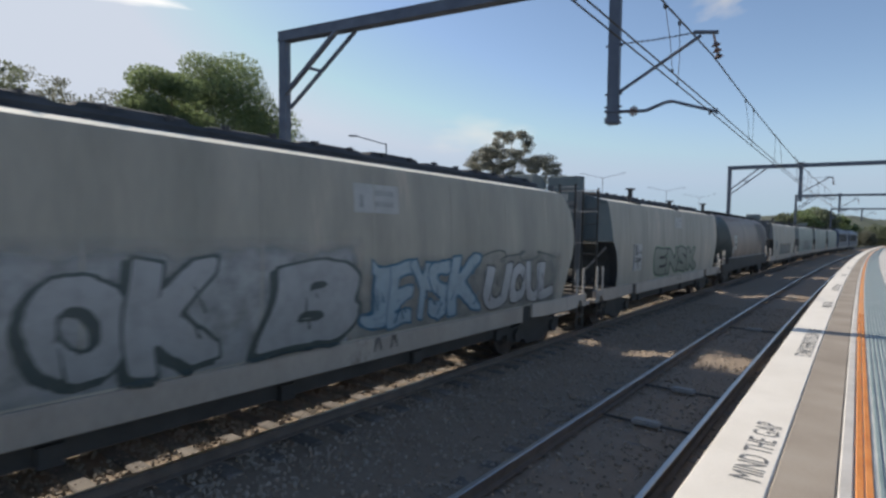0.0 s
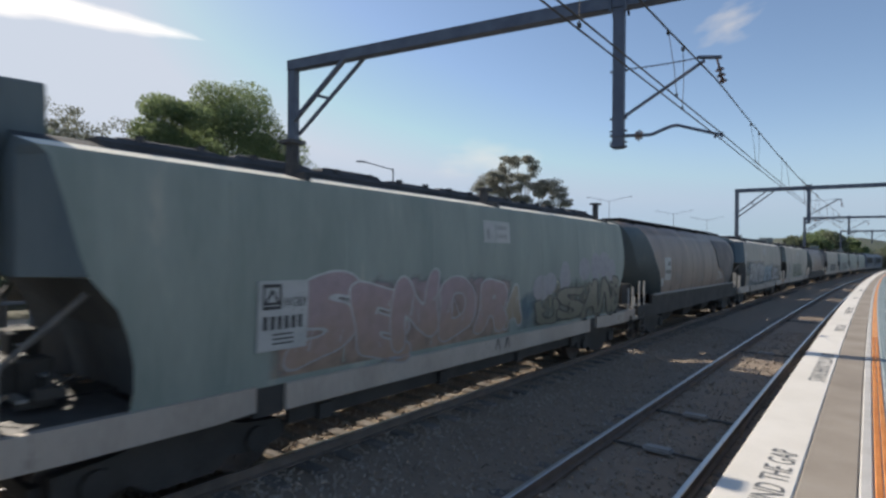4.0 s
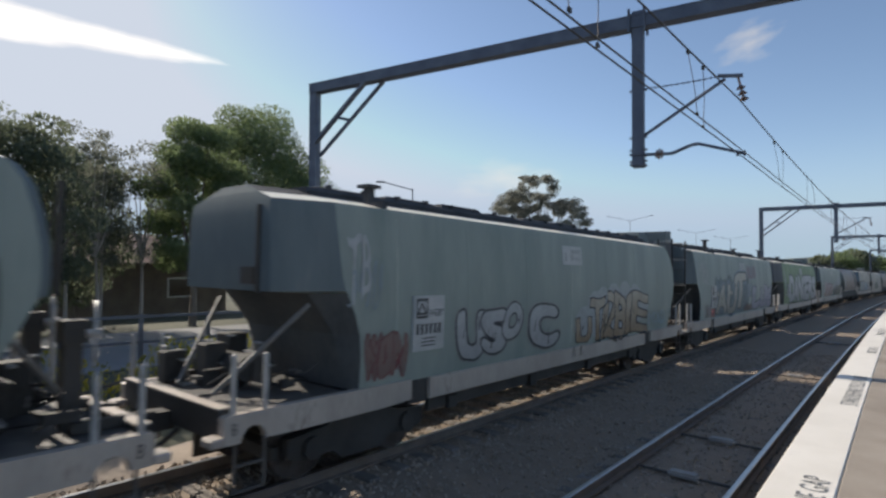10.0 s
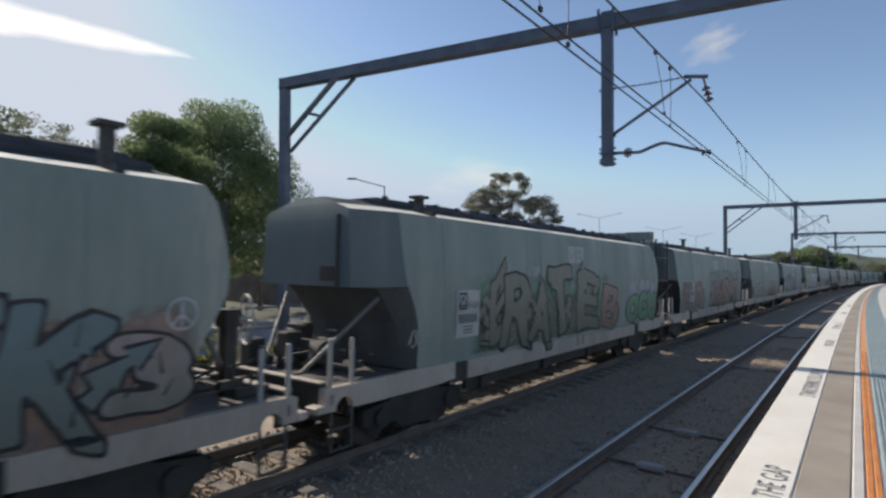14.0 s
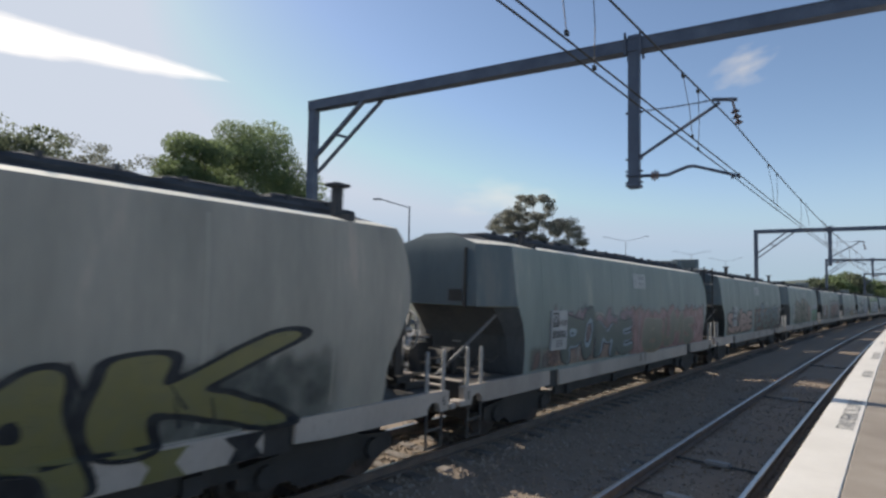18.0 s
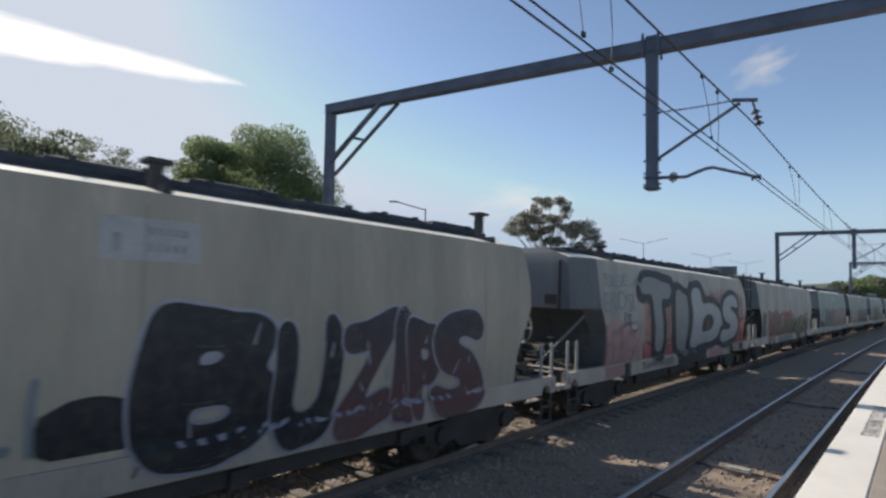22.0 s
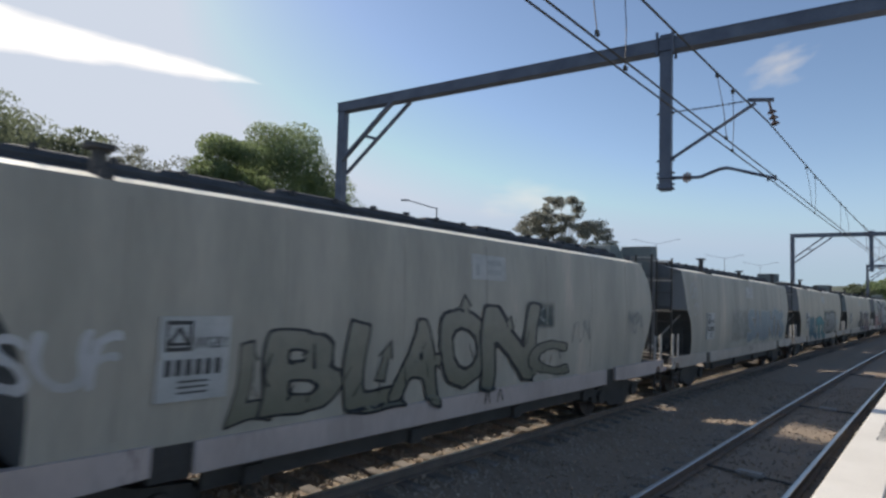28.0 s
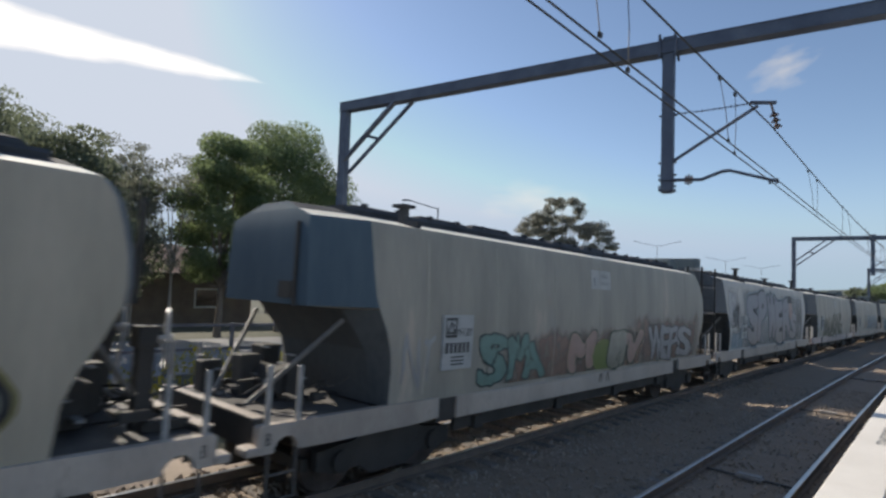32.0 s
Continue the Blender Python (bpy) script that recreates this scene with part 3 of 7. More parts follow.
def side_rect(bm, y0, y1, h0, h1, off, n=5):
    prev = None
    for i in range(n + 1):
        h = h0 + (h1 - h0) * i / n
        row = [bm.verts.new((side_x(h) + off, y, h)) for y in (y0, y1)]
        if prev:
            bm.faces.new((prev[0], prev[1], row[1], row[0]))
        prev = row


def side_slab(bm, y0, y1, h0, h1, off, n=4):
    """A thin plate with edges on the curved side."""
    outer, inner = [], []
    for i in range(n + 1):
        h = h0 + (h1 - h0) * i / n
        outer.append([(side_x(h) + off, y0, h), (side_x(h) + off, y1, h)])
        inner.append([(side_x(h) - 0.01, y0, h), (side_x(h) - 0.01, y1, h)])
    loft(bm, [[inner[i][0], outer[i][0], outer[i][1], inner[i][1]] for i in range(n + 1)])


WORN_STEEL = paint("worn_grey_steel", (0.13, 0.125, 0.118), (0.20, 0.192, 0.18), 0.6, scale=4, fine=30)
FAINT = paint("faint_stencil_grey", (0.24, 0.24, 0.23), (0.34, 0.34, 0.33), 0.6)


def build_underframe(root, sill_mat):
    for sx in (1, -1):
        bm = bmesh.new()
        # main sill: a channel with the ends let down to a shallower piece
        x0, x1 = sx * 1.22, sx * 1.36
        add_box(bm, ((x0 + x1) / 2, 0, 0.955 if sx > 0 else 1.0), (0.13, 9.28, 0.31 if sx > 0 else 0.22))
        bmesh.ops.bevel(bm, geom=bm.edges[:], offset=0.01, segments=1, affect="EDGES")
        add_box(bm, (sx * 1.27, 0, 1.115), (0.16, 9.28, 0.02))
        part("side_sill", bm, sill_mat, root, "cream painted side sill with dirt and rust")
        for e in (1, -1):
            bm = bmesh.new()
            pts = [(5.06, 0.86), (5.6, 0.83)]
            pts += [(HALF - 1.05, 0.82)]
            for i in range(9):
                a = math.pi * (1 - i / 8)
                pts.append((HALF - 0.37 + 0.16 * math.cos(a), 0.83 + 0.17 * math.sin(a)))
            pts += [(HALF - 0.02, 0.83), (HALF, 0.86), (HALF, 1.13), (HALF - 0.04, 1.15), (5.6, 1.15), (5.06, 1.15)]
            loft(bm, [[(sx * 1.25, e * y, z) for y, z in pts], [(sx * 1.36, e * y, z) for y, z in pts]])
            part("end_sill", bm, sill_mat, root, "cream painted end sill with a half round jacking hole")
            bm = bmesh.new()
            add_box(bm, (sx * 1.27, e * 4.85, 1.0), (0.06, 0.42, 0.46))
            part("sill_gap_post", bm, DARK_STEEL, root)
            bm = bmesh.new()
            add_box(bm, (sx * 1.28, e * (HALF + 0.07), 0.885), (0.24, 0.17, 0.10))
            bmesh.ops.bevel(bm, geom=bm.edges[:], offset=0.02, segments=1, affect="EDGES")
            part("corner_step", bm, sill_mat, root)
            # a pair of hand posts on each corner
            for k, (yy, top) in enumerate(((HALF - 0.12, 1.78), (HALF - 0.52, 1.76))):
                bm = bmesh.new()
                add_tube(bm, (sx * 1.32, e * yy, 1.10), (sx * 1.32, e * yy, top), 0.033, 8)
                bmesh.ops.create_icosphere(bm, subdivisions=1, radius=0.035, matrix=Matrix.Translation((sx * 1.32, e * yy, top)))
                part("hand_post", bm, POST_PAINT, root, "white upright hand post")
            # steps that hang under the corner
            bm = bmesh.new()
            for yy in (HALF - 0.15, HALF - 0.52):
                add_bar(bm, (sx * 1.33, e * yy, 0.85), (sx * 1.33, e * yy, 0.28), 0.03)
            for z in (0.30, 0.58):
                add_bar(bm, (sx * 1.33, e * (HALF - 0.15), z), (sx * 1.33, e * (HALF - 0.52), z), 0.028)
            part("foot_step", bm, DECK, root, "hanging steel foot step")
    for e in (1, -1):
        bm = bmesh.new()
        add_box(bm, (0, e * (HALF - 0.9), 1.12), (2.5, 1.75, 0.04))
        part("end_deck", bm, DECK, root, "worn steel end deck")
        # headstock dark for the shade on its face, pale strip for its sunlit top
        bm = bmesh.new()
        add_box(bm, (0, e * (HALF - 0.06), 1.03), (2.5, 0.12, 0.34))
        part("headstock", bm, DARK_STEEL, root)
        bm = bmesh.new()
        add_box(bm, (0, e * (HALF - 0.06), 1.21), (2.48, 0.14, 0.018))
        part("headstock_flange", bm, SILL_PAINT, root)
        bm = bmesh.new()
        add_box(bm, (0, e * (HALF + 0.1), 0.9), (0.24, 0.32, 0.22))
        add_box(bm, (0.06, e * (HALF + 0.26), 0.9), (0.16, 0.18, 0.28))
        add_tube(bm, (0.35, e * HALF, 0.85), (0.2, e * (HALF + 0.28), 0.55), 0.03, 6)
        part("coupler", bm, DARK_STEEL, root, "dark automatic coupler with a brake hose")
        for sx in (1, -1):
            bm = bmesh.new()
            add_tube(bm, (sx * 0.45, e * (HALF - 0.35), 1.2), (sx * 1.1, e * 6.75, 2.3), 0.032, 8)
            part("diagonal_strut", bm, WORN_STEEL, root, "thin worn diagonal strut on the end deck")
    bm = bmesh.new()
    add_box(bm, (0, 0, 0.98), (0.5, 2 * HALF - 0.3, 0.36))
    for y in (-4.7, -2.8, 2.8, 4.7):
        add_box(bm, (0, y, 1.0), (2.3, 0.2, 0.24))
    part("centre_sill", bm, DARK_STEEL, root)
    bm = bmesh.new()
    # bars added under the sills to block sunlight and the view through
    add_box(bm, (-1.25, 0, 0.45), (0.1, 8.3, 0.26))
    add_box(bm, (1.12, 0, 0.68), (0.08, 8.9, 0.26))
    for y in (-3.9, -1.3, 1.3, 3.9):
        add_box(bm, (-1.25, y, 0.7), (0.08, 0.1, 0.3))
        add_box(bm, (1.16, y, 0.62), (0.14, 0.22, 0.2))
    part("door_gear", bm, DARK_STEEL, root)
    for y in (-2.95, 0.0, 2.95):
        bm = bmesh.new()
        loft(bm, [[(0.55, y - 0.9, 1.15), (0.55, y + 0.9, 1.15), (-0.55, y + 0.9, 1.15), (-0.55, y - 0.9, 1.15)], [(0.3, y - 0.4, 0.62), (0.3, y + 0.4, 0.62), (-0.3, y + 0.4, 0.62), (-0.3, y - 0.4, 0.62)]])
        part("discharge_chute", bm, DARK_STEEL, root)


def build_bogies(root):
    for e in (1, -1):
        yc = e * 5.75
        bm = bmesh.new()
        for sx in (1, -1):
            x = sx * 1.0
            prof = [(-1.25, 0.62), (-1.25, 0.38), (-0.95, 0.30), (-0.55, 0.34), (-0.35, 0.20), (0.35, 0.20), (0.55, 0.34), (0.95, 0.30), (1.25, 0.38), (1.25, 0.62), (0.7, 0.68), (0.35, 0.80), (-0.35, 0.80), (-0.7, 0.68)]
            loft(bm, [[(x - 0.07, yc + y, z) for y, z in prof], [(x + 0.07, yc + y, z) for y, z in prof]])
            for yy in (-0.18, 0, 0.18):
                add_tube(bm, (x, yc + yy, 0.3), (x, yc + yy, 0.62), 0.07, 8)
            for yy in (-0.88, 0.88):
                add_tube(bm, (x, yc + yy, 0.46), (x + sx * 0.14, yc + yy, 0.46), 0.15, 10)
        add_box(bm, (0, yc, 0.66), (2.1, 0.42, 0.26))
        # unseen plate behind the far frame added to block sunlight, then brake beams
        add_box(bm, (-0.5, yc, 0.50), (0.06, 3.3, 0.66))
        add_box(bm, (0, yc - 1.35, 0.45), (1.9, 0.1, 0.16))
        add_box(bm, (0, yc + 1.35, 0.45), (1.9, 0.1, 0.16))
        bogie = part("bogie", bm, DARK_STEEL, root, "three-piece cast steel bogie")
        for k in (-0.88, 0.88):
            bm = bmesh.new()
            for sx in (1, -1):
                for r, w0, w1 in ((0.46, 0.70, 0.80), (0.485, 0.66, 0.70)):
                    add_tube(bm, (sx * w0, 0, 0), (sx * w1, 0, 0), r, 28)
                for i in range(5):
                    a = 2 * math.pi * i / 5
                    add_box(bm, (sx * 0.80, 0.27 * math.cos(a), 0.27 * math.sin(a)), (0.02, 0.09, 0.09), Matrix.Rotation(a, 4, "X"))
            add_tube(bm, (-1.0, 0, 0), (1.0, 0, 0), 0.075, 12)
            ws = part("wheelset", bm, WHEEL_STEEL, bogie, "steel wheels on one axle")
            ws.matrix_parent_inverse = Matrix.Translation((0, yc + k, 0.46))


def build_roof(root, style):
    bm = bmesh.new()
    tr = [(0.64, 3.72), (0.64, 3.85), (0.59, 3.90), (-0.59, 3.90), (-0.64, 3.85), (-0.64, 3.72)]
    loft(bm, [[(x, y, z) for x, z in tr] for y in (-6.5, 6.5)])
    part("roof_trough", bm, HATCH, root, "dark raised trough along the roof")
    n = 9
    for i in range(n):
        y = -5.7 + i * 11.4 / (n - 1)
        bm = bmesh.new()
        hh = 3.96 + 0.02 * (i % 3)
        loft(bm, [[(0.56, y - 0.64, 3.89), (0.56, y + 0.64, 3.89), (-0.56, y + 0.64, 3.89), (-0.56, y - 0.64, 3.89)],
                  [(0.50, y - 0.58, hh - 0.03), (0.50, y + 0.58, hh - 0.03), (-0.50, y + 0.58, hh - 0.03), (-0.50, y - 0.58, hh - 0.03)],
                  [(0.42, y - 0.45, hh), (0.42, y + 0.45, hh), (-0.42, y + 0.45, hh), (-0.42, y - 0.45, hh)]])
        lid = part("roof_hatch", bm, HATCH, root, "dark hinged roof hatch with clamps")
        for yy in (-0.35, 0.35):
            bm = bmesh.new()
            add_box(bm, (0.54, y + yy, 3.93), (0.1, 0.06, 0.09))
            part("clamp", bm, HATCH, lid)
    for y, z in ((-4.3, 4.14), (0.3, 3.98), (5.9, 4.14)) if style == "a" else ((-5.6, 3.96),):
        bm = bmesh.new()
        add_box(bm, (1.04, y, 3.69), (0.44, 0.09, 0.10))
        add_box(bm, (0.92, y, (3.66 + z) / 2), (0.12, 0.12, z - 3.66))
        add_box(bm, (0.92, y, z + 0.02), (0.24, 0.26, 0.045))
        part("roof_vent", bm, HATCH, root, "short bracket post with a flat cap")


def deck_gear(root, e, n):
    """Brake rods, levers, valve blocks and hose ends that crowd the end deck."""
    for i in range(n * 2):
        bm = bmesh.new()
        x, y, z = random.uniform(-1.1, 1.05), e * random.uniform(HALF - 1.4, HALF - 0.15), 1.17 + 0.035 * (i % 9)
        ln = random.uniform(0.15, 0.5)
        if i % 4 == 0:
            add_box(bm, (x, y, z), (ln, 0.09, 0.035))
        elif i % 4 == 1:
            add_tube(bm, (x - ln / 2, y, z), (x + ln / 2, y + 0.12, z + 0.06), 0.018, 6)
        elif i % 4 == 2:
            add_box(bm, (x, y, z), (0.10, ln, 0.10))
            add_tube(bm, (x, y, z), (x, y, z + 0.22), 0.02, 6)
        else:
            add_tube(bm, (x, y - ln / 2, z), (x + 0.06, y + ln / 2, z + 0.12), 0.015, 6)
        # every sixth rod is pale, painted as a sunlit sliver
        part("brake_rod", bm, FAINT if i % 6 == 0 else DARK_STEEL, root)
    # dark valve boxes with small ledges, pale to paint the sun on their tops
    for i, (x, back, w, top) in enumerate(((-0.35, 0.75, 0.28, 1.72), (-0.95, 0.5, 0.24, 1.58), (0.25, 1.1, 0.26, 1.62), (-0.7, 1.25, 0.36, 1.80))):
        bm = bmesh.new()
        add_box(bm, (x, e * (HALF - back), (1.14 + top) / 2), (w, 0.3, top - 1.14))
        bmesh.ops.bevel(bm, geom=bm.edges[:], offset=0.02, segments=1, affect="EDGES")
        box = part("valve_box", bm, DARK_STEEL, root, "dark valve box on the end deck")
        for k in range(4):
            bm = bmesh.new()
            add_box(bm, (x + (w / 2 + 0.05) * (1 if k % 2 else -1), e * (HALF - back + 0.1 * (k - 1.5)), 1.3 + 0.16 * k), (0.16, 0.07, 0.018))
            part("ledge", bm, FAINT, box)
    bm = bmesh.new()
    add_tube(bm, (-0.8, e * (HALF - 0.95), 1.42), (0.3, e * (HALF - 0.95), 1.42), 0.18, 14)
    part("brake_cylinder", bm, DARK_STEEL, root, "dark brake cylinder on the end deck", smooth=40)


def end_mark(root, e, letter):
    """The end's letter, stencilled on the sill beside the jacking hole."""
    me = text_mesh(letter, 0.19)
    xs = [v.co.x for v in me.vertices]
    mid = (min(xs) + max(xs)) / 2
    for v in me.vertices:
        v.co = (1.3655, e * (HALF - 0.13) + (v.co.x - mid) * 0.7, 0.93 + v.co.y)
    me.materials.append(STENCIL)
    new("end_letter", me).parent = root


def build_end_a(root, e):
    """The end with ladders, grab rails and a tall box that rises over the roof."""
    y = e * 7.36
    bm = bmesh.new()
    top = 4.33 if e < 0 else 4.14
    prof = [(7.38, 3.55), (7.38, 3.95), (7.05, top), (6.62, top), (6.56, 3.78), (6.56, 3.55)]
    if e < 0:
        prof = [(7.47, 2.95), (7.47, top), (6.92, top + 0.03), (6.90, 3.6), (6.90, 2.95)]
    loft(bm, [[(-0.46, e * a, z) for a, z in prof], [(0.46, e * a, z) for a, z in prof]])
    bmesh.ops.bevel(bm, geom=bm.edges[:], offset=0.02, segments=1, affect="EDGES")
    part("end_box", bm, END_BLUE["green"], root, "tall slate blue box that rises over the roof end")
    bm = bmesh.new()
    for x in (-0.55, 0.55):
        add_bar(bm, (x, y + e * 0.10, 1.15), (x, y + e * 0.10, 3.9), 0.12, 0.16)
    add_bar(bm, (-0.6, y + e * 0.10, 2.45), (0.6, y + e * 0.10, 2.45), 0.12)
    add_bar(bm, (-0.6, y + e * 0.10, 3.55), (0.6, y + e * 0.10, 3.55), 0.10)
    part("end_frame", bm, END_BLUE["dull"], root, "dark steel end frame")
    bm = bmesh.new()
    add_tube(bm, (0.2, y + e * 0.12, 1.3), (0.2, y + e * 0.12, 3.3), 0.06, 8)
    part("air_pipe", bm, DECK, root)
    bm = bmesh.new()
    add_box(bm, (0.12, y + e * 0.16, 3.72), (0.2, 0.02, 0.2))
    part("box_label", bm, PLATE_WHITE, root, "small pale label plate")
    for sx in (0.72, -1.18):
        bm = bmesh.new()
        for x in (sx, sx + 0.44):
            add_bar(bm, (x, y + e * 0.24, 1.15), (x, y + e * 0.24, 3.95), 0.045)
        lad = part("ladder", bm, DARK_STEEL, root, "steel end ladder")
        for i in range(6):
            bm = bmesh.new()
            z = 1.7 + i * 0.42
            add_tube(bm, (sx, y + e * 0.24, z), (sx + 0.44, y + e * 0.24, z), 0.014, 6)
            part("rung", bm, DECK, lad)
    for z in (2.42, 3.30, 3.88):
        bm = bmesh.new()
        add_tube(bm, (-1.2, y + e * 0.30, z), (1.2, y + e * 0.30, z), 0.012, 6)
        part("grab_rail", bm, POST_PAINT, root, "thin pale grab rail across the end")
    deck_gear(root, e, 8)
    end_mark(root, e, "A")


def build_end_b(root, e):
    """The plain sloped end with hand wheels and pipework on the deck."""
    for x, z in ((0.75, 2.08), (-0.55, 2.1)) if e > 0 else ():
        bm = bmesh.new()
        c = (x, e * (HALF - 0.35), z)
        add_ring(bm, c, 0.31, 0.018, (0.35, 1, 0), 24, 6)
        ax = Vector((0.35, 1, 0)).normalized()
        u = ax.cross(Vector((0, 0, 1)))
        for i in range(5):
            a = 2 * math.pi * i / 5
            add_tube(bm, c, Vector(c) + (u * math.cos(a) + Vector((0, 0, 1)) * math.sin(a)) * 0.30, 0.014, 5)
        add_tube(bm, Vector(c) - ax * 0.08, Vector(c) + ax * 0.06, 0.05, 8)
        part("hand_wheel", bm, POST_PAINT, root, "pale spoked brake hand wheel")
        bm = bmesh.new()
        add_box(bm, (x - 0.12, e * (HALF - 0.52), 1.66), (0.16, 0.16, 1.05))
        add_box(bm, (x - 0.12, e * (HALF - 0.52), 2.1), (0.24, 0.22, 0.22))
        add_tube(bm, (x - 0.12, e * (HALF - 0.52), 2.2), (x, e * (HALF - 0.36), z), 0.04, 6)
        part("brake_stand", bm, DARK_STEEL, root)
    deck_gear(root, e, 9)
    end_mark(root, e, "B")
    bm = bmesh.new()
    add_box(bm, (0.78, e * 7.31, 3.0), (0.05, 0.05, 1.1))
    part("end_stiffener", bm, DARK_STEEL, root)
    bm = bmesh.new()
    add_box(bm, (0.55, e * 7.312, 2.66), (0.3, 0.02, 0.22))
    part("end_vent", bm, DARK_STEEL, root, "small dark vent panel")


def build_wagon(rear):
    root = thing("grain_wagon", "weathered green grain hopper wagon with sprayed lettering", "grain wagon", group="wagons of the freight train")
    build_body(root, rear)
    build_underframe(root, SILL_PAINT)
    build_bogies(root)
    build_roof(root, rear)
    if rear == "a":
        build_end_a(root, -1)
        build_end_b(root, 1)
    else:
        build_end_b(root, -1)
        build_end_a(root, 1)
    seam = bmesh.new()
    for sx in (1,):
        prev = None
        for i in range(13):
            h = 1.24 + i * (3.5 - 1.24) / 12
            row = [seam.verts.new(((side_x(h) + o), y, h)) for y, o in ((-0.022, -0.004), (-0.010, 0.007), (0.010, 0.007), (0.022, -0.004))]
            if prev:
                for a in range(3):
                    seam.faces.new((prev[a], prev[a + 1], row[a + 1], row[a]))
            prev = row
    first = part("seam_rib", seam, BODY["green"], root, smooth=60)
    for i, y in enumerate([-5.4, -3.7, -1.8, 0.1, 2.0, 3.85, 5.6]):
        ob = first if i == 0 else new("seam_rib", first.data)
        ob.parent = root
        ob.location = (0, y, 0)
    # builder's plates
    bm = bmesh.new()
    side_slab(bm, -5.08, -4.37, 1.55, 2.38, 0.034)
    sign = part("class_plate", bm, PLATE_WHITE, root, "white painted panel with a boxed triangle and stencilled class letters")
    bm = bmesh.new()
    for y0, y1, h0, h1 in ((-5.03, -4.77, 2.30, 2.34), (-5.03, -4.77, 2.04, 2.08), (-5.03, -5.005, 2.04, 2.34), (-4.805, -4.77, 2.04, 2.34)):
        side_rect(bm, y0, y1, h0, h1, 0.039, 2)
    for (ya, ha), (yb, hb) in (((-5.00, 2.10), (-4.90, 2.27)), ((-4.90, 2.27), (-4.81, 2.10)), ((-4.81, 2.11), (-5.00, 2.11))):
        dy, dh = yb - ya, hb - ha
        ln = math.hypot(dy, dh)
        ny, nh = -dh / ln * 0.016, dy / ln * 0.016
        q = [(ya + ny, ha + nh), (yb + ny, hb + nh), (yb - ny, hb - nh), (ya - ny, ha - nh)]
        bm.faces.new([bm.verts.new((side_x(h) + 0.039, y, h)) for y, h in q])
    for i in range(6):
        side_rect(bm, -5.02 + i * 0.10, -4.96 + i * 0.10, 1.80, 1.96, 0.039, 2)
    for i in range(3):
        side_rect(bm, -4.88, -4.88 + 0.3, 1.62 + i * 0.055, 1.64 + i * 0.055, 0.039, 1)
    tagged(part("plate_marking", bm, STENCIL, sign, "black stencilled marks"), kind="stuff")
    me = text_mesh("WGBY", 0.17)
    for v in me.vertices:
        h = 2.06 + v.co.y
        v.co = (side_x(h) + 0.039, -4.75 + v.co.x * 0.72, h)
    me.materials.append(STENCIL)
    ob = new("class_letters", me)
    ob.parent = sign
    bm = bmesh.new()
    sy = -0.3
    side_slab(bm, sy, sy + 0.93, 2.95, 3.36, 0.006)
    plate = part("data_plate", bm, PLATE_WHITE, root, "white data plate with faint stencilled lines")
    bm = bmesh.new()
    side_rect(bm, sy + 0.10, sy + 0.18, 3.02, 3.20, 0.010, 1)
    for i in range(5):
        side_rect(bm, sy + 0.42 + i * 0.08, sy + 0.48 + i * 0.08, 3.20, 3.28, 0.010, 1)
        side_rect(bm, sy + 0.42 + i * 0.08, sy + 0.47 + i * 0.08, 3.04, 3.12, 0.010, 1)
    tagged(part("plate_marking", bm, FAINT, plate, "faint grey stencilled marks"), kind="stuff")
    for y in (0.2, 0.55):
        bm = bmesh.new()
        for k in (-1, 1):
            q = [(y + k * 0.09, 0.92), (y + k * 0.06, 0.92), (y - 0.0, 1.12), (y + 0.03 * k, 1.12)]
            bm.faces.new([bm.verts.new((1.366, a, h)) for a, h in q])
        part("jacking_mark", bm, STENCIL, root)
    return root


PATCH = paint("slate_patch_paint", (0.145, 0.132, 0.126), (0.205, 0.185, 0.172), 0.7, scale=1, fine=9, c=(0.25, 0.215, 0.19), c_at=0.58, spec=0.15)
RUST_RUN = paint("dark_rust_run", (0.07, 0.06, 0.055), (0.12, 0.10, 0.09), 0.7, scale=3, fine=20)


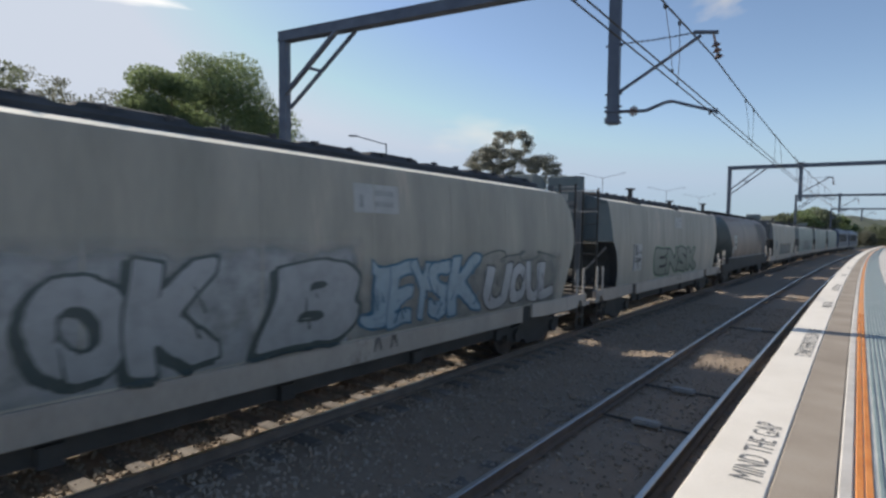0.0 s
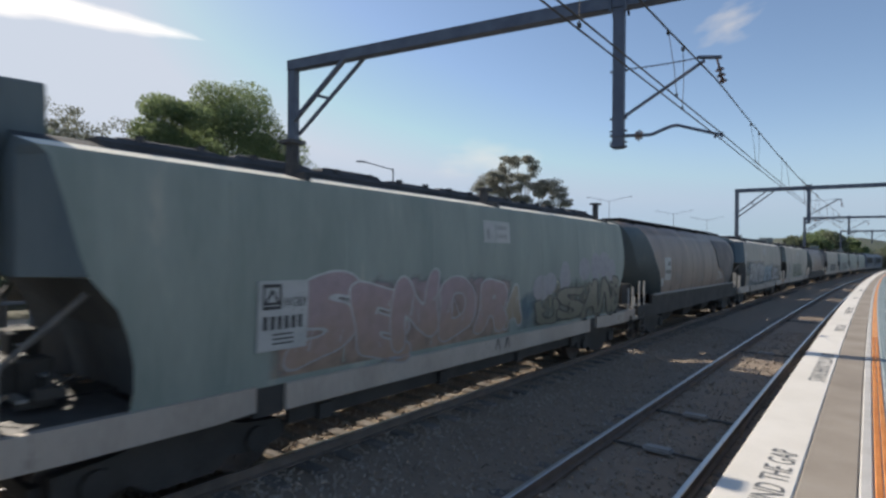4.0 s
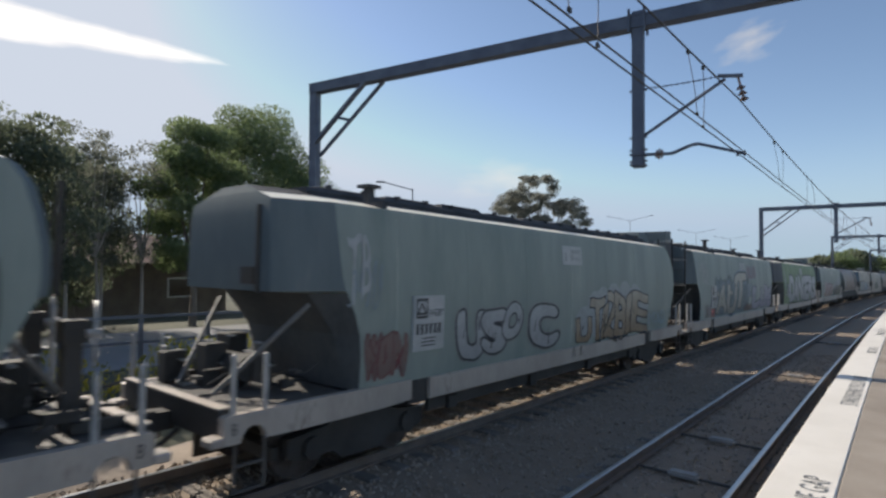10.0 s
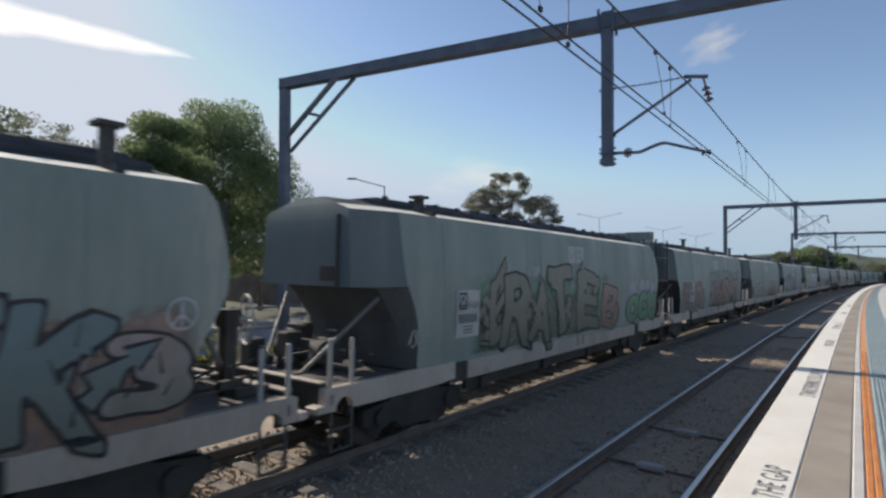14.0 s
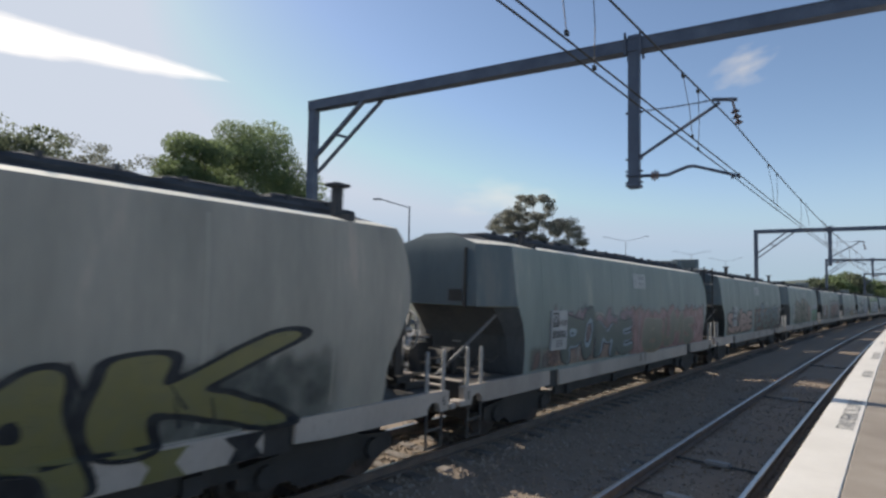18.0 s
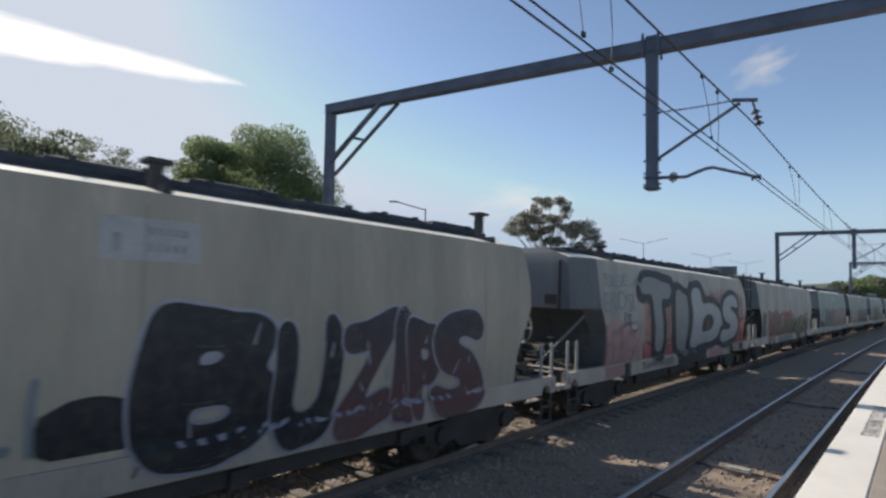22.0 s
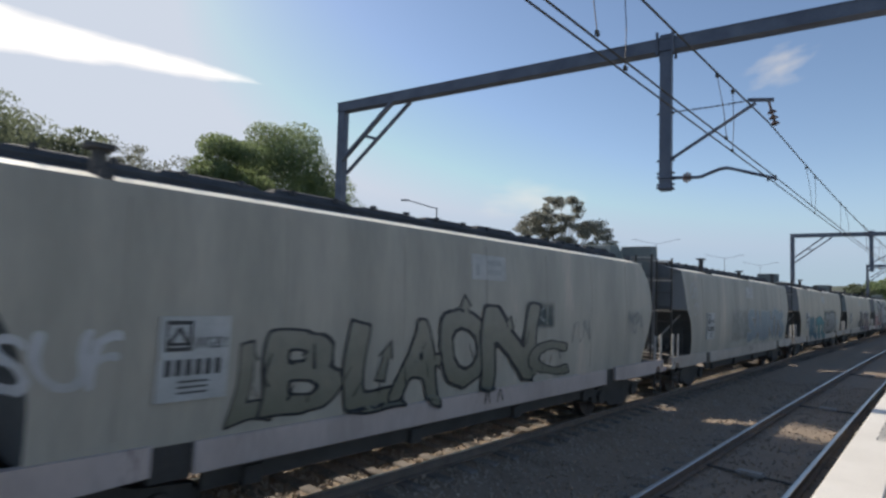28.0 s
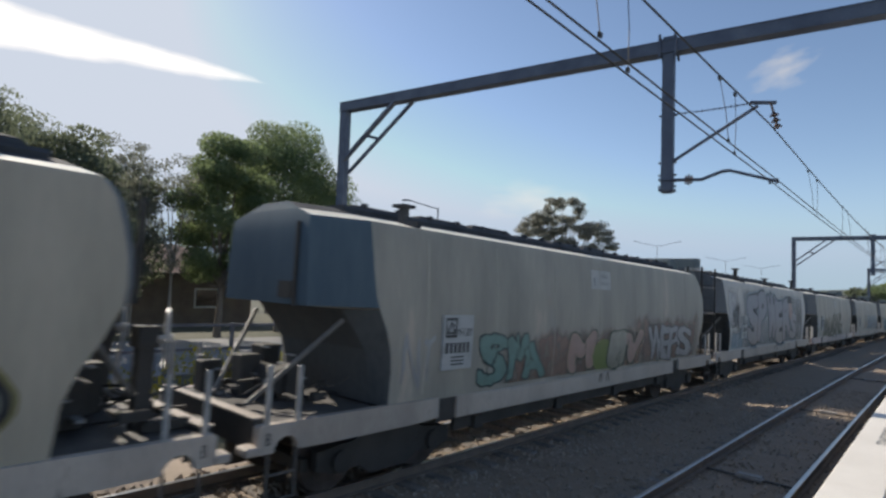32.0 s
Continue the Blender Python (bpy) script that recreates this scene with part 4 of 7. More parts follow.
def build_tank_wagon():
    """The older rusty wagon with a barrel-like body, no pale sill."""
    root = thing("grain_wagon", "rusty brown round-topped hopper wagon with chalky stains", "grain wagon", group="wagons of the freight train")
    bm = bmesh.new()
    rings = []
    hs = [1.42, 1.5, 1.8, 2.2, 2.6, 2.95, 3.2, 3.4, 3.55, 3.68, 3.78, 3.85, 3.9]
    xs = [1.24, 1.27, 1.34, 1.37, 1.36, 1.30, 1.22, 1.11, 0.98, 0.82, 0.62, 0.42, 0.2]
    for h, x in zip(hs, xs):
        ys = float(np.interp(h, [1.42, 1.9, 2.29, 2.63, 3.2, 3.9], [5.4, 5.7, 5.97, 6.34, 6.56, 6.56]))
        yf = float(np.interp(h, [1.42, 1.9, 2.3, 3.6, 3.9], [5.45, 6.0, 6.55, 7.1, 7.0]))
        xf = x * 0.62
        rings.append([(x, -ys, h), (x, ys, h), (xf, yf, h), (-xf, yf, h), (-x, ys, h), (-x, -ys, h), (-xf, -yf, h), (xf, -yf, h)])
    loft(bm, rings)
    ob = part("body", bm, [BODY["rust"], END_BLUE["green"]], root, "rust-brown barrel body", smooth=32)
    for f in ob.data.polygons:
        if abs(f.normal.y) > 0.35:
            f.material_index = 1
    build_bogies(root)
    bm = bmesh.new()
    add_box(bm, (1.31, 0, 1.48), (0.08, 12.7, 0.05))
    part("waist_rail", bm, FAINT, root, "pale worn rail along the body")
    for sx in (1, -1):
        bm = bmesh.new()
        add_box(bm, (sx * 1.2, 0, 0.98), (0.14, 2 * HALF - 0.6, 0.40))
        add_box(bm, (sx * 1.23, 0, 1.30), (0.10, 12.7, 0.32))
        part("side_sill", bm, DARK_STEEL, root, "dark grimy side sill")
        for e in (1, -1):
            for yy in (HALF - 0.5, HALF - 0.95):
                bm = bmesh.new()
                add_tube(bm, (sx * 1.24, e * yy, 1.1), (sx * 1.24, e * yy, 1.95), 0.03, 8)
                part("hand_post", bm, POST_PAINT, root, "pale upright hand post")
            bm = bmesh.new()
            for yy in (HALF - 0.5, HALF - 0.85):
                add_bar(bm, (sx * 1.28, e * yy, 1.0), (sx * 1.28, e * yy, 0.26), 0.03)
            for z in (0.28, 0.55, 0.8):
                add_bar(bm, (sx * 1.28, e * (HALF - 0.5), z), (sx * 1.28, e * (HALF - 0.85), z), 0.028)
            part("foot_step", bm, DECK, root)
    for e in (1, -1):
        bm = bmesh.new()
        add_box(bm, (0, e * (HALF - 0.95), 1.16), (2.4, 1.3, 0.05))
        # box added on the deck to block sunlight through the coupling gap
        add_box(bm, (-0.2, e * (HALF - 1.0), 1.5), (1.7, 0.8, 0.64))
        add_box(bm, (0, e * (HALF + 0.12), 0.9), (0.24, 0.5, 0.24))
        part("end_deck", bm, DARK_STEEL, root)
        bm = bmesh.new()
        c = (1.15, e * (HALF - 0.25), 1.2)
        add_ring(bm, c, 0.3, 0.018, (1, 0.2, 0), 24, 6)
        for i in range(6):
            a = math.pi * i / 3
            add_tube(bm, c, (c[0], c[1] + 0.29 * math.cos(a), c[2] + 0.29 * math.sin(a)), 0.012, 5)
        part("hand_wheel", bm, POST_PAINT, root, "pale spoked brake hand wheel")
    # hopper bays and a far-side bar, added between the bogies to block sunlight
    bm = bmesh.new()
    add_box(bm, (0, 0, 0.98), (0.5, 2 * HALF - 0.3, 0.36))
    for y in (-2.95, 0, 2.95):
        loft(bm, [[(1.1, y - 1.25, 1.3), (1.1, y + 1.25, 1.3), (-1.1, y + 1.25, 1.3), (-1.1, y - 1.25, 1.3)], [(0.7, y - 0.5, 0.32), (0.7, y + 0.5, 0.32), (-0.7, y + 0.5, 0.32), (-0.7, y - 0.5, 0.32)]])
    add_box(bm, (-1.2, 0, 0.55), (0.1, 8.0, 0.46))
    part("hopper_bay", bm, DARK_STEEL, root, "dark hopper bays added under the body to block light")
    # a darker repainted stretch at the front
    bm = bmesh.new()
    prev = None
    for i in range(11):
        h = 1.52 + (3.5 - 1.52) * i / 10
        x = float(np.interp(h, hs, xs)) + 0.03
        row = [bm.verts.new((x, float(np.interp(h, [1.5, 2.1, 2.2, 3.5], [4.4, 3.95, 2.75, 2.5])), h)), bm.verts.new((x, min(6.4, float(np.interp(h, [1.5, 2.4], [5.4, 6.0]))), h))]
        if prev:
            bm.faces.new((prev[0], prev[1], row[1], row[0]))
        prev = row
    part("repainted_patch", bm, PATCH, root, "dark slate repainted patch")
    for y in (-4.4, -3.15, -1.6, 0.2, 1.75, 2.95):
        bm = bmesh.new()
        prev = None
        for i in range(9):
            h = 1.5 + 1.5 * i / 8
            x = float(np.interp(h, hs, xs)) + 0.005
            w = 0.05 * (1 - i / 9)
            row = [bm.verts.new((x, y - w, h)), bm.verts.new((x, y + w * 0.6, h))]
            if prev:
                bm.faces.new((prev[0], prev[1], row[1], row[0]))
            prev = row
        part("rust_run", bm, RUST_RUN, root)
    for i in range(6):
        y = -6.3 + i * 2.72
        bm = bmesh.new()
        add_box(bm, (0, y, 3.93), (0.8, 0.1, 0.1))
        add_bar(bm, (0.35, y, 3.92), (0.62, y, 3.78), 0.06)
        part("walkway_bracket", bm, HATCH, root)
    bm = bmesh.new()
    add_box(bm, (0, 0, 3.99), (0.7, 13.4, 0.04))
    part("roof_walkway", bm, HATCH, root, "narrow roof walkway on brackets")
    bm = bmesh.new()
    for y0, y1, h0, h1 in ((-5.33, -4.6, 1.92, 2.70), (-5.68, -5.42, 1.72, 2.0)):
        prev = None
        for i in range(5):
            h = h0 + (h1 - h0) * i / 4
            x = float(np.interp(h, hs, xs)) + 0.008
            row = [bm.verts.new((x, y0, h)), bm.verts.new((x, y1, h))]
            if prev:
                bm.faces.new((prev[0], prev[1], row[1], row[0]))
            prev = row
    part("class_plate", bm, PLATE_WHITE, root, "chipped white painted panel")
    bm = bmesh.new()
    for r, (h, n) in enumerate(((2.42, 3), (2.14, 6))):
        for i in range(n):
            y = -4.97 + i * 0.11 if n == 3 else -5.25 + i * 0.1
            x = float(np.interp(h, hs, xs)) + 0.012
            bm.faces.new([bm.verts.new((x, y + a, h + b)) for a, b in ((0, 0), (0.07, 0), (0.07, 0.14), (0, 0.14))])
    tagged(part("plate_marking", bm, STENCIL, root, "black stencilled bars"), kind="stuff")
    return root


# ---- sprayed lettering ----
SPRAY = {}


def spray(name, low, high, rough=0.55):
    """Spray paint that fades from one colour to another up the letter."""
    if name in SPRAY:
        return SPRAY[name]
    m = bpy.data.materials.new("spray_" + name)
    m.use_nodes = True
    nt, n = m.node_tree, m.node_tree.nodes
    tc, sp, mr = n.new("ShaderNodeTexCoord"), n.new("ShaderNodeSeparateXYZ"), n.new("ShaderNodeMapRange")
    nt.links.new(tc.outputs["Object"], sp.inputs[0])
    nz = n.new("ShaderNodeTexNoise")
    nz.inputs["Scale"].default_value, nz.inputs["Detail"].default_value = 2.2, 5
    nt.links.new(tc.outputs["Object"], nz.inputs["Vector"])
    add = n.new("ShaderNodeMath")
    add.operation = "MULTIPLY_ADD"
    add.inputs[1].default_value = 1.1
    nt.links.new(nz.outputs[0], add.inputs[0])
    nt.links.new(sp.outputs["Z"], add.inputs[2])
    mr.inputs["From Min"].default_value, mr.inputs["From Max"].default_value = 1.75, 2.85
    nt.links.new(add.outputs[0], mr.inputs["Value"])
    mx = n.new("ShaderNodeMix")
    mx.data_type = "RGBA"
    mx.inputs[6].default_value, mx.inputs[7].default_value = (*low, 1), (*high, 1)
    nt.links.new(mr.outputs[0], mx.inputs[0])
    # thin dust over it
    nz2 = n.new("ShaderNodeTexNoise")
    nz2.inputs["Scale"].default_value, nz2.inputs["Detail"].default_value = 6, 6
    nt.links.new(tc.outputs["Object"], nz2.inputs["Vector"])
    rp = n.new("ShaderNodeMapRange")
    rp.inputs["From Min"].default_value, rp.inputs["From Max"].default_value, rp.inputs["To Max"].default_value = 0.42, 0.76, 0.3
    nt.links.new(nz2.outputs[0], rp.inputs["Value"])
    mx2 = n.new("ShaderNodeMix")
    mx2.data_type = "RGBA"
    mx2.inputs[7].default_value = (0.13, 0.13, 0.115, 1)
    nt.links.new(rp.outputs[0], mx2.inputs[0])
    nt.links.new(mx.outputs[2], mx2.inputs[6])
    nt.links.new(mx2.outputs[2], n["Principled BSDF"].inputs["Base Color"])
    n["Principled BSDF"].inputs["Roughness"].default_value = rough
    n["Principled BSDF"].inputs["Specular IOR Level"].default_value = 0.3
    SPRAY[name] = m
    return m


def surf_x(h):
    """The painted surface: body above, side sill below."""
    return side_x(h) if h > 1.16 else 1.3665


def lay_letters(root, name, word, y0, y1, h0, h1, level, mat, off, seed, label="", overlap=1.12, wild=0.10, warp=0.06, shift=(0, 0), blur=1.3, only=None):
    """Letters bent onto the wagon's side; each one fills its own leaning cell."""
    rnd = random.Random(seed)
    verts, faces = [], []
    shapes = [letter_shape(ch, level, blur) for ch in word]
    total = sum(a for _, a in shapes)
    run = y0
    for i, (polys, aspect) in enumerate(shapes):
        w = (y1 - y0) * aspect / total
        j = [rnd.uniform(-wild, wild) for _ in range(8)]
        cw = w * overlap * 0.95
        c = run + w * 0.5
        run += w
        lo, hi = h0 + (h1 - h0) * abs(j[0]) * 0.6, h1 - (h1 - h0) * abs(j[1]) * 0.9
        quad = [(c - cw / 2 + j[2] * w, lo), (c + cw / 2 + j[3] * w, lo + j[4] * 0.4), (c + cw / 2 + j[5] * w, hi), (c - cw / 2 + j[6] * w, hi + j[7] * 0.4)]
        for poly in polys if only in (None, i) else ():
            ids = []
            for u, t in poly:
                u2 = u + warp * math.sin(t * 5 + i * 1.7 + seed)
                t2 = t + warp * math.sin(u * 4.5 + i * 2.3 + seed)
                y = (quad[0][0] * (1 - u2) + quad[1][0] * u2) * (1 - t2) + (quad[3][0] * (1 - u2) + quad[2][0] * u2) * t2 + shift[0]
                h = (quad[0][1] * (1 - u2) + quad[1][1] * u2) * (1 - t2) + (quad[3][1] * (1 - u2) + quad[2][1] * u2) * t2 + shift[1]
                h = min(max(h, 0.83), 3.5)
                ids.append(len(verts))
                verts.append((surf_x(h) + off + 0.0004 * i, y, h))
            faces.append(ids)
    me = bpy.data.meshes.new(name)
    me.from_pydata(verts, [], faces)
    me.materials.append(mat)
    ob = new(name, me)
    ob.parent = root
    if label:
        ob["label"] = label
    return ob


def bend(bm):
    """Cuts a flat drawing at a few heights and lays it on the curved side."""
    for h in (1.5, 1.75, 2.0, 2.25, 2.5, 2.75, 3.0, 3.25):
        bmesh.ops.bisect_plane(bm, geom=bm.verts[:] + bm.edges[:] + bm.faces[:], plane_co=(0, 0, h), plane_no=(0, 0, 1))
    for v in bm.verts:
        v.co.x += side_x(min(max(v.co.z, 1.2), 3.5))


def lay_tag(root, mat, y0, y1, h0, h1, seed, word=None, off=0.011, label="thin sprayed tag"):
    """A thin scrawl: looping strokes, or a word in thin letters."""
    rnd = random.Random(seed)
    bm = bmesh.new()
    if word:
        bm.free()
        for k in range(len(word)):
            tag = lay_letters(root, "sprayed_tag", word, y0, y1, h0, h1, 0.55, mat, off, seed, label, overlap=0.95, wild=0.16, only=k)
        return tag
    y, h = y0, (h0 + h1) / 2
    pts = []
    steps = 46
    p1, p2, p3 = rnd.uniform(0, 6), rnd.uniform(0, 6), rnd.uniform(5, 9)
    for i in range(steps + 1):
        f = i / steps
        pts.append((y0 + (y1 - y0) * (f + 0.10 * math.sin(f * p3 * 4 + p1)), h + (h1 - h0) / 2 * (0.7 * math.sin(f * p3 * 3.1 + p2) + 0.3 * math.sin(f * 31 + p1))))
    for (ya, ha), (yb, hb) in zip(pts, pts[1:]):
        ln = math.hypot(yb - ya, hb - ha) or 1e-4
        ny, nh = -(hb - ha) / ln * 0.014, (yb - ya) / ln * 0.014
        bm.faces.new([bm.verts.new((off, a, b)) for a, b in ((ya + ny, ha + nh), (yb + ny, hb + nh), (yb - ny, hb - nh), (ya - ny, ha - nh))])
    bend(bm)
    return part("sprayed_tag", bm, mat, root, label)


MISTS = {}


def mist(root, mat, y0, y1, h0, h1, seed, most=0.85, soft=0.3, ragged=0.0, off=0.004, label=""):
    """Thin overspray that fades out at its edges; ragged: how deep its upper edge is torn."""
    if mat.name not in MISTS:
        m = mat.copy()
        m.name = mat.name + "_overspray"
        n = m.node_tree.nodes
        cover, nz, mul = n.new("ShaderNodeAttribute"), n.new("ShaderNodeTexNoise"), n.new("ShaderNodeMath")
        cover.attribute_name = "cover"
        nz.inputs["Scale"].default_value, nz.inputs["Detail"].default_value = 3.5, 6
        mr = n.new("ShaderNodeMapRange")
        mr.inputs["From Min"].default_value, mr.inputs["From Max"].default_value = 0.25, 0.6
        mr.inputs["To Min"].default_value = 0.45
        tc = n.new("ShaderNodeTexCoord")
        m.node_tree.links.new(tc.outputs["Object"], nz.inputs["Vector"])
        m.node_tree.links.new(nz.outputs[0], mr.inputs["Value"])
        mul.operation = "MULTIPLY"
        m.node_tree.links.new(cover.outputs["Fac"], mul.inputs[0])
        m.node_tree.links.new(mr.outputs[0], mul.inputs[1])
        m.node_tree.links.new(mul.outputs[0], n["Principled BSDF"].inputs["Alpha"])
        MISTS[mat.name] = m
    nh = 16
    ny = max(8, int((y1 - y0) / 0.11))
    verts, cover, faces = [], [], []
    for i in range(ny + 1):
        y = y0 + (y1 - y0) * i / ny
        tear = ragged * (0.5 + 0.5 * noise.noise((y * 3.1 + seed, 0.3, seed * 0.7)) + 0.35 * noise.noise((y * 8.0, 1.3, seed)))
        for j in range(nh + 1):
            h = h0 + (h1 - h0) * j / nh
            n = noise.noise((y * 1.3 + seed * 3.7, h * 1.6, seed * 1.9))
            d = min((y - y0) / soft, (y1 - y) / soft, (h - h0) / (soft * 0.5) + (1 if h0 < 1.3 else 0), (h1 - tear - h) / (soft * (0.45 if ragged else 1.0)))
            c = min(max(d * (1 + 0.6 * n), 0.0), 1.0)
            edge = i in (0, ny) or j == nh
            verts.append((side_x(h) + off, y, h))
            cover.append(0.0 if edge else c * c * (3 - 2 * c) * most)
    for i in range(ny):
        for j in range(nh):
            a = i * (nh + 1) + j
            if max(cover[a], cover[a + 1], cover[a + nh + 1], cover[a + nh + 2]) > 0.004:
                faces.append((a, a + nh + 1, a + nh + 2, a + 1))
    me = bpy.data.meshes.new("overspray")
    me.from_pydata(verts, [], faces)
    me.attributes.new("cover", "FLOAT", "POINT").data.foreach_set("value", cover)
    me.materials.append(MISTS[mat.name])
    ob = new("overspray", me)
    ob.parent = root
    if label:
        ob["label"] = label
    return ob


EXTENT = {}


def spell(root, cells, fill, line, edge=0.035, bold=0.15, blur=2.0, base=0.008, label="", halo=None, wild=0.05, warp=0.045, seed=1, shade=None, strokes=True, square=0, spikes=0):
    """A sprayed word: every letter fills its own cell (letter, from y, to y, from h, to h) and lies over the one before it.
    square: how far block letters are fattened; spikes: arrows and bars that shoot out of each letter."""
    rnd = random.Random(seed)
    jit = [[rnd.uniform(-wild, wild) for _ in range(8)] for _ in cells]

    def shape(ch, what):
        if square:
            return letter_shape(ch, *{"fill": (0.5, 0.8, square), "edge": (0.5, 0.8, square + 1), "halo": (0.4, 1.2, 3)}[what])[0]
        return letter_shape(ch, {"fill": bold, "edge": edge, "halo": edge * 0.28}[what], blur)[0]

    def put(name, i, polys, mat, off, shift=(0.0, 0.0), text=""):
        ch, y0, y1, h0, h1 = cells[i]
        j, w, tall = jit[i], y1 - y0, h1 - h0
        verts, faces = [], []
        for poly in polys:
            ids = []
            for u, t in poly:
                uu = u + warp * math.sin(t * 5 + i * 1.7 + seed) + j[0] * (1 - t) + j[1] * t + j[2] * t * u
                tt = t + warp * math.sin(u * 4.5 + i * 2.3 + seed) + j[3] * u + j[4] * (1 - u) * t
                h = min(max(h0 + tall * tt + shift[1], 0.83), 3.53)
                ids.append(len(verts))
                verts.append((surf_x(h) + off, y0 + w * uu + shift[0], h))
            faces.append(ids)
        me = bpy.data.meshes.new(name)
        me.from_pydata(verts, [], faces)
        me.materials.append(mat)
        ob = new(name, me)
        ob.parent = root
        if text:
            ob["label"] = text

    def lay(name, i, what, mat, off, shift=(0.0, 0.0), text="", arms=()):
        ch = cells[i][0]
        key = (ch, bold, blur, square)
        if key not in EXTENT:
            pts = [p for poly in shape(ch, "fill") for p in poly]
            EXTENT[key] = (min(p[0] for p in pts), max(p[0] for p in pts), min(p[1] for p in pts), max(p[1] for p in pts))
        u0, u1, t0, t1 = EXTENT[key]
        polys = [[((u - u0) / (u1 - u0), (t - t0) / (t1 - t0)) for u, t in poly] for poly in shape(ch, what)]
        put(name, i, polys + list(arms), mat, off, shift, text)

    def arm(u, t, a, ln, w, grow, ratio):
        """A tapering bar with an arrow head, in the letter's cell."""
        du, dt = math.cos(a) * ratio, math.sin(a)
        nu, nt = -math.sin(a) * ratio, math.cos(a)
        at = [(-grow, w + grow), (ln * 0.6, w * 0.6 + grow), (ln * 0.6, w * 1.5 + grow * 1.5), (ln + grow * 1.6, 0.0), (ln * 0.6, -w * 1.5 - grow * 1.5), (ln * 0.6, -w * 0.6 - grow), (-grow, -w - grow)]
        q = [(u + du * p + nu * s, t + dt * p + nt * s) for p, s in at]
        return [q]
    arms = []
    for ch, y0, y1, h0, h1 in cells:
        ratio = (h1 - h0) / (y1 - y0)
        arms.append([(rnd.uniform(0.15, 0.85), rnd.uniform(0.25, 0.8), rnd.choice((0.5, 0.9, 2.3, 2.7, -0.5, -2.6, 1.4)) + rnd.uniform(-0.25, 0.25), rnd.uniform(0.32, 0.5), rnd.uniform(0.05, 0.085), ratio) for _ in range(spikes)])
    for i in range(len(cells)):
        if halo:
            lay("letter_halo", i, "halo", halo, base - 0.002 + 0.0001 * i)
        if shade:
            lay("letter_shadow", i, "edge", shade, base - 0.001 + 0.0001 * i, (-0.07, -0.05))
    for i in range(len(cells)):
        out = [p for u, t, a, ln, w, r in arms[i] for p in arm(u, t, a, ln, w, 0.028, r)]
        inn = [p for u, t, a, ln, w, r in arms[i] for p in arm(u, t, a, ln, w, 0.0, r)]
        lay("letter_outline", i, "edge", line, base + 0.0016 * i, arms=out)
        lay("sprayed_letter", i, "fill", fill, base + 0.0016 * i + 0.0006, text=label if i == 0 else "")
        for one in inn:
            put("letter_arrow", i, [one], fill, base + 0.0016 * i + 0.001)
    if strokes:
        # cracks and glints inside the letters
        bm = bmesh.new()
        for ch, y0, y1, h0, h1 in cells:
            for _ in range(3):
                y, h = rnd.uniform(y0 + 0.1, y1 - 0.1), rnd.uniform(h0 + 0.15, h1 - 0.2)
                ln, w, a = rnd.uniform(0.08, 0.35), rnd.uniform(0.008, 0.022), rnd.uniform(-0.6, 0.6)
                bm.faces.new([bm.verts.new((base + 0.0016 * len(cells) + 0.002, y + p * math.cos(a) * w - q * math.sin(a) * ln / 2, h + q * math.cos(a) * ln / 2 + p * math.sin(a) * w)) for p, q in ((-1, -1), (1, -1), (0.4, 1), (-0.4, 1))])
        bend(bm)
        tagged(part("loose_stroke", bm, line, root), kind="stuff")


def row(word, y0, y1, h0, h1):
    """Equal cells for a word."""
    w = (y1 - y0) / len(word)
    return [(ch, y0 + w * i, y0 + w * (i + 1.08), h0, h1) for i, ch in enumerate(word)]


def bubbles(root, mat, rings, off=0.0065):
    """Round puffs of paint: (y, h, half width, half height)."""
    for y, h, a, b in rings:
        bm = bmesh.new()
        pts = [(y + a * math.cos(k * 0.2856) * (1 + 0.05 * math.sin(3 * k)), h + b * math.sin(k * 0.2856)) for k in range(22)]
        bm.faces.new([bm.verts.new((off, p, max(q, 1.2))) for p, q in pts])
        bend(bm)
        part("paint_bubble", bm, mat, root)


LIME = spray("dull_lime", (0.17, 0.20, 0.065), (0.22, 0.25, 0.095))
CLOUD_GREY = spray("cloud_grey", (0.28, 0.30, 0.30), (0.34, 0.36, 0.355))
DULL_OLIVE = spray("dull_olive", (0.115, 0.135, 0.12), (0.16, 0.175, 0.155))
NIGHT_RED = spray("night_red", (0.125, 0.06, 0.06), (0.055, 0.05, 0.058))
SILVER = spray("silver", (0.30, 0.29, 0.28), (0.42, 0.42, 0.42))
WHITE = spray("white", (0.34, 0.33, 0.32), (0.52, 0.52, 0.52))
BLACK = spray("black", (0.02, 0.02, 0.022), (0.035, 0.035, 0.04))
TAN = spray("tan", (0.26, 0.18, 0.11), (0.42, 0.37, 0.29))
PALE_YELLOW = spray("pale_yellow", (0.25, 0.23, 0.18), (0.47, 0.44, 0.37))
LILAC = spray("lilac", (0.27, 0.26, 0.30), (0.38, 0.38, 0.43))
PALE_BLUE = spray("pale_blue", (0.26, 0.33, 0.37), (0.36, 0.43, 0.46))
GREY_BLUE = spray("grey_blue", (0.17, 0.21, 0.23), (0.24, 0.29, 0.31))
PINK = spray("pink", (0.38, 0.21, 0.20), (0.44, 0.28, 0.26))
RED = spray("red", (0.42, 0.11, 0.10), (0.50, 0.15, 0.14))
BROWN = spray("red_brown", (0.19, 0.125, 0.105), (0.235, 0.16, 0.14))
SALMON = spray("salmon", (0.38, 0.25, 0.20), (0.46, 0.33, 0.28))
TEAL_SPRAY = spray("teal", (0.035, 0.17, 0.18), (0.06, 0.25, 0.26))
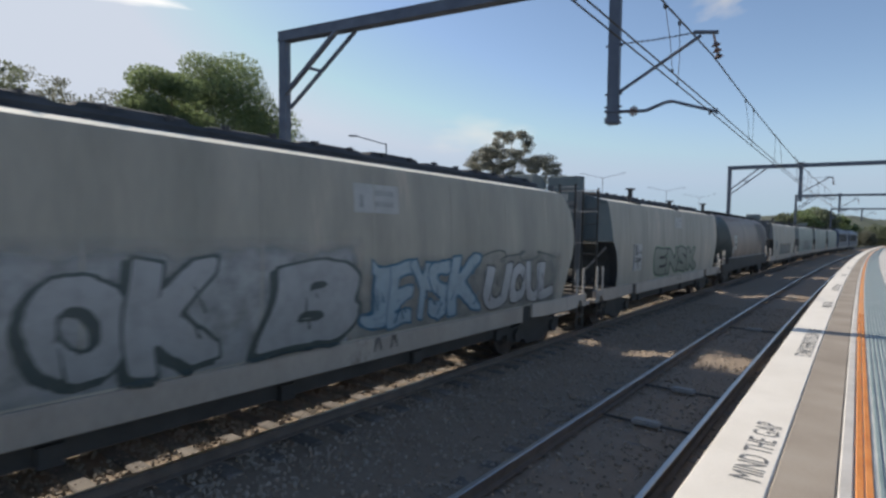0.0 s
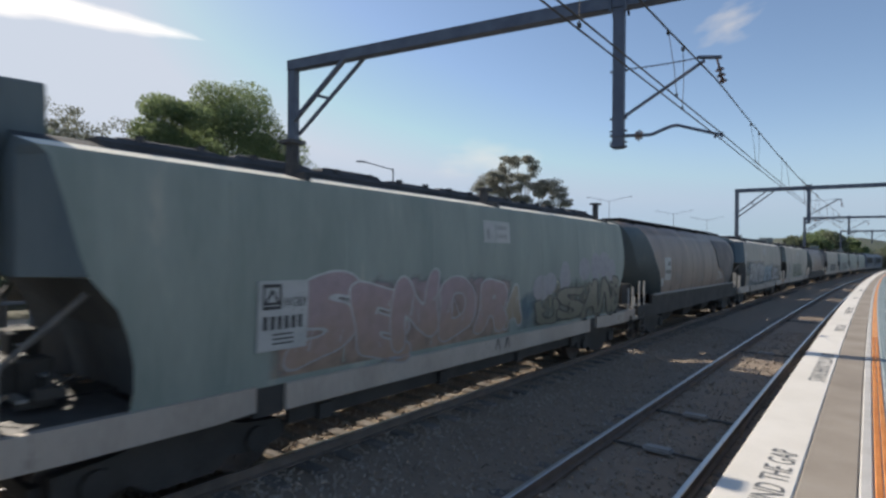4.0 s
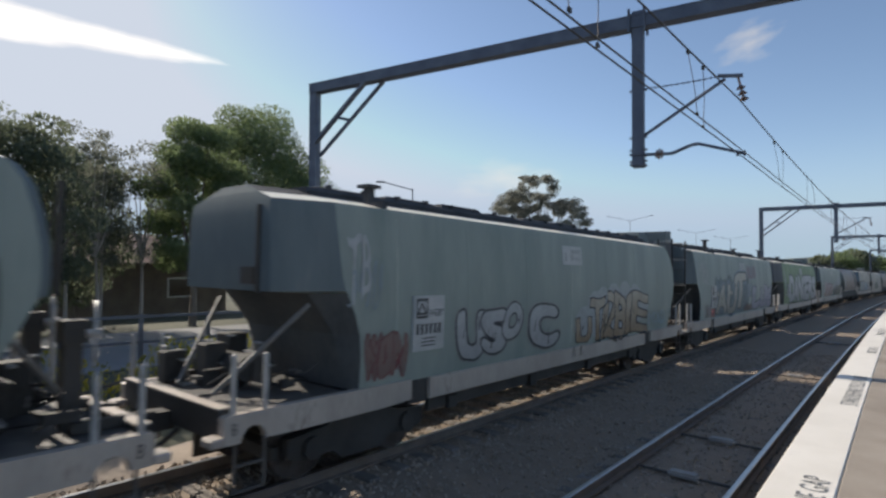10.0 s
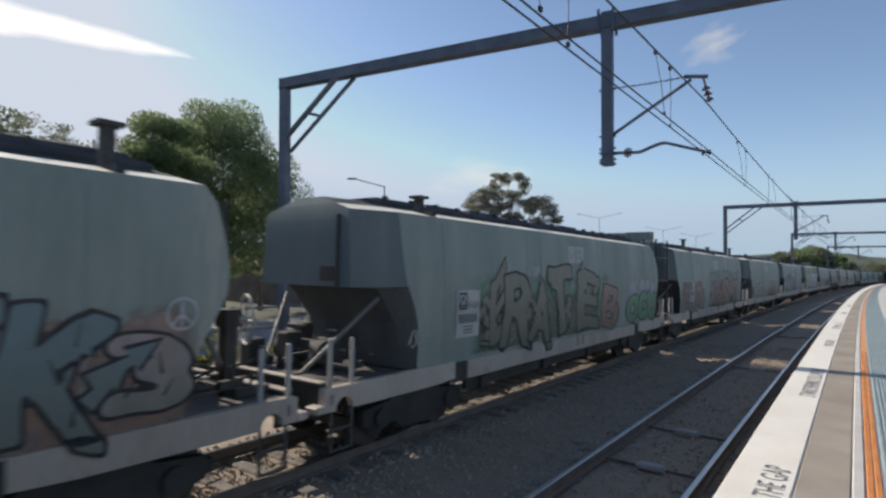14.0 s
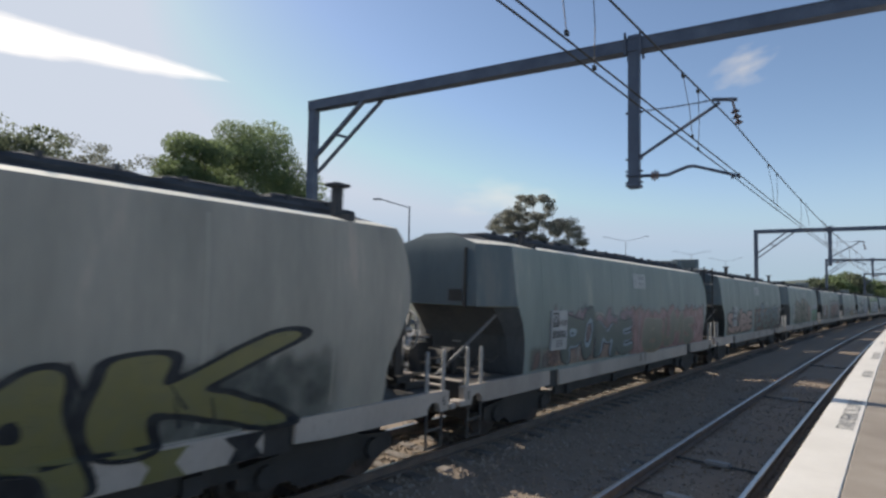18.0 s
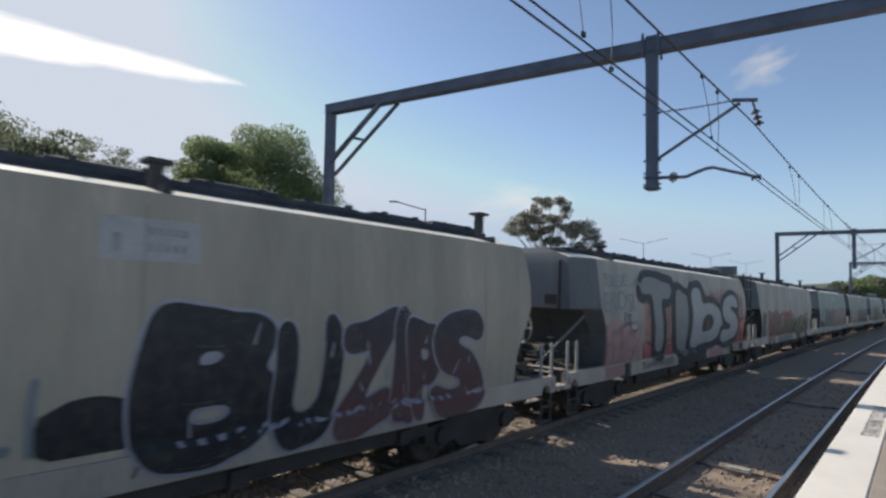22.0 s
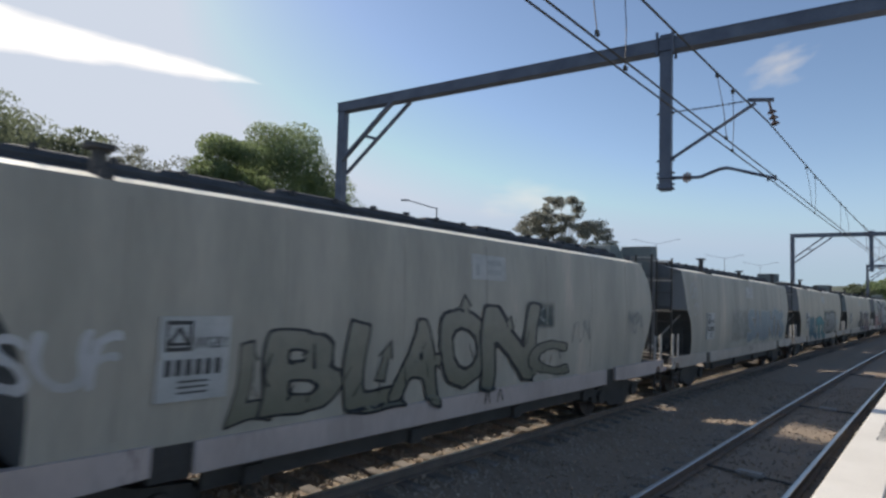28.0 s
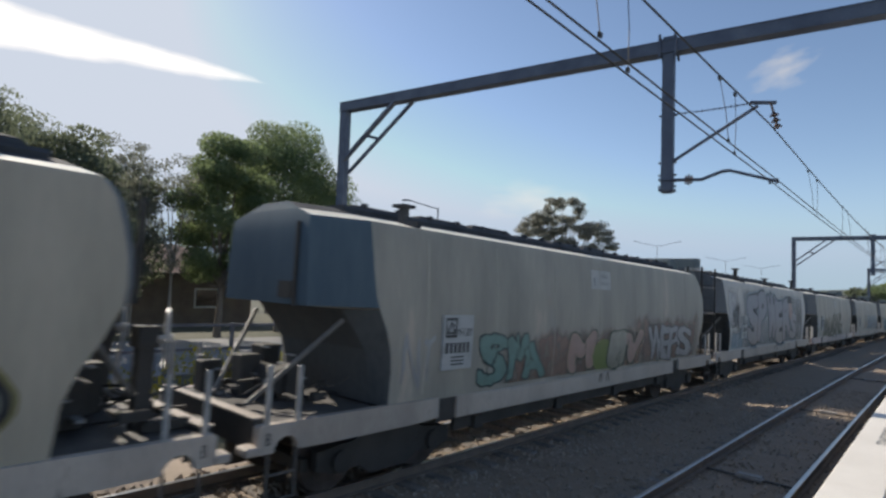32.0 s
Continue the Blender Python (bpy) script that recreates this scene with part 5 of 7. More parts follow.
DEEP_BLUE = spray("deep_blue", (0.03, 0.10, 0.16), (0.05, 0.15, 0.22))
LEAF = spray("leaf_green", (0.12, 0.24, 0.14), (0.20, 0.36, 0.24))
GREY_GREEN = spray("grey_green", (0.20, 0.23, 0.18), (0.27, 0.29, 0.24))
YELLOW = spray("dull_yellow", (0.19, 0.17, 0.065), (0.25, 0.22, 0.10))
DARK_GREEN_LINE = spray("dark_green", (0.02, 0.05, 0.03), (0.04, 0.08, 0.05))
MAUVE = spray("mauve", (0.36, 0.25, 0.19), (0.36, 0.27, 0.28))
PEACH = spray("peach", (0.17, 0.18, 0.15), (0.40, 0.31, 0.29))
SHADE = spray("dark_shade", (0.055, 0.07, 0.065), (0.09, 0.11, 0.105))
DARK_RED = spray("dark_red", (0.20, 0.06, 0.06), (0.12, 0.05, 0.05))
OLIVE_GREY = spray("olive_grey", (0.17, 0.165, 0.12), (0.27, 0.25, 0.20))
BROWN_PINK = spray("brown_pink", (0.24, 0.15, 0.11), (0.36, 0.24, 0.20))
GREY = spray("grey", (0.20, 0.20, 0.19), (0.27, 0.27, 0.26))
PALE_GREY = spray("pale_grey", (0.30, 0.30, 0.295), (0.40, 0.40, 0.395))
LILAC_GREY = spray("lilac_grey", (0.38, 0.325, 0.285), (0.33, 0.325, 0.345))
GREY_TEAL = spray("grey_teal", (0.15, 0.165, 0.14), (0.17, 0.23, 0.24))
GREY_TEAL_LIGHT = spray("sea_green", (0.16, 0.26, 0.22), (0.20, 0.31, 0.27))
DEEP_TEAL = spray("deep_teal", (0.03, 0.11, 0.15), (0.05, 0.16, 0.21))
MUTED_ROSE = spray("muted_rose", (0.20, 0.17, 0.17), (0.24, 0.20, 0.205))
MOSS = spray("moss", (0.10, 0.105, 0.06), (0.13, 0.13, 0.085))

WAGONS = {}


def sill_spray(root, mat, y0, y1, h0=0.81, h1=1.10):
    """Sprayed colour that runs on over the side sill."""
    bm = bmesh.new()
    pts = [(y0, h0), (y0 + 0.08, (h0 + h1) / 2), (y0 - 0.06, h1), (y1 + 0.05, h1), (y1 - 0.07, (h0 + h1) / 2), (y1 + 0.04, h0)]
    bm.faces.new([bm.verts.new((1.3665, y, h)) for y, h in pts])
    part("sprayed_cloud", bm, mat, root)


def recolour(root, body, end="green", sill=None):
    for o in root.children:
        n = o.name.split(".")[0]
        for i, slot in enumerate(o.material_slots):
            if n in ("body", "seam_rib") and i == 0:
                slot.link, slot.material = "OBJECT", BODY[body]
            if n == "body" and i == 1:
                slot.link, slot.material = "OBJECT", END_BLUE[end]
            if sill and n in ("side_sill", "end_sill", "corner_step"):
                slot.link, slot.material = "OBJECT", sill


def marshal():
    first = {"a": build_wagon("a"), "b": build_wagon("b"), "r": build_tank_wagon()}
    used = set()
    order = {-6: "b", -5: "a", -4: "b", -3: "a", -2: "r", -1: "a", 0: "b", 1: "r", 2: "a", 3: "b", 4: "a", 5: "b", 6: "a", 7: "b", 8: "a", 9: "b", 10: "a",
             11: "b", 12: "a", 13: "a", 14: "a", 15: "b", 16: "a", 17: "b", 18: "a", 19: "b"}
    look_of = {-3: ("grey_green", "dull"), -1: ("grey_green", "green"), 0: ("grey_green", "blue"), 2: ("green", "green"), 3: ("bright_green", "dull"), 4: ("green", "green"), 5: ("green", "green"),
               6: ("green", "green"), 7: ("green", "green"), 8: ("green", "green"), 9: ("green", "green"), 10: ("grey_green", "green"), 11: ("grey_green", "dull"),
               12: ("olive", "green"), 13: ("olive", "dull"), 14: ("grey_green", "dull"), 15: ("grey_green", "dull"), 16: ("silver", "dull"), 17: ("grey_green", "blue"), 18: ("olive", "dull")}
    for k, t in order.items():
        if t not in used:
            w = first[t]
            used.add(t)
        else:
            w = copy_thing(first[t], Matrix())
        WAGONS[k] = w
    for k, w in WAGONS.items():
        if order[k] != "r":
            body, end = look_of.get(k, ("green", "green"))
            recolour(w, body, end, SILL_PINK if k == 15 else None)


marshal()


def peace_sign(root, y, h):
    bm = bmesh.new()
    add_ring(bm, (0.012, y, h), 0.16, 0.012, (1, 0, 0), 22, 4)
    for a in (90, 270, 225, 315):
        add_bar(bm, (0.012, y, h), (0.012, y + 0.16 * math.cos(radians(a)), h + 0.16 * math.sin(radians(a))), 0.02)
    for v in bm.verts:
        v.co.x = side_x(v.co.z) + 0.012 + 0.25 * (v.co.x - 0.012)
    part("sprayed_sign", bm, WHITE, root, "white sprayed peace sign")


def spray_all():
    w = WAGONS
    spell(w[-1], row("ENSK", -2.8, 2.8, 1.3, 2.2), GREY_GREEN, BLACK, halo=LEAF, seed=90)
    mist(w[-3], GREY, -3, 4, 1.2, 2.2, 91)
    spell(w[-4], row("OVRT", -2.2, 4.2, 1.3, 2.2), GREY, BLACK, seed=92)
    # wagon 0: large silver letters on a silver ground
    mist(w[0], PALE_GREY, -5.2, -0.1, 1.15, 2.62, 93, 0.95, 0.35, label="silver overspray with soft edges")
    mist(w[0], GREY, -0.4, 6.5, 1.15, 2.35, 94, 0.5, 0.4)
    spell(w[0], [("O", -4.14, -3.3, 1.3, 2.27), ("K", -3.22, -2.26, 1.24, 2.35), ("B", -1.72, -0.25, 1.24, 2.36)], PALE_GREY, SHADE, edge=0.06, bold=0.15, seed=1, shade=SHADE, wild=0.1, label="large silver sprayed letters with black outline", square=2)
    spell(w[0], [("J", -0.2, 0.48, 1.29, 2.2), ("E", 0.42, 0.98, 1.26, 2.22), ("Y", 0.92, 1.45, 1.27, 2.24), ("S", 1.38, 2.0, 1.26, 2.25), ("K", 1.93, 2.95, 1.27, 2.26)], PALE_BLUE, DEEP_BLUE, seed=2, label="pale blue outlined letters jeysk", square=1, spikes=1)
    spell(w[0], [("U", 3.11, 4.1, 1.24, 2.05), ("O", 4.05, 4.75, 1.22, 2.02), ("U", 4.7, 5.4, 1.22, 2.05), ("L", 5.35, 6.05, 1.24, 2.07)], WHITE, BLACK, seed=3, square=2)
    lay_tag(w[0], SHADE, 3.2, 5.9, 2.1, 2.35, 194)
    lay_tag(w[0], WHITE, -6.4, -5.5, 2.8, 3.1, 94, "ICREM")
    mist(w[0], SHADE, -6.1, -4.85, 1.6, 2.7, 95, 0.7, 0.5)
    lay_tag(w[0], GREY_BLUE, -5.9, -5.3, 1.9, 2.2, 195, "JOJO")
    lay_tag(w[0], PALE_YELLOW, -6.1, -5.1, 1.22, 1.75, 96, "DOUN")
    for a, b in ((-4.1, -3.35), (-0.9, -0.05), (2.5, 3.6)):
        lay_tag(w[1], WHITE if a > 2 else GREY, a, b, 1.74, 2.12, 4, "ZIONE", off=0.04)
    # wagon 2: pink piece, yellow letter, then olive letters under pink puffs
    mist(w[2], MAUVE, -4.9, 0.7, 1.2, 2.42, 5, 0.95, 0.2, 0.25, label="pink and lilac sprayed ground")
    spell(w[2], row("SENDR", -4.7, 0.5, 1.25, 2.3), MAUVE, WHITE, bold=0.12, wild=0.16, seed=5, edge=0.06)
    spell(w[2], [("A", 0.42, 1.15, 1.28, 2.13)], TAN, WHITE, seed=97, edge=0.05)
    mist(w[2], DEEP_BLUE, 0.8, 1.8, 1.2, 2.1, 197, 0.5, 0.4, 0.3)
    mist(w[2], OLIVE_GREY, 1.5, 6.7, 1.2, 2.3, 198, 0.6, 0.4, 0.3)
    bubbles(w[2], LILAC_GREY, [(1.95, 2.02, 0.4, 0.28), (2.35, 2.1, 0.3, 0.25), (3.1, 2.2, 0.28, 0.4), (4.2, 2.4, 0.34, 0.28), (4.9, 2.45, 0.3, 0.36), (5.5, 2.5, 0.4, 0.34), (6.0, 2.35, 0.3, 0.3)])
    spell(w[2], [("U", 1.62, 2.75, 1.22, 1.8), ("S", 2.73, 4.25, 1.22, 1.95), ("A", 4.2, 5.3, 1.2, 2.1), ("N", 5.25, 6.2, 1.2, 2.2), ("D", 6.1, 6.6, 1.2, 2.2)], OLIVE_GREY, BLACK, seed=6, wild=0.12, label="olive letters with black cracks under pink puffs", square=1, spikes=2)
    # wagon 3
    spell(w[3], [("D", -4.25, -2.58, 1.2, 2.88), ("A", -2.6, -1.1, 1.2, 2.9), ("N", -1.2, 0.66, 1.2, 2.92), ("G", 0.55, 1.95, 1.2, 2.92), ("E", 1.82, 3.46, 1.2, 2.92), ("R", 3.34, 5.3, 1.2, 2.9), ("S", 5.2, 6.75, 1.2, 2.88)],
          WHITE, BLACK, bold=0.13, edge=0.028, blur=2.0, wild=0.02, warp=0.012, seed=7, halo=DARK_GREEN_LINE, label="big white block letters spelling dangers with a dark outline", square=2)
    for i, (word, a, b, c, d) in enumerate((("DC", -6.35, -5.95, 2.86, 3.4), ("PANIK", -5.95, -5.42, 2.49, 2.98), ("ENZO", -5.9, -5.38, 2.19, 2.57), ("STU", -5.97, -5.35, 1.63, 2.09), ("V", -6.0, -5.6, 2.0, 2.8))):
        lay_tag(w[3], SPRAY["silver"], a, b, c, d, 98 + i, word)
    # wagon 4
    mist(w[4], GREY_BLUE, -4.6, 1.4, 1.2, 2.85, 8, 0.8, 0.25, 0.3)
    spell(w[4], [("A", -4.28, -2.6, 1.24, 2.5), ("U", -2.68, -1.0, 1.22, 2.6), ("T", -1.2, 0.96, 1.22, 2.8)], PALE_YELLOW, BLACK, wild=0.16, seed=8, halo=GREY_BLUE, edge=0.05, label="big pale yellow letters with a pale blue halo", square=1, spikes=1)
    spell(w[4], [("L", 2.15, 3.9, 1.24, 2.4), ("U", 3.95, 5.1, 1.22, 2.2), ("R", 5.0, 6.05, 1.22, 2.3), ("E", 5.95, 6.8, 1.23, 2.2)], LILAC, BLACK, seed=9, halo=GREY_BLUE, wild=0.1, square=2, spikes=1)
    spell(w[4], row("BUB", 1.0, 2.8, 2.66, 3.25), MUTED_ROSE, GREY_BLUE, seed=102, bold=0.1, edge=0.04, strokes=False)
    spell(w[4], row("BO", 1.0, 2.0, 1.85, 2.46), GREY_BLUE, SHADE, seed=103, strokes=False)
    mist(w[4], BROWN, 0.2, 2.4, 1.2, 1.65, 104, 0.85, 0.35, 0.2)
    mist(w[4], RED, -5.2, -3.8, 1.2, 1.72, 105, 0.75, 0.45, 0.2)
    mist(w[4], PINK, -6.1, -5.0, 1.2, 1.85, 106, 0.5, 0.45, 0.3)
    lay_tag(w[4], SILVER, -6.5, -5.7, 2.85, 3.3, 10, "WES")
    lay_tag(w[4], SILVER, -6.2, -5.5, 2.46, 2.85, 11, "DAZZ")
    # wagon 5
    spell(w[5], [("U", -3.99, -3.2, 1.26, 2.1), ("S", -3.3, -2.5, 1.36, 2.13), ("O", -2.62, -1.95, 1.5, 2.15), ("C", -1.81, -0.55, 1.26, 2.12)], PALE_GREY, BLACK, seed=13, halo=GREY, bold=0.12)
    bubbles(w[5], CLOUD_GREY, [(0.75, 1.62, 0.5, 0.4), (1.3, 2.02, 0.4, 0.34), (1.75, 2.2, 0.35, 0.26), (2.4, 2.2, 0.4, 0.34), (3.1, 2.25, 0.4, 0.34), (3.8, 2.15, 0.42, 0.36), (4.4, 1.9, 0.42, 0.38), (2.4, 1.7, 2.0, 0.5)])
    spell(w[5], [("U", 0.3, 1.1, 1.2, 1.8), ("T", 1.02, 1.85, 1.2, 2.2), ("I", 1.72, 2.05, 1.22, 2.0), ("Z", 1.92, 2.62, 1.2, 2.24), ("B", 2.48, 3.3, 1.2, 2.28), ("I", 3.2, 3.6, 1.2, 2.25), ("E", 3.5, 4.75, 1.2, 2.25)], TAN, BLACK, seed=12, wild=0.08, label="cream and tan letters tizbie on a scalloped pale cloud", square=1)
    spell(w[5], row("WIN", -6.0, -5.2, 1.27, 1.85), BROWN, DARK_RED, seed=14)
    lay_tag(w[5], PALE_BLUE, 4.8, 6.3, 1.3, 1.74, 15, "SMOKD")
    lay_tag(w[5], SILVER, -6.35, -5.9, 2.3, 3.2, 16, "TB")
    lay_tag(w[5], GREY_BLUE, -6.3, -5.7, 2.2, 2.9, 216)
    # wagon 6
    mist(w[6], BROWN_PINK, -0.9, 6.5, 1.2, 2.65, 217, 0.6, 0.5, 0.35)
    spell(w[6], row("SOLIDARI", -1.4, 6.6, 1.22, 2.78), GREY, SHADE, seed=17, warp=0.02, square=2)
    spell(w[6], [("R", -0.34, 0.78, 1.22, 2.38), ("H", 0.66, 1.74, 1.22, 2.48), ("S", 1.64, 2.65, 1.22, 2.52), ("N", 2.5, 4.0, 1.22, 2.56), ("T", 3.9, 5.5, 1.22, 2.56)], BROWN_PINK, BLACK, seed=18, wild=0.2, base=0.024, label="brown pink wild-style letters over grey blocks", square=1, spikes=3)
    mist(w[6], PALE_YELLOW, -6.5, -2.2, 1.2, 2.2, 19, 0.5, 0.3, 0.2)
    spell(w[6], [("P", -6.0, -5.05, 1.22, 2.36), ("U", -5.1, -3.95, 1.22, 2.45), ("R", -4.02, -2.4, 1.22, 2.44)], BROWN, PALE_YELLOW, seed=19, bold=0.1, edge=0.05, shade=SHADE, label="red brown block letters with a pale yellow edge", square=2)
    lay_tag(w[6], SHADE, -2.4, -1.9, 1.4, 1.66, 119, "TOET")
    # wagon 7
    mist(w[7], LEAF, -4.6, 2.4, 1.2, 2.82, 20, 0.45, 0.3, 0.3)
    mist(w[7], OLIVE_GREY, -4.3, 1.7, 1.2, 2.3, 120, 0.8, 0.3)
    spell(w[7], [("S", -4.33, -3.8, 1.24, 2.19), ("E", -3.9, -3.25, 1.3, 2.7), ("R", -3.34, -2.1, 1.22, 2.7), ("A", -2.22, -1.15, 1.22, 2.66), ("T", -1.28, 0.25, 1.22, 2.7), ("E", 0.18, 1.62, 1.22, 2.66)], OLIVE_GREY, BLACK, seed=20, wild=0.18, edge=0.02, label="brown green wild-style letters with thick black outline", square=1, spikes=3)
    spell(w[7], [("B", 1.9, 3.2, 1.22, 2.4)], BROWN_PINK, BLACK, seed=21, halo=GREY_GREEN, square=1, spikes=2)
    bubbles(w[7], LILAC, [(4.4, 2.2, 0.3, 0.24), (5.4, 2.28, 0.26, 0.24), (5.9, 2.3, 0.2, 0.2), (6.5, 2.2, 0.2, 0.2)])
    spell(w[7], [("O", 3.88, 5.1, 1.2, 2.05), ("O", 4.95, 6.1, 1.2, 2.08), ("U", 5.95, 6.85, 1.2, 2.1)], LEAF, BLACK, seed=22, bold=0.08, edge=0.016, halo=GREY_GREEN)
    lay_tag(w[7], WHITE, -2.4, -1.9, 2.6, 2.85, 123, "CIUB")
    lay_tag(w[7], SILVER, -6.3, -5.8, 1.5, 1.8, 23)
    # wagon 8
    mist(w[8], BROWN_PINK, -0.6, 6.7, 1.15, 2.45, 24, 0.9, 0.25, 0.3)
    spell(w[8], [("L", -0.3, 0.9, 1.22, 2.2), ("R", 1.0, 2.0, 1.22, 2.48), ("E", 1.92, 2.85, 1.24, 2.18), ("N", 2.76, 3.68, 1.22, 2.3), ("U", 3.5, 4.25, 1.22, 2.2), ("S", 4.08, 5.08, 1.22, 2.36), ("K", 4.95, 5.78, 1.22, 2.4)], GREY_TEAL, BLACK, seed=24, wild=0.18, label="grey teal wild-style letters on a pink ground", square=1, spikes=3)
    spell(w[8], [("3", 5.75, 6.6, 1.3, 2.04)], PEACH, BLACK, seed=25)
    peace_sign(w[8], 2.82, 2.43)
    peace_sign(w[8], 6.5, 2.25)
    mist(w[8], SALMON, -6.2, -1.2, 1.2, 2.2, 26, 0.6, 0.3)
    spell(w[8], row("SUBE", -5.9, -1.2, 1.25, 2.15), SALMON, BLACK, seed=26, wild=0.12)
    # wagon 9
    mist(w[9], MAUVE, -5.2, -0.2, 1.2, 2.66, 27, 0.85, 0.2, 0.6)
    mist(w[9], PINK, -0.6, 6.8, 1.15, 2.62, 28, 0.9, 0.2, 0.4, label="pink flame-topped overspray")
    spell(w[9], [("P", -4.6, -3.5, 1.22, 2.3), ("O", -3.6, -2.85, 1.26, 2.45), ("M", -2.92, -1.55, 1.22, 2.04), ("E", -1.48, -0.4, 1.24, 2.1)], PALE_BLUE, BLACK, seed=27, bold=0.07, edge=0.025, strokes=False, label="dull olive bubble letters with a pale rim and black outline")
    spell(w[9], [("P", -4.6, -3.5, 1.22, 2.3), ("O", -3.6, -2.85, 1.26, 2.45), ("M", -2.92, -1.55, 1.22, 2.04), ("E", -1.48, -0.4, 1.24, 2.1)], DULL_OLIVE, DULL_OLIVE, seed=27, bold=0.25, edge=0.24, base=0.018, strokes=False)
    spell(w[9], [("B", 0.55, 2.35, 1.2, 2.2), ("U", 2.2, 3.0, 1.2, 2.2), ("M", 2.83, 4.2, 1.2, 2.23), ("S", 4.22, 5.5, 1.25, 2.1)], OLIVE_GREY, TAN, seed=28, wild=0.1, edge=0.07)
    mist(w[9], BROWN, -5.9, -4.6, 1.2, 1.7, 107, 0.7, 0.2)
    # wagon 10
    mist(w[10], RED, -5.2, 0.5, 1.12, 2.46, 108, 0.92, 0.28, 0.3, off=0.041, label="red sprayed panel")
    spell(w[10], [("O", -4.72, -3.8, 1.3, 2.15), ("Z", -3.9, -3.0, 1.24, 2.25), ("I", -2.62, -1.9, 1.22, 2.0), ("R", -1.75, -0.8, 1.24, 2.0), ("D", -0.85, 0.2, 1.24, 2.02)], MOSS, BROWN, seed=29, wild=0.15, bold=0.1, edge=0.05, base=0.045, square=1, spikes=2)
    spell(w[10], [("I", -2.5, -2.05, 1.4, 2.05)], GREY_GREEN, MOSS, seed=129, base=0.056, wild=0.2)
    mist(w[10], SHADE, -6.5, -5.3, 1.2, 2.5, 109, 0.7, 0.5, 0.4)
    sill_spray(w[10], GREY_GREEN, -3.1, 0.4)
    sill_spray(w[10], RED, -4.4, -3.8)
    lay_tag(w[10], WHITE, -0.2, 0.92, 1.95, 2.34, 30, "IDIZ")
    mist(w[10], SHADE, 0.3, 5.8, 1.15, 2.2, 131, 0.65, 0.5, 0.4)
    spell(w[10], [("W", 0.65, 1.5, 1.3, 2.1), ("A", 1.57, 3.0, 1.0, 2.1), ("K", 3.35, 5.36, 1.15, 2.24)], YELLOW, BLACK, seed=31, wild=0.26, bold=0.3, edge=0.06, blur=1.3, label="dull yellow and black wild letters")
    for m2, a, b in ((YELLOW, 1.7, 2.0), (BLACK, 2.0, 2.7), (YELLOW, 3.3, 3.7), (BLACK, 4.2, 4.6)):
        sill_spray(w[10], m2, a, b)
    # wagon 11
    mist(w[11], RED, -4.1, 6.9, 1.15, 3.4, 110, 0.5, 0.6, 0.5, label="red sprayed glow")
    mist(w[11], RED, -4.0, 6.6, 1.15, 1.75, 410, 0.9, 0.35, 0.2)
    mist(w[11], RED, 5.4, 7.0, 1.15, 2.5, 411, 0.9, 0.35, 0.5)
    for i, word in enumerate((("T", -3.85, -1.5, 1.2, 3.22), ("I", -1.35, -0.2, 1.15, 3.02), ("I", 0.0, 0.9, 1.15, 3.06))):
        spell(w[11], [word], GREY, BLACK, seed=32 + i, edge=0.03, bold=0.25, blur=2.0, halo=BLACK, wild=0.06, strokes=False, base=0.008 + 0.002 * i)
    spell(w[11], [("b", 0.1, 3.5, 1.24, 3.18)], PALE_GREY, BLACK, seed=332, edge=0.03, bold=0.25, blur=2.0, halo=BLACK, wild=0.04, base=0.015, strokes=False, label="huge white letter shaded to grey")
    spell(w[11], [("s", 3.42, 5.8, 1.24, 2.9)], PALE_GREY, BLACK, seed=432, edge=0.03, bold=0.25, blur=2.0, halo=BLACK, wild=0.04, base=0.018, strokes=False, label="huge white letter shaded to grey")
    bubbles(w[11], DARK_RED, [(1.85, 1.95, 0.14, 0.17)], 0.0195)
    mist(w[11], PINK, -6.35, -4.0, 1.15, 2.3, 112, 0.95, 0.3, 0.4, off=0.041, label="pink sprayed patch")
    bubbles(w[11], PINK, [(-5.6, 1.75, 0.5, 0.52)], 0.0055)
    sill_spray(w[11], BLACK, -1.2, 1.7)
    sill_spray(w[11], PINK, 1.9, 3.7)
    sill_spray(w[11], PINK, -6.2, -5.1, 0.86, 1.13)
    sill_spray(w[11], BLACK, 5.9, 6.6, 0.86, 1.13)
    lay_tag(w[11], BLACK, 3.9, 5.7, 0.88, 1.08, 333, "TOMARD", off=0.004)
    lay_tag(w[11], BLACK, -4.0, -1.6, 0.88, 1.08, 334, "TWITSHAS", off=0.004)
    lay_tag(w[11], GREY_BLUE, -6.3, -4.4, 2.4, 2.9, 33, "EROSI")
    lay_tag(w[11], GREY_BLUE, -6.3, -3.8, 3.0, 3.3, 133, "SEEA")
    # wagon 12: black and dark red letters with pale edges that run on over the sill
    spell(w[12], [("B", 0.1, 1.7, 0.9, 2.5), ("U", 1.58, 2.55, 0.86, 2.44)], BLACK, LILAC, seed=34, edge=0.07, bold=0.13, wild=0.06, label="tall black letters edged in pale pink")
    spell(w[12], [("Z", 2.45, 3.5, 0.86, 2.4), ("I", 3.42, 3.88, 0.86, 2.44), ("P", 3.75, 4.5, 0.86, 2.45), ("S", 4.34, 5.7, 0.86, 2.47)], NIGHT_RED, LILAC, seed=35, edge=0.07, bold=0.13, wild=0.08, base=0.011)
    bubbles(w[12], BLACK, [(-0.25, 1.42, 0.46, 0.3)])
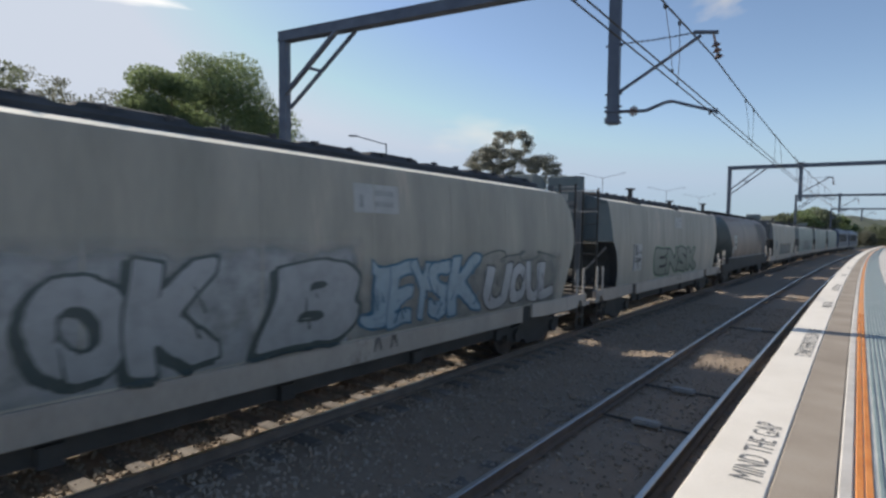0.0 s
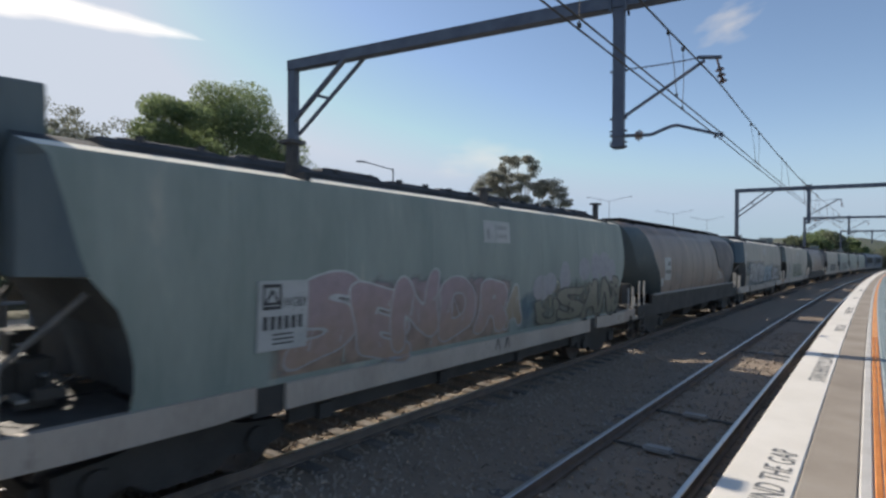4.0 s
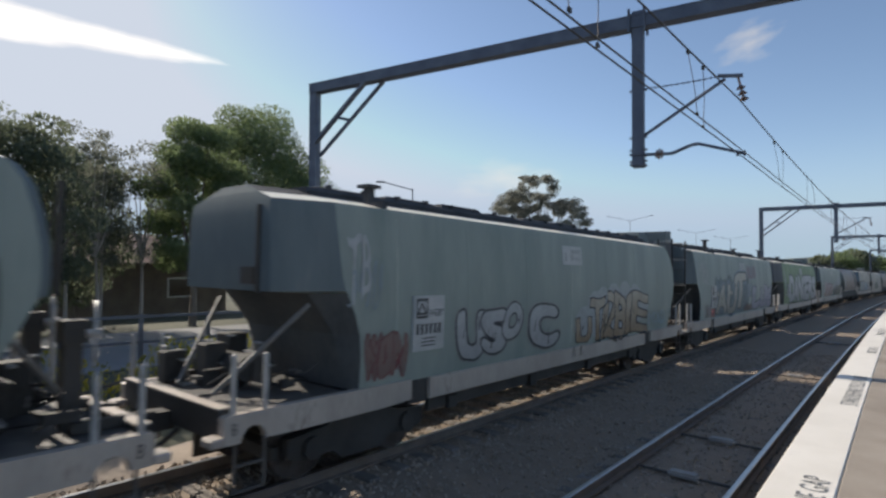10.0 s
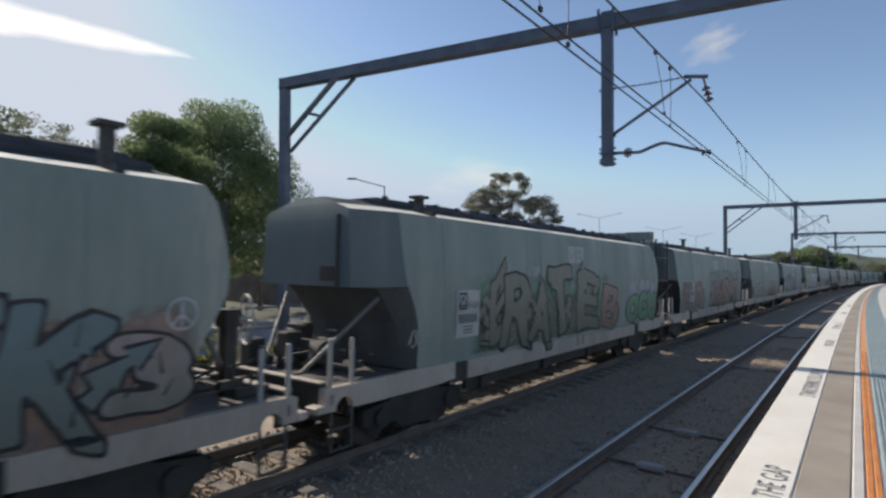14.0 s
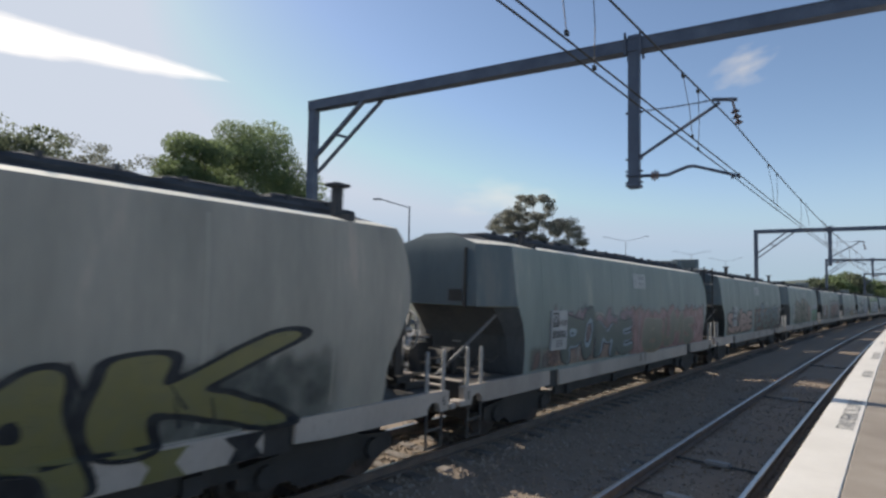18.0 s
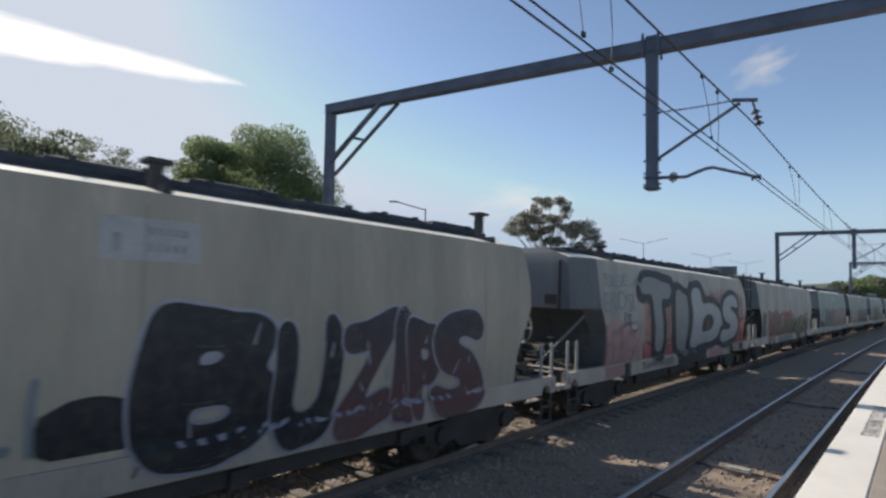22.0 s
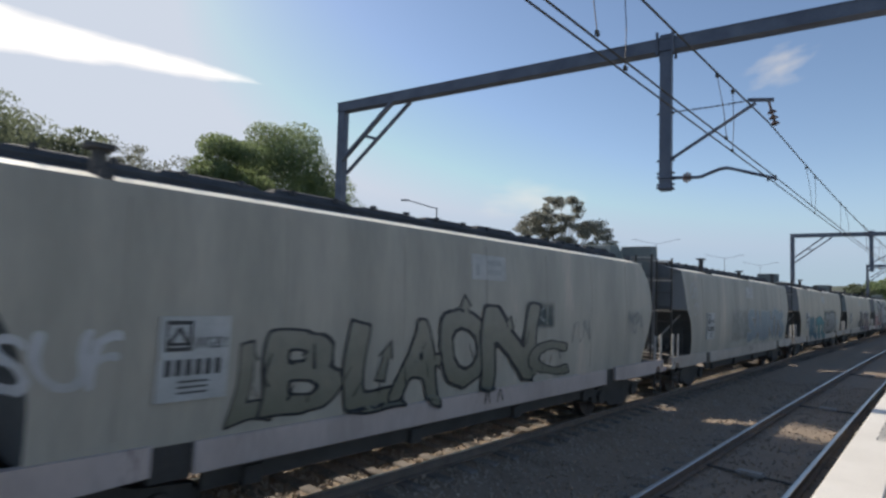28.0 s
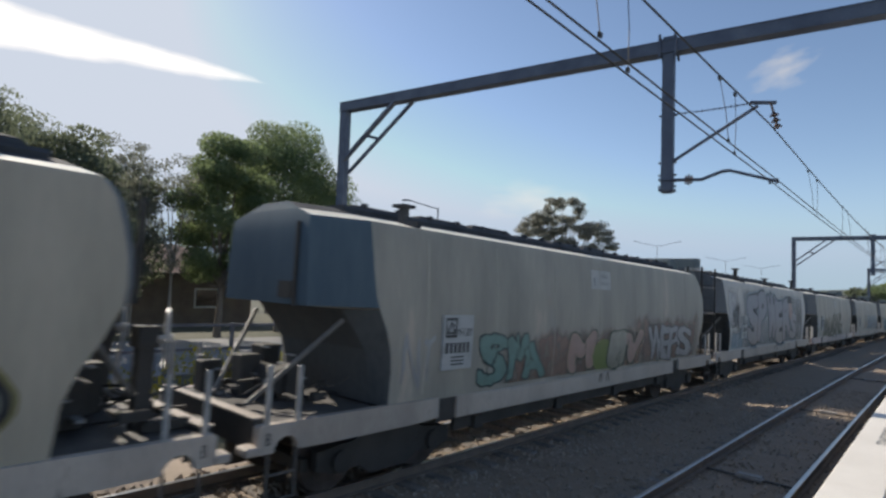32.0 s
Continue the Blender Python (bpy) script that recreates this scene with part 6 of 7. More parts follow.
    lay_tag(w[12], GREY_BLUE, -1.55, -0.6, 1.3, 2.0, 36, "ULI")
    # wagon 13
    spell(w[13], [("K", -4.2, -2.85, 0.95, 2.04), ("U", -3.05, -2.1, 0.9, 2.1)], DEEP_TEAL, SHADE, seed=37, wild=0.1, edge=0.015, bold=0.05)
    spell(w[13], [("T", -2.1, -0.5, 0.9, 2.12), ("Z", -0.7, 0.24, 0.95, 2.0)], TEAL_SPRAY, SHADE, seed=137, wild=0.1, edge=0.015, bold=0.05, base=0.012, halo=DEEP_TEAL, label="teal bubble letters that run on over the sill")
    mist(w[13], TEAL_SPRAY, 0.2, 5.0, 1.3, 2.62, 38, 0.55, 0.3)
    spell(w[13], [("A", 0.42, 1.1, 1.23, 2.0), ("D", 1.0, 2.36, 1.2, 2.35), ("B", 2.2, 3.27, 1.2, 2.42), ("R", 3.1, 4.76, 1.2, 2.4)], GREY, BLACK, seed=38, edge=0.012, bold=0.1, halo=SHADE, label="silver letters with broad black outline")
    lay_tag(w[13], PALE_BLUE, 4.85, 5.75, 1.5, 2.15, 39, "HAIR")
    # wagon 14
    lay_tag(w[14], SILVER, -6.5, -5.95, 2.8, 3.4, 40, "CH")
    lay_tag(w[14], SILVER, -6.3, -5.8, 2.3, 2.75, 41, "OY")
    mist(w[14], GREY_BLUE, -2.4, 6.0, 1.3, 2.6, 42, 0.35, 0.4)
    spell(w[14], row("SAINTS", -0.2, 6.0, 1.3, 2.5), GREY_BLUE, SILVER, seed=42, edge=0.08)
    # wagon 15
    spell(w[15], [("L", -4.24, -3.7, 1.24, 2.06), ("B", -3.84, -2.75, 1.22, 2.15), ("L", -2.87, -1.85, 1.22, 2.33), ("A", -1.95, -0.95, 1.22, 2.4), ("O", -1.15, 0.1, 1.24, 2.42), ("N", -0.06, 1.45, 1.22, 2.56), ("C", 1.5, 2.85, 1.22, 1.9)], OLIVE_GREY, BLACK, seed=43, wild=0.14, edge=0.06, bold=0.12, label="dull olive letters with dark outline", square=1, spikes=1)
    mist(w[15], SHADE, 1.2, 2.3, 2.1, 2.65, 143, 0.9, 0.2)
    lay_tag(w[15], GREY, 1.35, 1.95, 2.2, 2.55, 144, "SK")
    lay_letters(w[15], "sprayed_letters", "SUF", -6.35, -5.4, 1.75, 2.25, 0.35, WHITE, 0.008, 44)
    lay_tag(w[15], GREY, 2.95, 3.75, 1.8, 2.34, 45)
    lay_tag(w[15], GREY, 5.7, 6.6, 1.9, 2.45, 145, "MEPA")
    # wagon 16
    mist(w[16], PALE_GREY, -4.9, 6.3, 1.2, 3.42, 246, 0.6, 0.3)
    spell(w[16], [("S", -4.32, -2.5, 1.26, 3.25), ("P", -2.55, -1.12, 1.4, 3.26), ("W", -1.22, 0.42, 1.28, 3.2), ("E", 0.28, 1.92, 1.28, 3.15), ("R", 1.84, 3.5, 1.26, 3.2), ("S", 3.3, 4.75, 1.26, 2.5)], LILAC_GREY, BLACK, seed=46, wild=0.1, bold=0.12, edge=0.045, halo=GREY_BLUE, label="long silver lilac letters with black outline")
    bubbles(w[16], SALMON, [(3.33, 2.65, 0.36, 0.46)], 0.02)
    bubbles(w[16], BLACK, [(3.3, 3.18, 0.42, 0.16), (3.3, 3.06, 0.62, 0.07)], 0.021)
    lay_tag(w[16], BLACK, 4.85, 5.75, 1.95, 2.95, 48, "KEN")
    lay_tag(w[16], BLACK, 4.75, 5.4, 1.3, 1.58, 49, "UPER")
    lay_tag(w[16], BLACK, -6.15, -5.2, 1.9, 2.8, 47)
    lay_tag(w[16], BLACK, -6.1, -5.3, 1.75, 2.9, 147)
    mist(w[16], WHITE, -6.8, -5.3, 1.9, 3.45, 247, 0.75, 0.3)
    mist(w[16], PALE_BLUE, -6.4, -4.6, 1.2, 2.0, 115, 0.8, 0.3)
    # wagon 17
    mist(w[17], BROWN_PINK, -3.6, 2.6, 1.2, 2.25, 117, 0.75, 0.5, 0.3)
    mist(w[17], BROWN_PINK, 1.7, 6.9, 1.2, 2.6, 116, 0.7, 0.6, 0.4)
    spell(w[17], [("S", -4.11, -3.32, 1.24, 2.04), ("M", -3.42, -2.7, 1.24, 2.04), ("A", -2.8, -2.05, 1.24, 1.97)], GREY_TEAL_LIGHT, SHADE, seed=48, wild=0.16, label="dull sea green wild letters", square=1, spikes=2)
    spell(w[17], [("M", -1.25, -0.12, 1.22, 2.02)], SALMON, DARK_GREEN_LINE, seed=248, bold=0.08, edge=0.03, wild=0.06)
    bubbles(w[17], LIME, [(0.32, 1.5, 0.5, 0.36)], 0.012)
    spell(w[17], [("I", 0.58, 1.46, 1.22, 2.06)], PALE_YELLOW, DARK_GREEN_LINE, seed=148, bold=0.08, edge=0.03, wild=0.06, base=0.014)
    spell(w[17], [("V", 1.35, 2.45, 1.24, 2.0)], SALMON, DARK_GREEN_LINE, seed=249, bold=0.06, edge=0.02, wild=0.06, base=0.014)
    spell(w[17], [("W", 2.86, 3.85, 1.22, 2.1), ("E", 3.7, 4.36, 1.22, 2.08), ("P", 4.24, 5.0, 1.22, 2.06), ("S", 4.85, 6.06, 1.22, 2.08)], SILVER, BLACK, seed=50, square=1, spikes=1)
    lay_tag(w[17], SILVER, -5.9, -5.2, 1.35, 2.1, 51, "NT")
    spell(w[18], row("RUKO", 1.0, 6.0, 1.27, 2.1), GREY_GREEN, BLACK, halo=YELLOW, seed=52)
    spell(w[19], row("BELT", -2.0, 4.0, 1.27, 2.2), GREY, BLACK, seed=53)


spray_all()


# ---- locomotives at the head ----
LOCO_BLUE = paint("loco_dark_blue", (0.03, 0.05, 0.09), (0.05, 0.075, 0.12), 0.45, scale=2, fine=20)
LOCO_GREY = paint("loco_grey", (0.16, 0.17, 0.18), (0.24, 0.25, 0.26), 0.5, scale=2, fine=20)
GLASS = paint("dark_window_glass", (0.012, 0.014, 0.016), (0.02, 0.022, 0.025), 0.08)


def build_loco():
    root = thing("locomotive", "dark diesel locomotive at the head of the train", "locomotive", group="locomotives of the freight train")
    bm = bmesh.new()
    prof = [(1.4, 1.2), (1.42, 3.2), (1.25, 3.75), (0.7, 4.1), (-0.7, 4.1), (-1.25, 3.75), (-1.42, 3.2), (-1.4, 1.2)]
    loft(bm, [[(x, y, z) for x, z in prof] for y in (-9.6, 7.0)])
    part("body", bm, LOCO_BLUE, root, smooth=20)
    bm = bmesh.new()
    cab = [(1.42, 1.2), (1.42, 3.3), (1.2, 3.95), (-1.2, 3.95), (-1.42, 3.3), (-1.42, 1.2)]
    loft(bm, [[(x, 7.0, z) for x, z in cab], [(x, 9.2, z) for x, z in cab], [(x * 0.9, 9.9, 1.2 + (z - 1.2) * 0.55) for x, z in cab]])
    part("cab", bm, LOCO_GREY, root)
    for sx in (1, -1):
        bm = bmesh.new()
        add_box(bm, (sx * 1.425, 8.1, 2.85), (0.03, 1.2, 0.7))
        part("window", bm, GLASS, root)
        bm = bmesh.new()
        add_box(bm, (sx * 1.3, 0, 1.0), (0.15, 19.6, 0.4))
        part("side_sill", bm, LOCO_GREY, root)
        for i in range(6):
            bm = bmesh.new()
            add_box(bm, (sx * 1.44, -8.2 + i * 2.4, 2.6), (0.03, 1.7, 1.3))
            part("grille", bm, DARK_STEEL, root)
    for y in (-6, 6):
        bm = bmesh.new()
        add_box(bm, (0, y, 0.6), (2.2, 4.4, 0.55))
        for k in (-1.6, 0, 1.6):
            add_tube(bm, (-0.8, y + k, 0.5), (0.8, y + k, 0.5), 0.5, 20)
        part("bogie", bm, DARK_STEEL, root)
    bm = bmesh.new()
    add_box(bm, (0, 0, 0.75), (2.2, 5, 0.7))
    part("fuel_tank", bm, DARK_STEEL, root)
    for y in (-5, -1, 3):
        bm = bmesh.new()
        add_box(bm, (0, y, 4.15), (1.3, 1.6, 0.18))
        part("roof_fan", bm, DARK_STEEL, root)
    return root


LOCOS = [build_loco()]
LOCOS.append(copy_thing(LOCOS[0], Matrix()))


# ---- sleepers ----
def build_sleepers():
    bm = bmesh.new()
    add_box(bm, (0, 0, -0.10), (2.5, 0.22, 0.2))
    bmesh.ops.bevel(bm, geom=bm.edges[:], offset=0.02, segments=1, affect="EDGES")
    me = mesh_of("sleeper", bm, SLEEPER)
    for nm, d, s0, s1 in (("near", NEAR_TRACK, 1.0, 70.0), ("far", FAR_TRACK, 0.0, 60.0)):
        bed = thing("track_sleepers", "row of grey concrete sleepers sunk in ballast", "sleepers", kind="structure")
        n = int((s1 - s0) / 0.61)
        for i in range(n):
            ob = new("sleeper", me)
            ob.parent = bed
            ob.matrix_world = line_pose(s0 + i * 0.61, d, (-0.165 if nm == "far" else -0.212) + random.uniform(-0.012, 0.004))
    # track-mounted covers between the near rails
    for s in (8.56, 10.79, 19.3, 30.4):
        root = thing("track_cover", "pale cable cover on a rod across the near track", "track cover", group="covers between the rails")
        root.matrix_world = line_pose(s, NEAR_TRACK, -0.19)
        bm = bmesh.new()
        add_box(bm, (0, 0, 0.05), (0.42, 0.2, 0.08))
        bmesh.ops.bevel(bm, geom=bm.edges[:], offset=0.025, segments=2, affect="EDGES")
        part("cover", bm, CONCRETE, root)
        bm = bmesh.new()
        add_bar(bm, (-0.7, 0, 0.03), (0.7, 0, 0.03), 0.035)
        part("rod", bm, DECK, root)


build_sleepers()


# ---- trees, lamps, the far side ----
BARK = paint("bark", (0.10, 0.08, 0.065), (0.20, 0.17, 0.14), 0.9, scale=4, fine=20, stretch=(1, 1, 0.3), bump=0.02)
PALE_BARK = paint("gum_bark", (0.26, 0.23, 0.20), (0.38, 0.35, 0.31), 0.85, scale=2, fine=16, stretch=(1, 1, 0.3))


def leaf_mat(name, a, b):
    m = paint(name, a, b, 0.6, scale=0.9, fine=6, fine_amount=0.5)
    n = m.node_tree.nodes
    p = n["Principled BSDF"]
    tr = n.new("ShaderNodeBsdfTranslucent")
    mixs = n.new("ShaderNodeMixShader")
    mixs.inputs[0].default_value = 0.62
    src = p.inputs["Base Color"].links[0].from_socket
    m.node_tree.links.new(src, tr.inputs["Color"])
    m.node_tree.links.new(p.outputs[0], mixs.inputs[1])
    m.node_tree.links.new(tr.outputs[0], mixs.inputs[2])
    m.node_tree.links.new(mixs.outputs[0], n["Material Output"].inputs["Surface"])
    return m


LEAF_DARK = leaf_mat("leaves_dark", (0.105, 0.125, 0.08), (0.185, 0.21, 0.135))
LEAF_MID = leaf_mat("leaves_mid", (0.125, 0.165, 0.075), (0.23, 0.29, 0.14))
LEAF_GUM = leaf_mat("leaves_gum", (0.12, 0.13, 0.10), (0.22, 0.23, 0.18))
# the far gum's leaves, paled so that haze is in their colour
LEAF_HAZED = leaf_mat("leaves_far_gum", (0.17, 0.175, 0.15), (0.30, 0.30, 0.255))
LEAF_YELLOW = leaf_mat("leaves_yellow_green", (0.16, 0.16, 0.03), (0.34, 0.30, 0.05))


def foliage(rnd, clumps, per, size):
    """Many small leaf cards on ragged clumps; clumps are (centre, radii)."""
    verts, faces = [], []
    for c, r in clumps:
        for _ in range(per):
            v = Vector((rnd.gauss(0, 1), rnd.gauss(0, 1), rnd.gauss(0, 1))).normalized() * (rnd.random() ** 0.35)
            p = Vector(c) + Vector((v.x * r[0], v.y * r[1], v.z * r[2]))
            q = Euler((rnd.uniform(0, 6.3), rnd.uniform(0, 6.3), rnd.uniform(0, 6.3))).to_matrix()
            s = size * rnd.uniform(0.5, 1.3)
            n = len(verts)
            for a, b in ((-1, 0), (0, -0.45), (1, 0.05), (0, 0.45)):
                verts.append((p + q @ Vector((a * s, b * s, 0.12 * s * a)))[:])
            faces.append((n, n + 1, n + 2, n + 3))
    return verts, faces


def build_tree(at, height, width, mat, seed, label, bark=BARK, trunk=0.45, flat=0.75, clumps=26, per=230, leaf=0.16, lean=0.0, category="tree", low=0.25):
    """low: where the crown begins, as a share of the height."""
    rnd = random.Random(seed)
    root = thing("tree", label, category, group="trees beyond the railway", at=Matrix.Translation(at))
    bm = bmesh.new()
    th = height * (low + 0.12)
    pts = [(0, 0, -0.3), (rnd.uniform(-0.1, 0.1), rnd.uniform(-0.1, 0.1), th * 0.5), (lean * th + rnd.uniform(-0.2, 0.2), 0, th)]
    rad = [trunk, trunk * 0.75, trunk * 0.55]
    for (p, q), (a, b) in zip(zip(pts, pts[1:]), zip(rad, rad[1:])):
        add_tube(bm, p, q, a * 0.5, 9, b * 0.5)
    top = Vector(pts[-1])
    cl = []
    for i in range(clumps):
        a = 2.399 * i + rnd.uniform(-0.4, 0.4)
        f = (i + 0.5) / clumps
        zz = height * (low + (1 - low) * (0.12 + 0.78 * f ** 0.8))
        prof = math.sin(math.pi * min(0.98, 0.22 + 0.72 * f)) ** 0.7
        rr = width / 2 * prof * rnd.uniform(0.35, 0.9)
        c = Vector((math.cos(a) * rr, math.sin(a) * rr, zz + rnd.uniform(-0.04, 0.04) * height))
        k = rnd.uniform(0.75, 1.25) * width * 0.17
        cl.append((c, (k * 1.1, k * 1.1, k * flat)))
        if i % 2 == 0:
            mid = top.lerp(c, 0.5) + Vector((0, 0, rnd.uniform(-0.4, 0.1)))
            add_tube(bm, top, mid, trunk * 0.2, 6, trunk * 0.13)
            add_tube(bm, mid, c, trunk * 0.13, 6, trunk * 0.05)
    part("trunk", bm, bark, root, "tapered trunk with limbs")
    me = bpy.data.meshes.new("crown")
    v, f = foliage(rnd, cl, per, leaf)
    me.from_pydata(v, [], f)
    me.materials.append(mat)
    ob = new("crown", me)
    ob.parent = root
    ob["label"] = "ragged crown of small leaves"
    return root


def build_gum(at, height, width):
    """A tall gum: bare forking limbs, flat tiers of leaf clumps with sky between them."""
    rnd = random.Random(8)
    root = thing("tree", "tall spreading gum tree with open flat leaf tiers", "tree", group="trees beyond the railway", at=Matrix.Translation(at))
    bm = bmesh.new()
    fork = Vector((0, 0, height * 0.42))
    add_tube(bm, (0, 0, -0.3), fork, 0.5, 10, 0.34)
    cl = []
    tiers = [(-0.15, 0.96), (-0.03, 0.965), (0.075, 0.965), (0.165, 0.915), (-0.20, 0.90),
             (-0.43, 0.75), (-0.37, 0.80), (-0.28, 0.85), (-0.41, 0.71), (-0.31, 0.775), (-0.21, 0.81), (-0.13, 0.80), (-0.01, 0.825), (0.09, 0.825),
             (-0.22, 0.725), (-0.10, 0.71), (0.0, 0.735), (0.14, 0.75), (0.26, 0.765), (0.335, 0.775), (0.41, 0.71), (0.455, 0.65), (0.30, 0.71), (0.20, 0.685),
             (-0.31, 0.70), (-0.19, 0.66), (-0.04, 0.635), (0.08, 0.625), (0.32, 0.585), (0.485, 0.60)]
    side = Vector((0.88, 0.5, 0))
    deep = Vector((-0.5, 0.88, 0))
    for k, (u, z) in enumerate(tiers):
        for rep in range(7):
            u2 = u + rnd.gauss(0, 0.036)
            c = side * (u2 * width) + deep * rnd.uniform(-0.25, 0.25) * width + Vector((0, 0, height * (z + rnd.uniform(-0.028, 0.014))))
            r = width * rnd.uniform(0.035, 0.072)
            cl.append((c, (r * 1.1, r * 1.1, r * rnd.uniform(0.55, 0.8))))
        bend_at = fork.lerp(c, 0.55) + Vector((0, 0, -0.05 * height))
        add_tube(bm, fork, bend_at, 0.15, 6, 0.09)
        add_tube(bm, bend_at, c, 0.09, 6, 0.03)
    part("trunk", bm, PALE_BARK, root, "pale forking trunk and limbs")
    me = bpy.data.meshes.new("crown")
    v, f = foliage(rnd, cl, 180, 0.14)
    me.from_pydata(v, [], f)
    me.materials.append(LEAF_HAZED)
    ob = new("crown", me)
    ob.parent = root
    ob["label"] = "flat grey-green leaf tiers with gaps"


def g_at(x, y):
    return Vector((x, y, -GRADE * y + ground_height(y, x)))


def build_greenery():
    dark = "dense dark green tree beyond the railway"
    build_tree(g_at(-26, 2.2), 10.5, 7.8, LEAF_DARK, 1, dark, per=1300, leaf=0.085)
    build_tree(g_at(-25, 6.2), 9.0, 5.2, LEAF_DARK, 2, dark, per=500, leaf=0.10, low=0.08)
    build_tree(g_at(-31, 9.4), 8.9, 7.0, LEAF_DARK, 12, dark, per=600, leaf=0.11, low=0.06)
    build_tree(g_at(-34, 4.0), 12.6, 9.0, LEAF_DARK, 13, dark, per=600, leaf=0.12, low=0.06)
    build_tree(g_at(-29, -3.5), 11.0, 8.0, LEAF_DARK, 14, dark, per=500, leaf=0.12, low=0.06)
    for i, (x, y, h, wd) in enumerate(((-28, 8.3, 9.7, 2.6), (-29, 10.0, 9.9, 2.6), (-28, 11.4, 9.3, 3.0), (-27.5, 9.3, 9.2, 2.4))):
        build_tree(g_at(x, y), h, wd, LEAF_GUM, 3 + 100 * i, "thin grey-green gum tree with open twigs", clumps=22, per=110, leaf=0.08, trunk=0.2, bark=PALE_BARK)
    build_tree(g_at(-28, 13.9), 10.9, 5.2, LEAF_MID, 5, "round-headed bright green tree", per=1500, clumps=34, leaf=0.085, low=0.12)
    build_tree(g_at(-30, 18.6), 12.9, 8.2, LEAF_MID, 6, "round-headed bright green tree", per=1700, clumps=38, leaf=0.085, low=0.12)
    build_tree(g_at(-33, 23.4), 11.0, 5.4, LEAF_DARK, 7, dark, per=300, low=0.1)
    # the lone spreading gum
    build_gum(g_at(-46, 81), 19.1, 14.7)
    for i in range(10):
        build_tree(g_at(-70 - 3 * i, 150 + 16 * i), 11 + (i * 7) % 4, 14, LEAF_DARK, 20 + i, "distant dark tree on the skyline", leaf=0.55, per=120, clumps=18, low=0.05)
    for i in range(7):
        build_tree(g_at(-16 + 2.2 * (i % 3) + i * 1.3, 176 + 7 * i), 9 + (i * 5) % 4, 10, LEAF_MID if i % 2 else LEAF_DARK, 40 + i, "bushy tree beside the line in the distance", leaf=0.4, per=200, clumps=20, low=0.05)
    for i in range(4):
        build_tree(g_at(13 + 6 * i, 230 + 12 * i), 8, 11, LEAF_DARK, 60 + i, "distant dark tree beyond the platform", leaf=0.5, per=120, clumps=16, low=0.05)
    for i, (x, y, h) in enumerate(((-8, 222, 7), (-3, 236, 6), (2, 228, 5.5), (7, 242, 7), (12, 236, 6), (5, 262, 8), (-6, 258, 8))):
        build_tree(g_at(x, y), h, h * 1.3, LEAF_DARK if i % 2 else LEAF_GUM, 80 + i, "distant scrubby tree beyond the platform end", leaf=0.35, per=150, clumps=16, low=0.03)
    # low hedge behind the train
    rnd = random.Random(77)
    root = thing("hedge", "low hedge of yellow-green shrubs behind the tracks", "hedge", kind="stuff")
    cl = []
    for i in range(90):
        y = -12 + i * 0.75
        base = g_at(-13.5 + rnd.uniform(-0.4, 0.4), y)
        cl.append((base + Vector((0, 0, rnd.uniform(0.5, 1.0))), (0.6, 0.6, 0.55)))
    me = bpy.data.meshes.new("hedge_leaves")
    v, f = foliage(rnd, cl, 200, 0.07)
    me.from_pydata(v, [], f)
    me.materials.append(LEAF_YELLOW)
    ob = new("hedge_leaves", me)
    ob.parent = root
    tagged(ob, kind="stuff")


build_greenery()
LAMP_STEEL = paint("lamp_galvanised", (0.13, 0.14, 0.155), (0.20, 0.21, 0.225), 0.5, metal=0.5, scale=3, fine=30)


def street_lamp(at, height, arms, length, turn):
    root = thing("street_lamp", "galvanised steel street lamp on a tall pole", "street lamp", group="street lamps along the road", at=Matrix.Translation(at) @ Matrix.Rotation(radians(turn), 4, "Z"))
    bm = bmesh.new()
    add_tube(bm, (0, 0, -0.2), (0, 0, height), 0.10, 10, 0.055)
    part("pole", bm, LAMP_STEEL, root, smooth=50)
    for s in arms:
        bm = bmesh.new()
        add_tube(bm, (0, 0, height - 0.1), (0, s * length, height + 0.22 * length), 0.04, 8)
        part("arm", bm, LAMP_STEEL, root)
        bm = bmesh.new()
        add_box(bm, (0, s * (length + 0.3), height + 0.22 * length + 0.02), (0.26, 0.75, 0.12))
        bmesh.ops.bevel(bm, geom=bm.edges[:], offset=0.04, segments=2, affect="EDGES")
        part("lamp_head", bm, LAMP_STEEL, root)


street_lamp(g_at(-30.6, 33.3), 9.7, (-1,), 2.3, -47)
street_lamp(g_at(-48, 126), 15.5, (1, -1), 4.4, 108)
street_lamp(g_at(-46, 172), 15.5, (1, -1), 4.4, 104)
street_lamp(g_at(-44, 205), 15.5, (1, -1), 4.4, 102)


def build_far_side():
    bm = bmesh.new()
    along(bm, [(-27, -0.42), (-27, -0.26), (-17.5, -0.26), (-17.5, -0.42)], -60, 150, 5)
    thing("road", "sunlit pale asphalt road beyond the railway", "road", kind="structure", bm=bm, material=ROAD)
    root = thing("fence", "grey post and rail fence along the road", "fence")
    for i in range(40):
        bm = bmesh.new()
        p = line_point(-10 + 1.8 * i, -15.2, 0)
        add_bar(bm, p + Vector((0, 0, -0.5)), p + Vector((0, 0, 1.5)), 0.09)
        part("post", bm, MAST, root)
    for h in (0.75, 1.4):
        bm = bmesh.new()
        along(bm, [(-15.25, h), (-15.15, h), (-15.15, h + 0.07), (-15.25, h + 0.07)], -10, 62, 6)
        part("rail", bm, MAST, root)


build_far_side()

